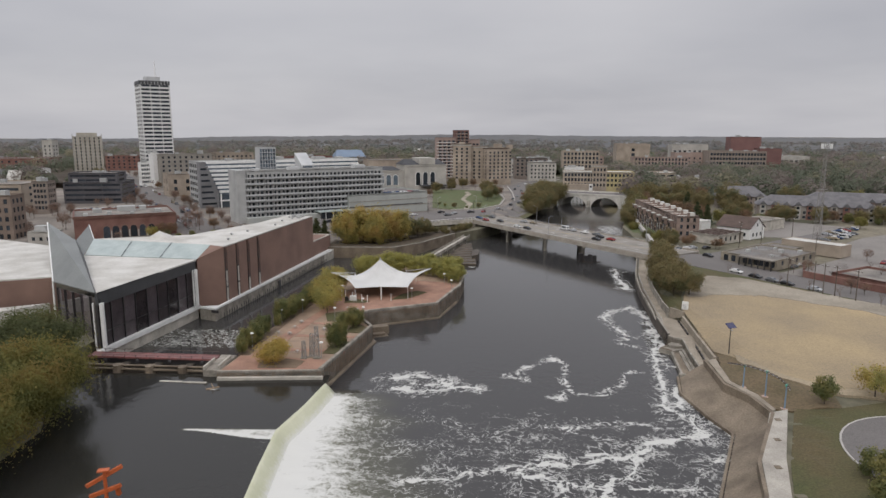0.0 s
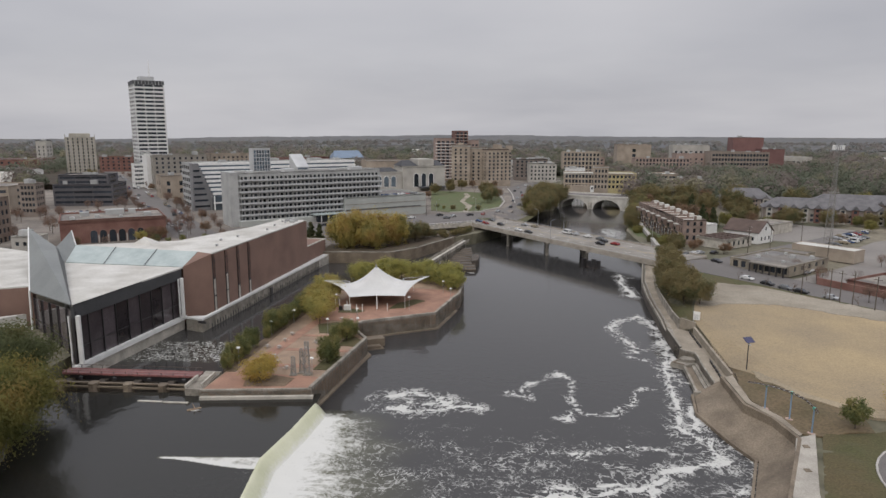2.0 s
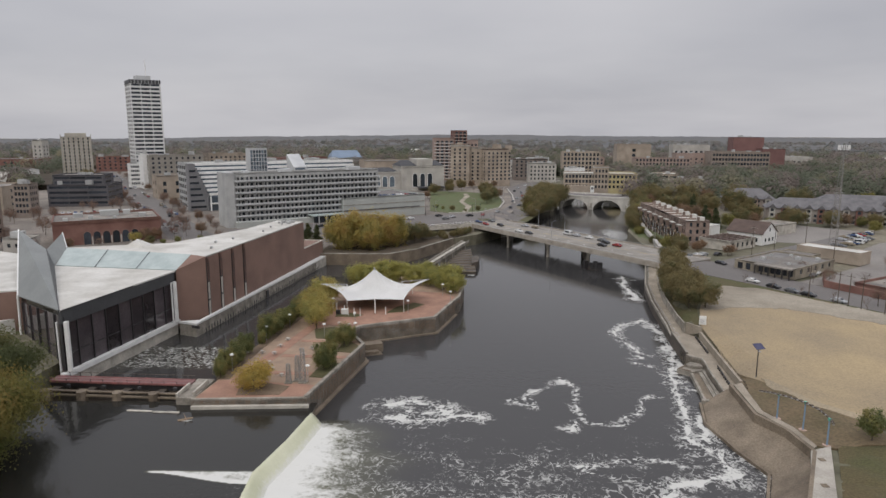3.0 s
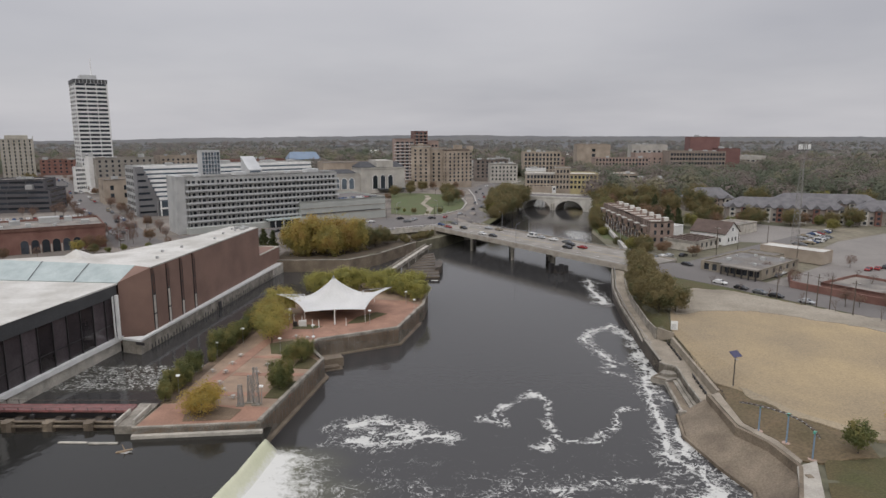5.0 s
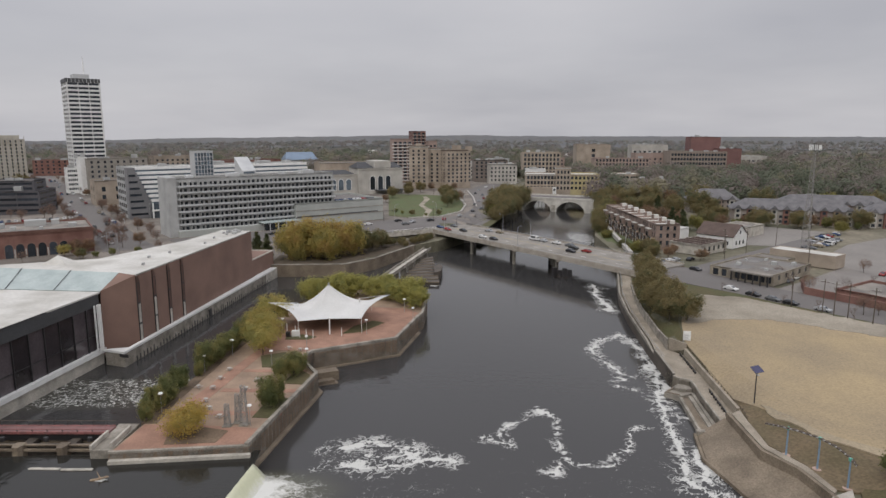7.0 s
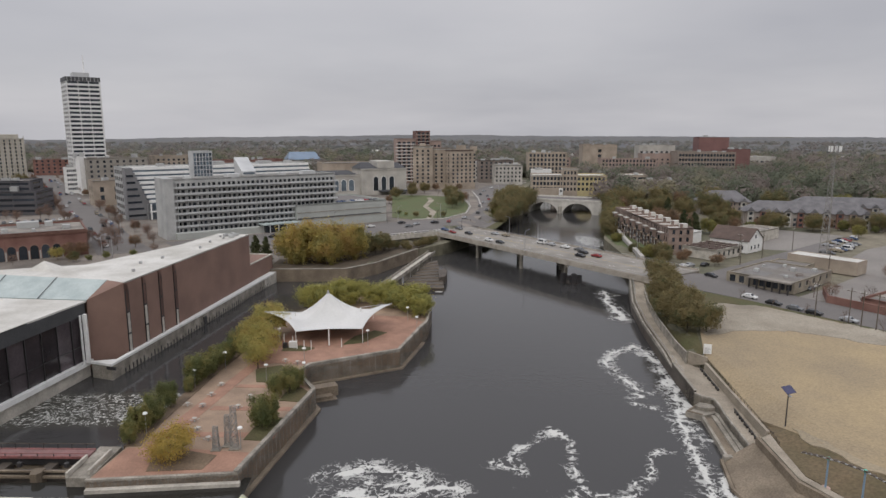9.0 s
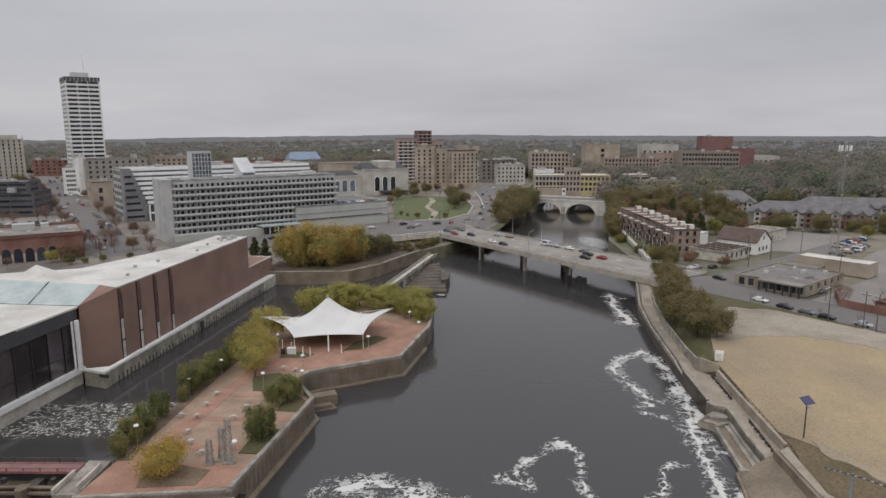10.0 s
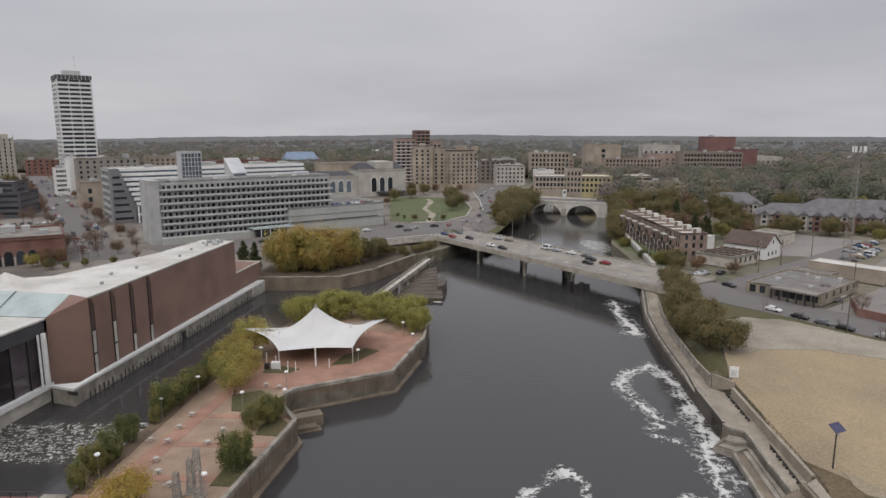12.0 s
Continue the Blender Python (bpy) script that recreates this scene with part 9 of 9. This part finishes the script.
# round white tables with stools on the island
tb = empty("picnic_table", "round white picnic table with fixed seats", "table", group="island tables")
part("tabletop", tube((0, 0, 0.70), (0, 0, 0.78), 0.46, 0.46, 18), LIMESTONE, tb)
part("stem", tube((0, 0, 0), (0, 0, 0.7), 0.12, 0.09), GALV, tb)
for i in range(4):
    a = i * math.pi / 2 + 0.4
    part("seat", tube((0.76 * math.cos(a), 0.76 * math.sin(a), 0.42), (0.76 * math.cos(a), 0.76 * math.sin(a), 0.48), 0.15, 0.15, 12), LIMESTONE, tb)
    part("arm", tube((0, 0, 0.2), (0.76 * math.cos(a), 0.76 * math.sin(a), 0.42), 0.04, n=6), GALV, tb)
spots = [(-41.4, 159.4), (-45.0, 166.5), (-41.9, 165.9), (-41.8, 171.4), (-41.3, 176.7), (-34.8, 165.0), (-33.6, 169.9), (-39.6, 155.4), (-36.5, 151.5), (-31.0, 176.5), (-30.5, 191.0), (-27.5, 189.6)]
tb.matrix_basis = pose(*spots[0], IZ + 0.05)
for i, (x, y) in enumerate(spots[1:]):
    copy_thing(tb, pose(x, y, IZ + 0.05, 0, 0, 37 * i))
# post lamps with white heads
lp = empty("park_lamp", "slim park lamp with a white disc head", "lamp post", group="island lamps")
part("pole", tube((0, 0, 0), (0, 0, 3.9), 0.07, 0.05), GALV, lp)
part("head", tube((0, 0, 3.9), (0, 0, 4.15), 0.45, 0.38, 14), WATER_LIGHT, lp, "white disc head")
lspots = [(-48.3, 154.6), (-46.6, 176.2), (-32.2, 178.5), (-25.8, 189.2), (-24.3, 179.5), (-34.5, 205), (-12.0, 202.5), (0.5, 214), (-2, 224), (-30, 148), (-43.2, 187)]
lp.matrix_basis = pose(*lspots[0], IZ)
for x, y in lspots[1:]:
    copy_thing(lp, pose(x, y, IZ))
# white bollards and a kiosk under the tent
bo = empty("white_bollard", "slim white bollard on the plaza", "bollard", group="plaza bollards")
part("post", tube((0, 0, 0), (0, 0, 2.3), 0.11, 0.10, 10), WHITE, bo)
bspots = [(-31.0, 203.8), (-29.4, 200.6), (-27.6, 200.2), (-33.6, 206), (-35.2, 207.8), (-25.8, 199.8), (-18.5, 201.4)]
bo.matrix_basis = pose(*bspots[0], IZ + 0.05)
for x, y in bspots[1:]:
    copy_thing(bo, pose(x, y, IZ + 0.05))
ki = empty("service_cabinet", "small white service cabinet beside a dark bin", "cabinet", pose(-31.6, 201.2, IZ + 0.05))
part("body", box(0, 1.9, 0, 1.1, 0, 1.6, 0.05), WHITE, ki)
part("bin", box(-1.5, -0.4, 0, 0.9, 0, 1.3, 0.06), DARK_METAL, ki)


# lattice sculpture on the island
def spire(x, y, h, w, seed):
    s = empty("lattice_sculpture", "slender weathered lattice sculpture of welded steel", "sculpture", pose(x, y, IZ), group="lattice sculptures")
    q = random.Random(seed)
    bm = bmesh.new()
    n = 8
    for k in range(n):
        z0, z1 = h * k / n, h * (k + 1) / n
        r0, r1 = w * (1 - 0.35 * k / n), w * (1 - 0.35 * (k + 1) / n)
        ring0 = [Vector((r0 * sx, r0 * sy, z0)) for sx, sy in ((-1, -1), (1, -1), (1, 1), (-1, 1))]
        ring1 = [Vector((r1 * sx, r1 * sy, z1)) for sx, sy in ((-1, -1), (1, -1), (1, 1), (-1, 1))]
        for i in range(4):
            j = (i + 1) % 4
            add_tube(bm, ring0[i], ring1[i], 0.055, n=4)
            add_tube(bm, ring0[i], ring1[j], 0.045, n=4)
            add_tube(bm, ring1[i], ring1[j], 0.045, n=4)
            if q.random() < 0.6:
                add_tube(bm, ring0[j], ring1[i] + Vector((q.uniform(-0.3, 0.3), q.uniform(-0.3, 0.3), 0)), 0.045, n=4)
    part("lattice", bm, WORN_STEEL, s)
    part("base", box(-w - 0.3, w + 0.3, -w - 0.3, w + 0.3, 0, 0.2, 0.03), CONCRETE, s)


spire(-31.2, 148.6, 7.6, 0.55, 1)
spire(-32.6, 149.6, 5.6, 0.5, 2)
spire(-34.2, 148.2, 4.2, 0.5, 3)

# orange steel sculpture in the pool
oc = empty("orange_beam_sculpture", "orange steel beam sculpture on a post in the pool", "sculpture", pose(-50.8, 90.0, -1.1, 0, 0, 12))
part("post", tube((0, 0, 1.0), (0, 0, 8.6), 0.30, 0.26, 8), ORANGE, oc)
for a, b in (((-2.6, 0, 6.3), (2.4, 0.3, 8.9)), ((-2.4, 0.4, 4.4), (2.2, -0.4, 6.2)), ((1.6, 0, 6.0), (1.7, 0.2, 4.4))):
    d = Vector(b) - Vector(a)
    part("beam", box(0, d.length, -0.28, 0.28, -0.28, 0.28, 0.03, m=Matrix.Translation(a) @ d.to_track_quat("X", "Z").to_matrix().to_4x4()), ORANGE, oc)
part("cap_plate", box(-0.9, 0.7, -0.5, 0.5, 8.5, 8.75, 0.03), ORANGE, oc)
part("footing", tube((0, 0, 0), (0, 0, 3.1), 1.0, 0.9, 14), CONC_PALE, oc)
# snags in the pool
sn = empty("driftwood_snag", "pale driftwood snag in the still pool", "driftwood", pose(-50.3, 132.6, 2.7))
part("log", tube((-1.4, 0, 0), (1.3, 0.4, 0.5), 0.25, 0.12, 7), WOOD_PALE, sn)
part("branch", tube((0.2, 0.1, 0.2), (-0.5, 0.5, 1.4), 0.12, 0.04, 6), WOOD_PALE, sn)
bs = empty("concrete_block", "low pale concrete block awash in the pool", "block", pose(-55.5, 136.2, 2.0, 0, 0, -2))
part("block", box(-2.6, 2.6, -0.3, 0.3, 0, 0.95, 0.05), CONC_PALE, bs)
bs2 = copy_thing(bs, pose(-61.0, 136.8, 1.95, 0, 0, -4))

# street lamps, poles and wires on the east side
ul = empty("utility_pole", "weathered timber utility pole with a crossarm", "utility pole", group="utility poles")
part("pole", tube((0, 0, -0.3), (0, 0, 10.5), 0.16, 0.11), BARK, ul)
part("crossarm", box(-1.2, 1.2, -0.06, 0.06, 9.5, 9.65), BARK, ul)
for x in (-1.0, -0.4, 0.4, 1.0):
    part("insulator", tube((x, 0, 9.65), (x, 0, 9.85), 0.05, n=6), WHITE, ul)
uspots = [(127.4, 288), (142.5, 299.7), (165.2, 316.7), (118.6, 205.4), (120.7, 202.5), (117.2, 208.4), (123.9, 196.9), (112.6, 216), (150, 268), (133, 300)]
ul.matrix_basis = pose(*uspots[0], land(*uspots[0]), 0, 0, 37)
for i, (x, y) in enumerate(uspots[1:]):
    copy_thing(ul, pose(x, y, land(x, y), 0, 0, 37 if i < 2 else -57) @ Matrix.Identity(4))
st = empty("street_lamp", "grey street lamp with a curved arm", "street lamp", group="street lamps")
part("pole", tube((0, 0, 0), (0, 0, 8.6), 0.12, 0.08), GALV, st)
part("arm", tube((0, 0, 8.5), (1.8, 0, 9.2), 0.06, n=6), GALV, st)
part("head", box(1.6, 2.5, -0.16, 0.16, 9.12, 9.28, 0.03), GALV, st)
p0 = BR @ Vector((62, 1.2, DECK_Z))
st.matrix_basis = pose(p0.x, p0.y, p0.z, 0, 0, 33)
for s, w_ in ((24, BW - 1.2), (100, BW - 1.2), (8, 1.2), (44, BW - 1.2)):
    p = BR @ Vector((s, w_, DECK_Z))
    copy_thing(st, pose(p.x, p.y, p.z, 0, 0, 33 if w_ < 5 else 213))
for x, y, a in ((-124.4, 306.7, 30), (-119.7, 305.3, 210), (-133, 345, 120), (-8, 402, 30), (16, 416, 200), (34, 440, 180), (-40, 378, 300), (-70, 350, 120), (-110, 360, 30), (-150, 420, 30), (-190, 480, 30), (40, 500, 0), (66, 540, 180)):
    copy_thing(st, pose(x, y, land(x, y), 0, 0, a))
# traffic signals at the crossing
for x, y in ((-14, 398), (14, 408), (26, 388)):
    ts = empty("traffic_signal", "dark traffic signal mast at the crossing", "traffic light", pose(x, y, land(x, y)), group="traffic signals")
    part("pole", tube((0, 0, 0), (0, 0, 6.2), 0.12, 0.09), DARK_METAL, ts)
    part("arm", tube((0, 0, 6.0), (5, 1, 6.3), 0.07, n=6), DARK_METAL, ts)
    part("signal_head", box(4.6, 4.9, 0.8, 1.1, 5.3, 6.3, 0.03), DARK_METAL, ts)
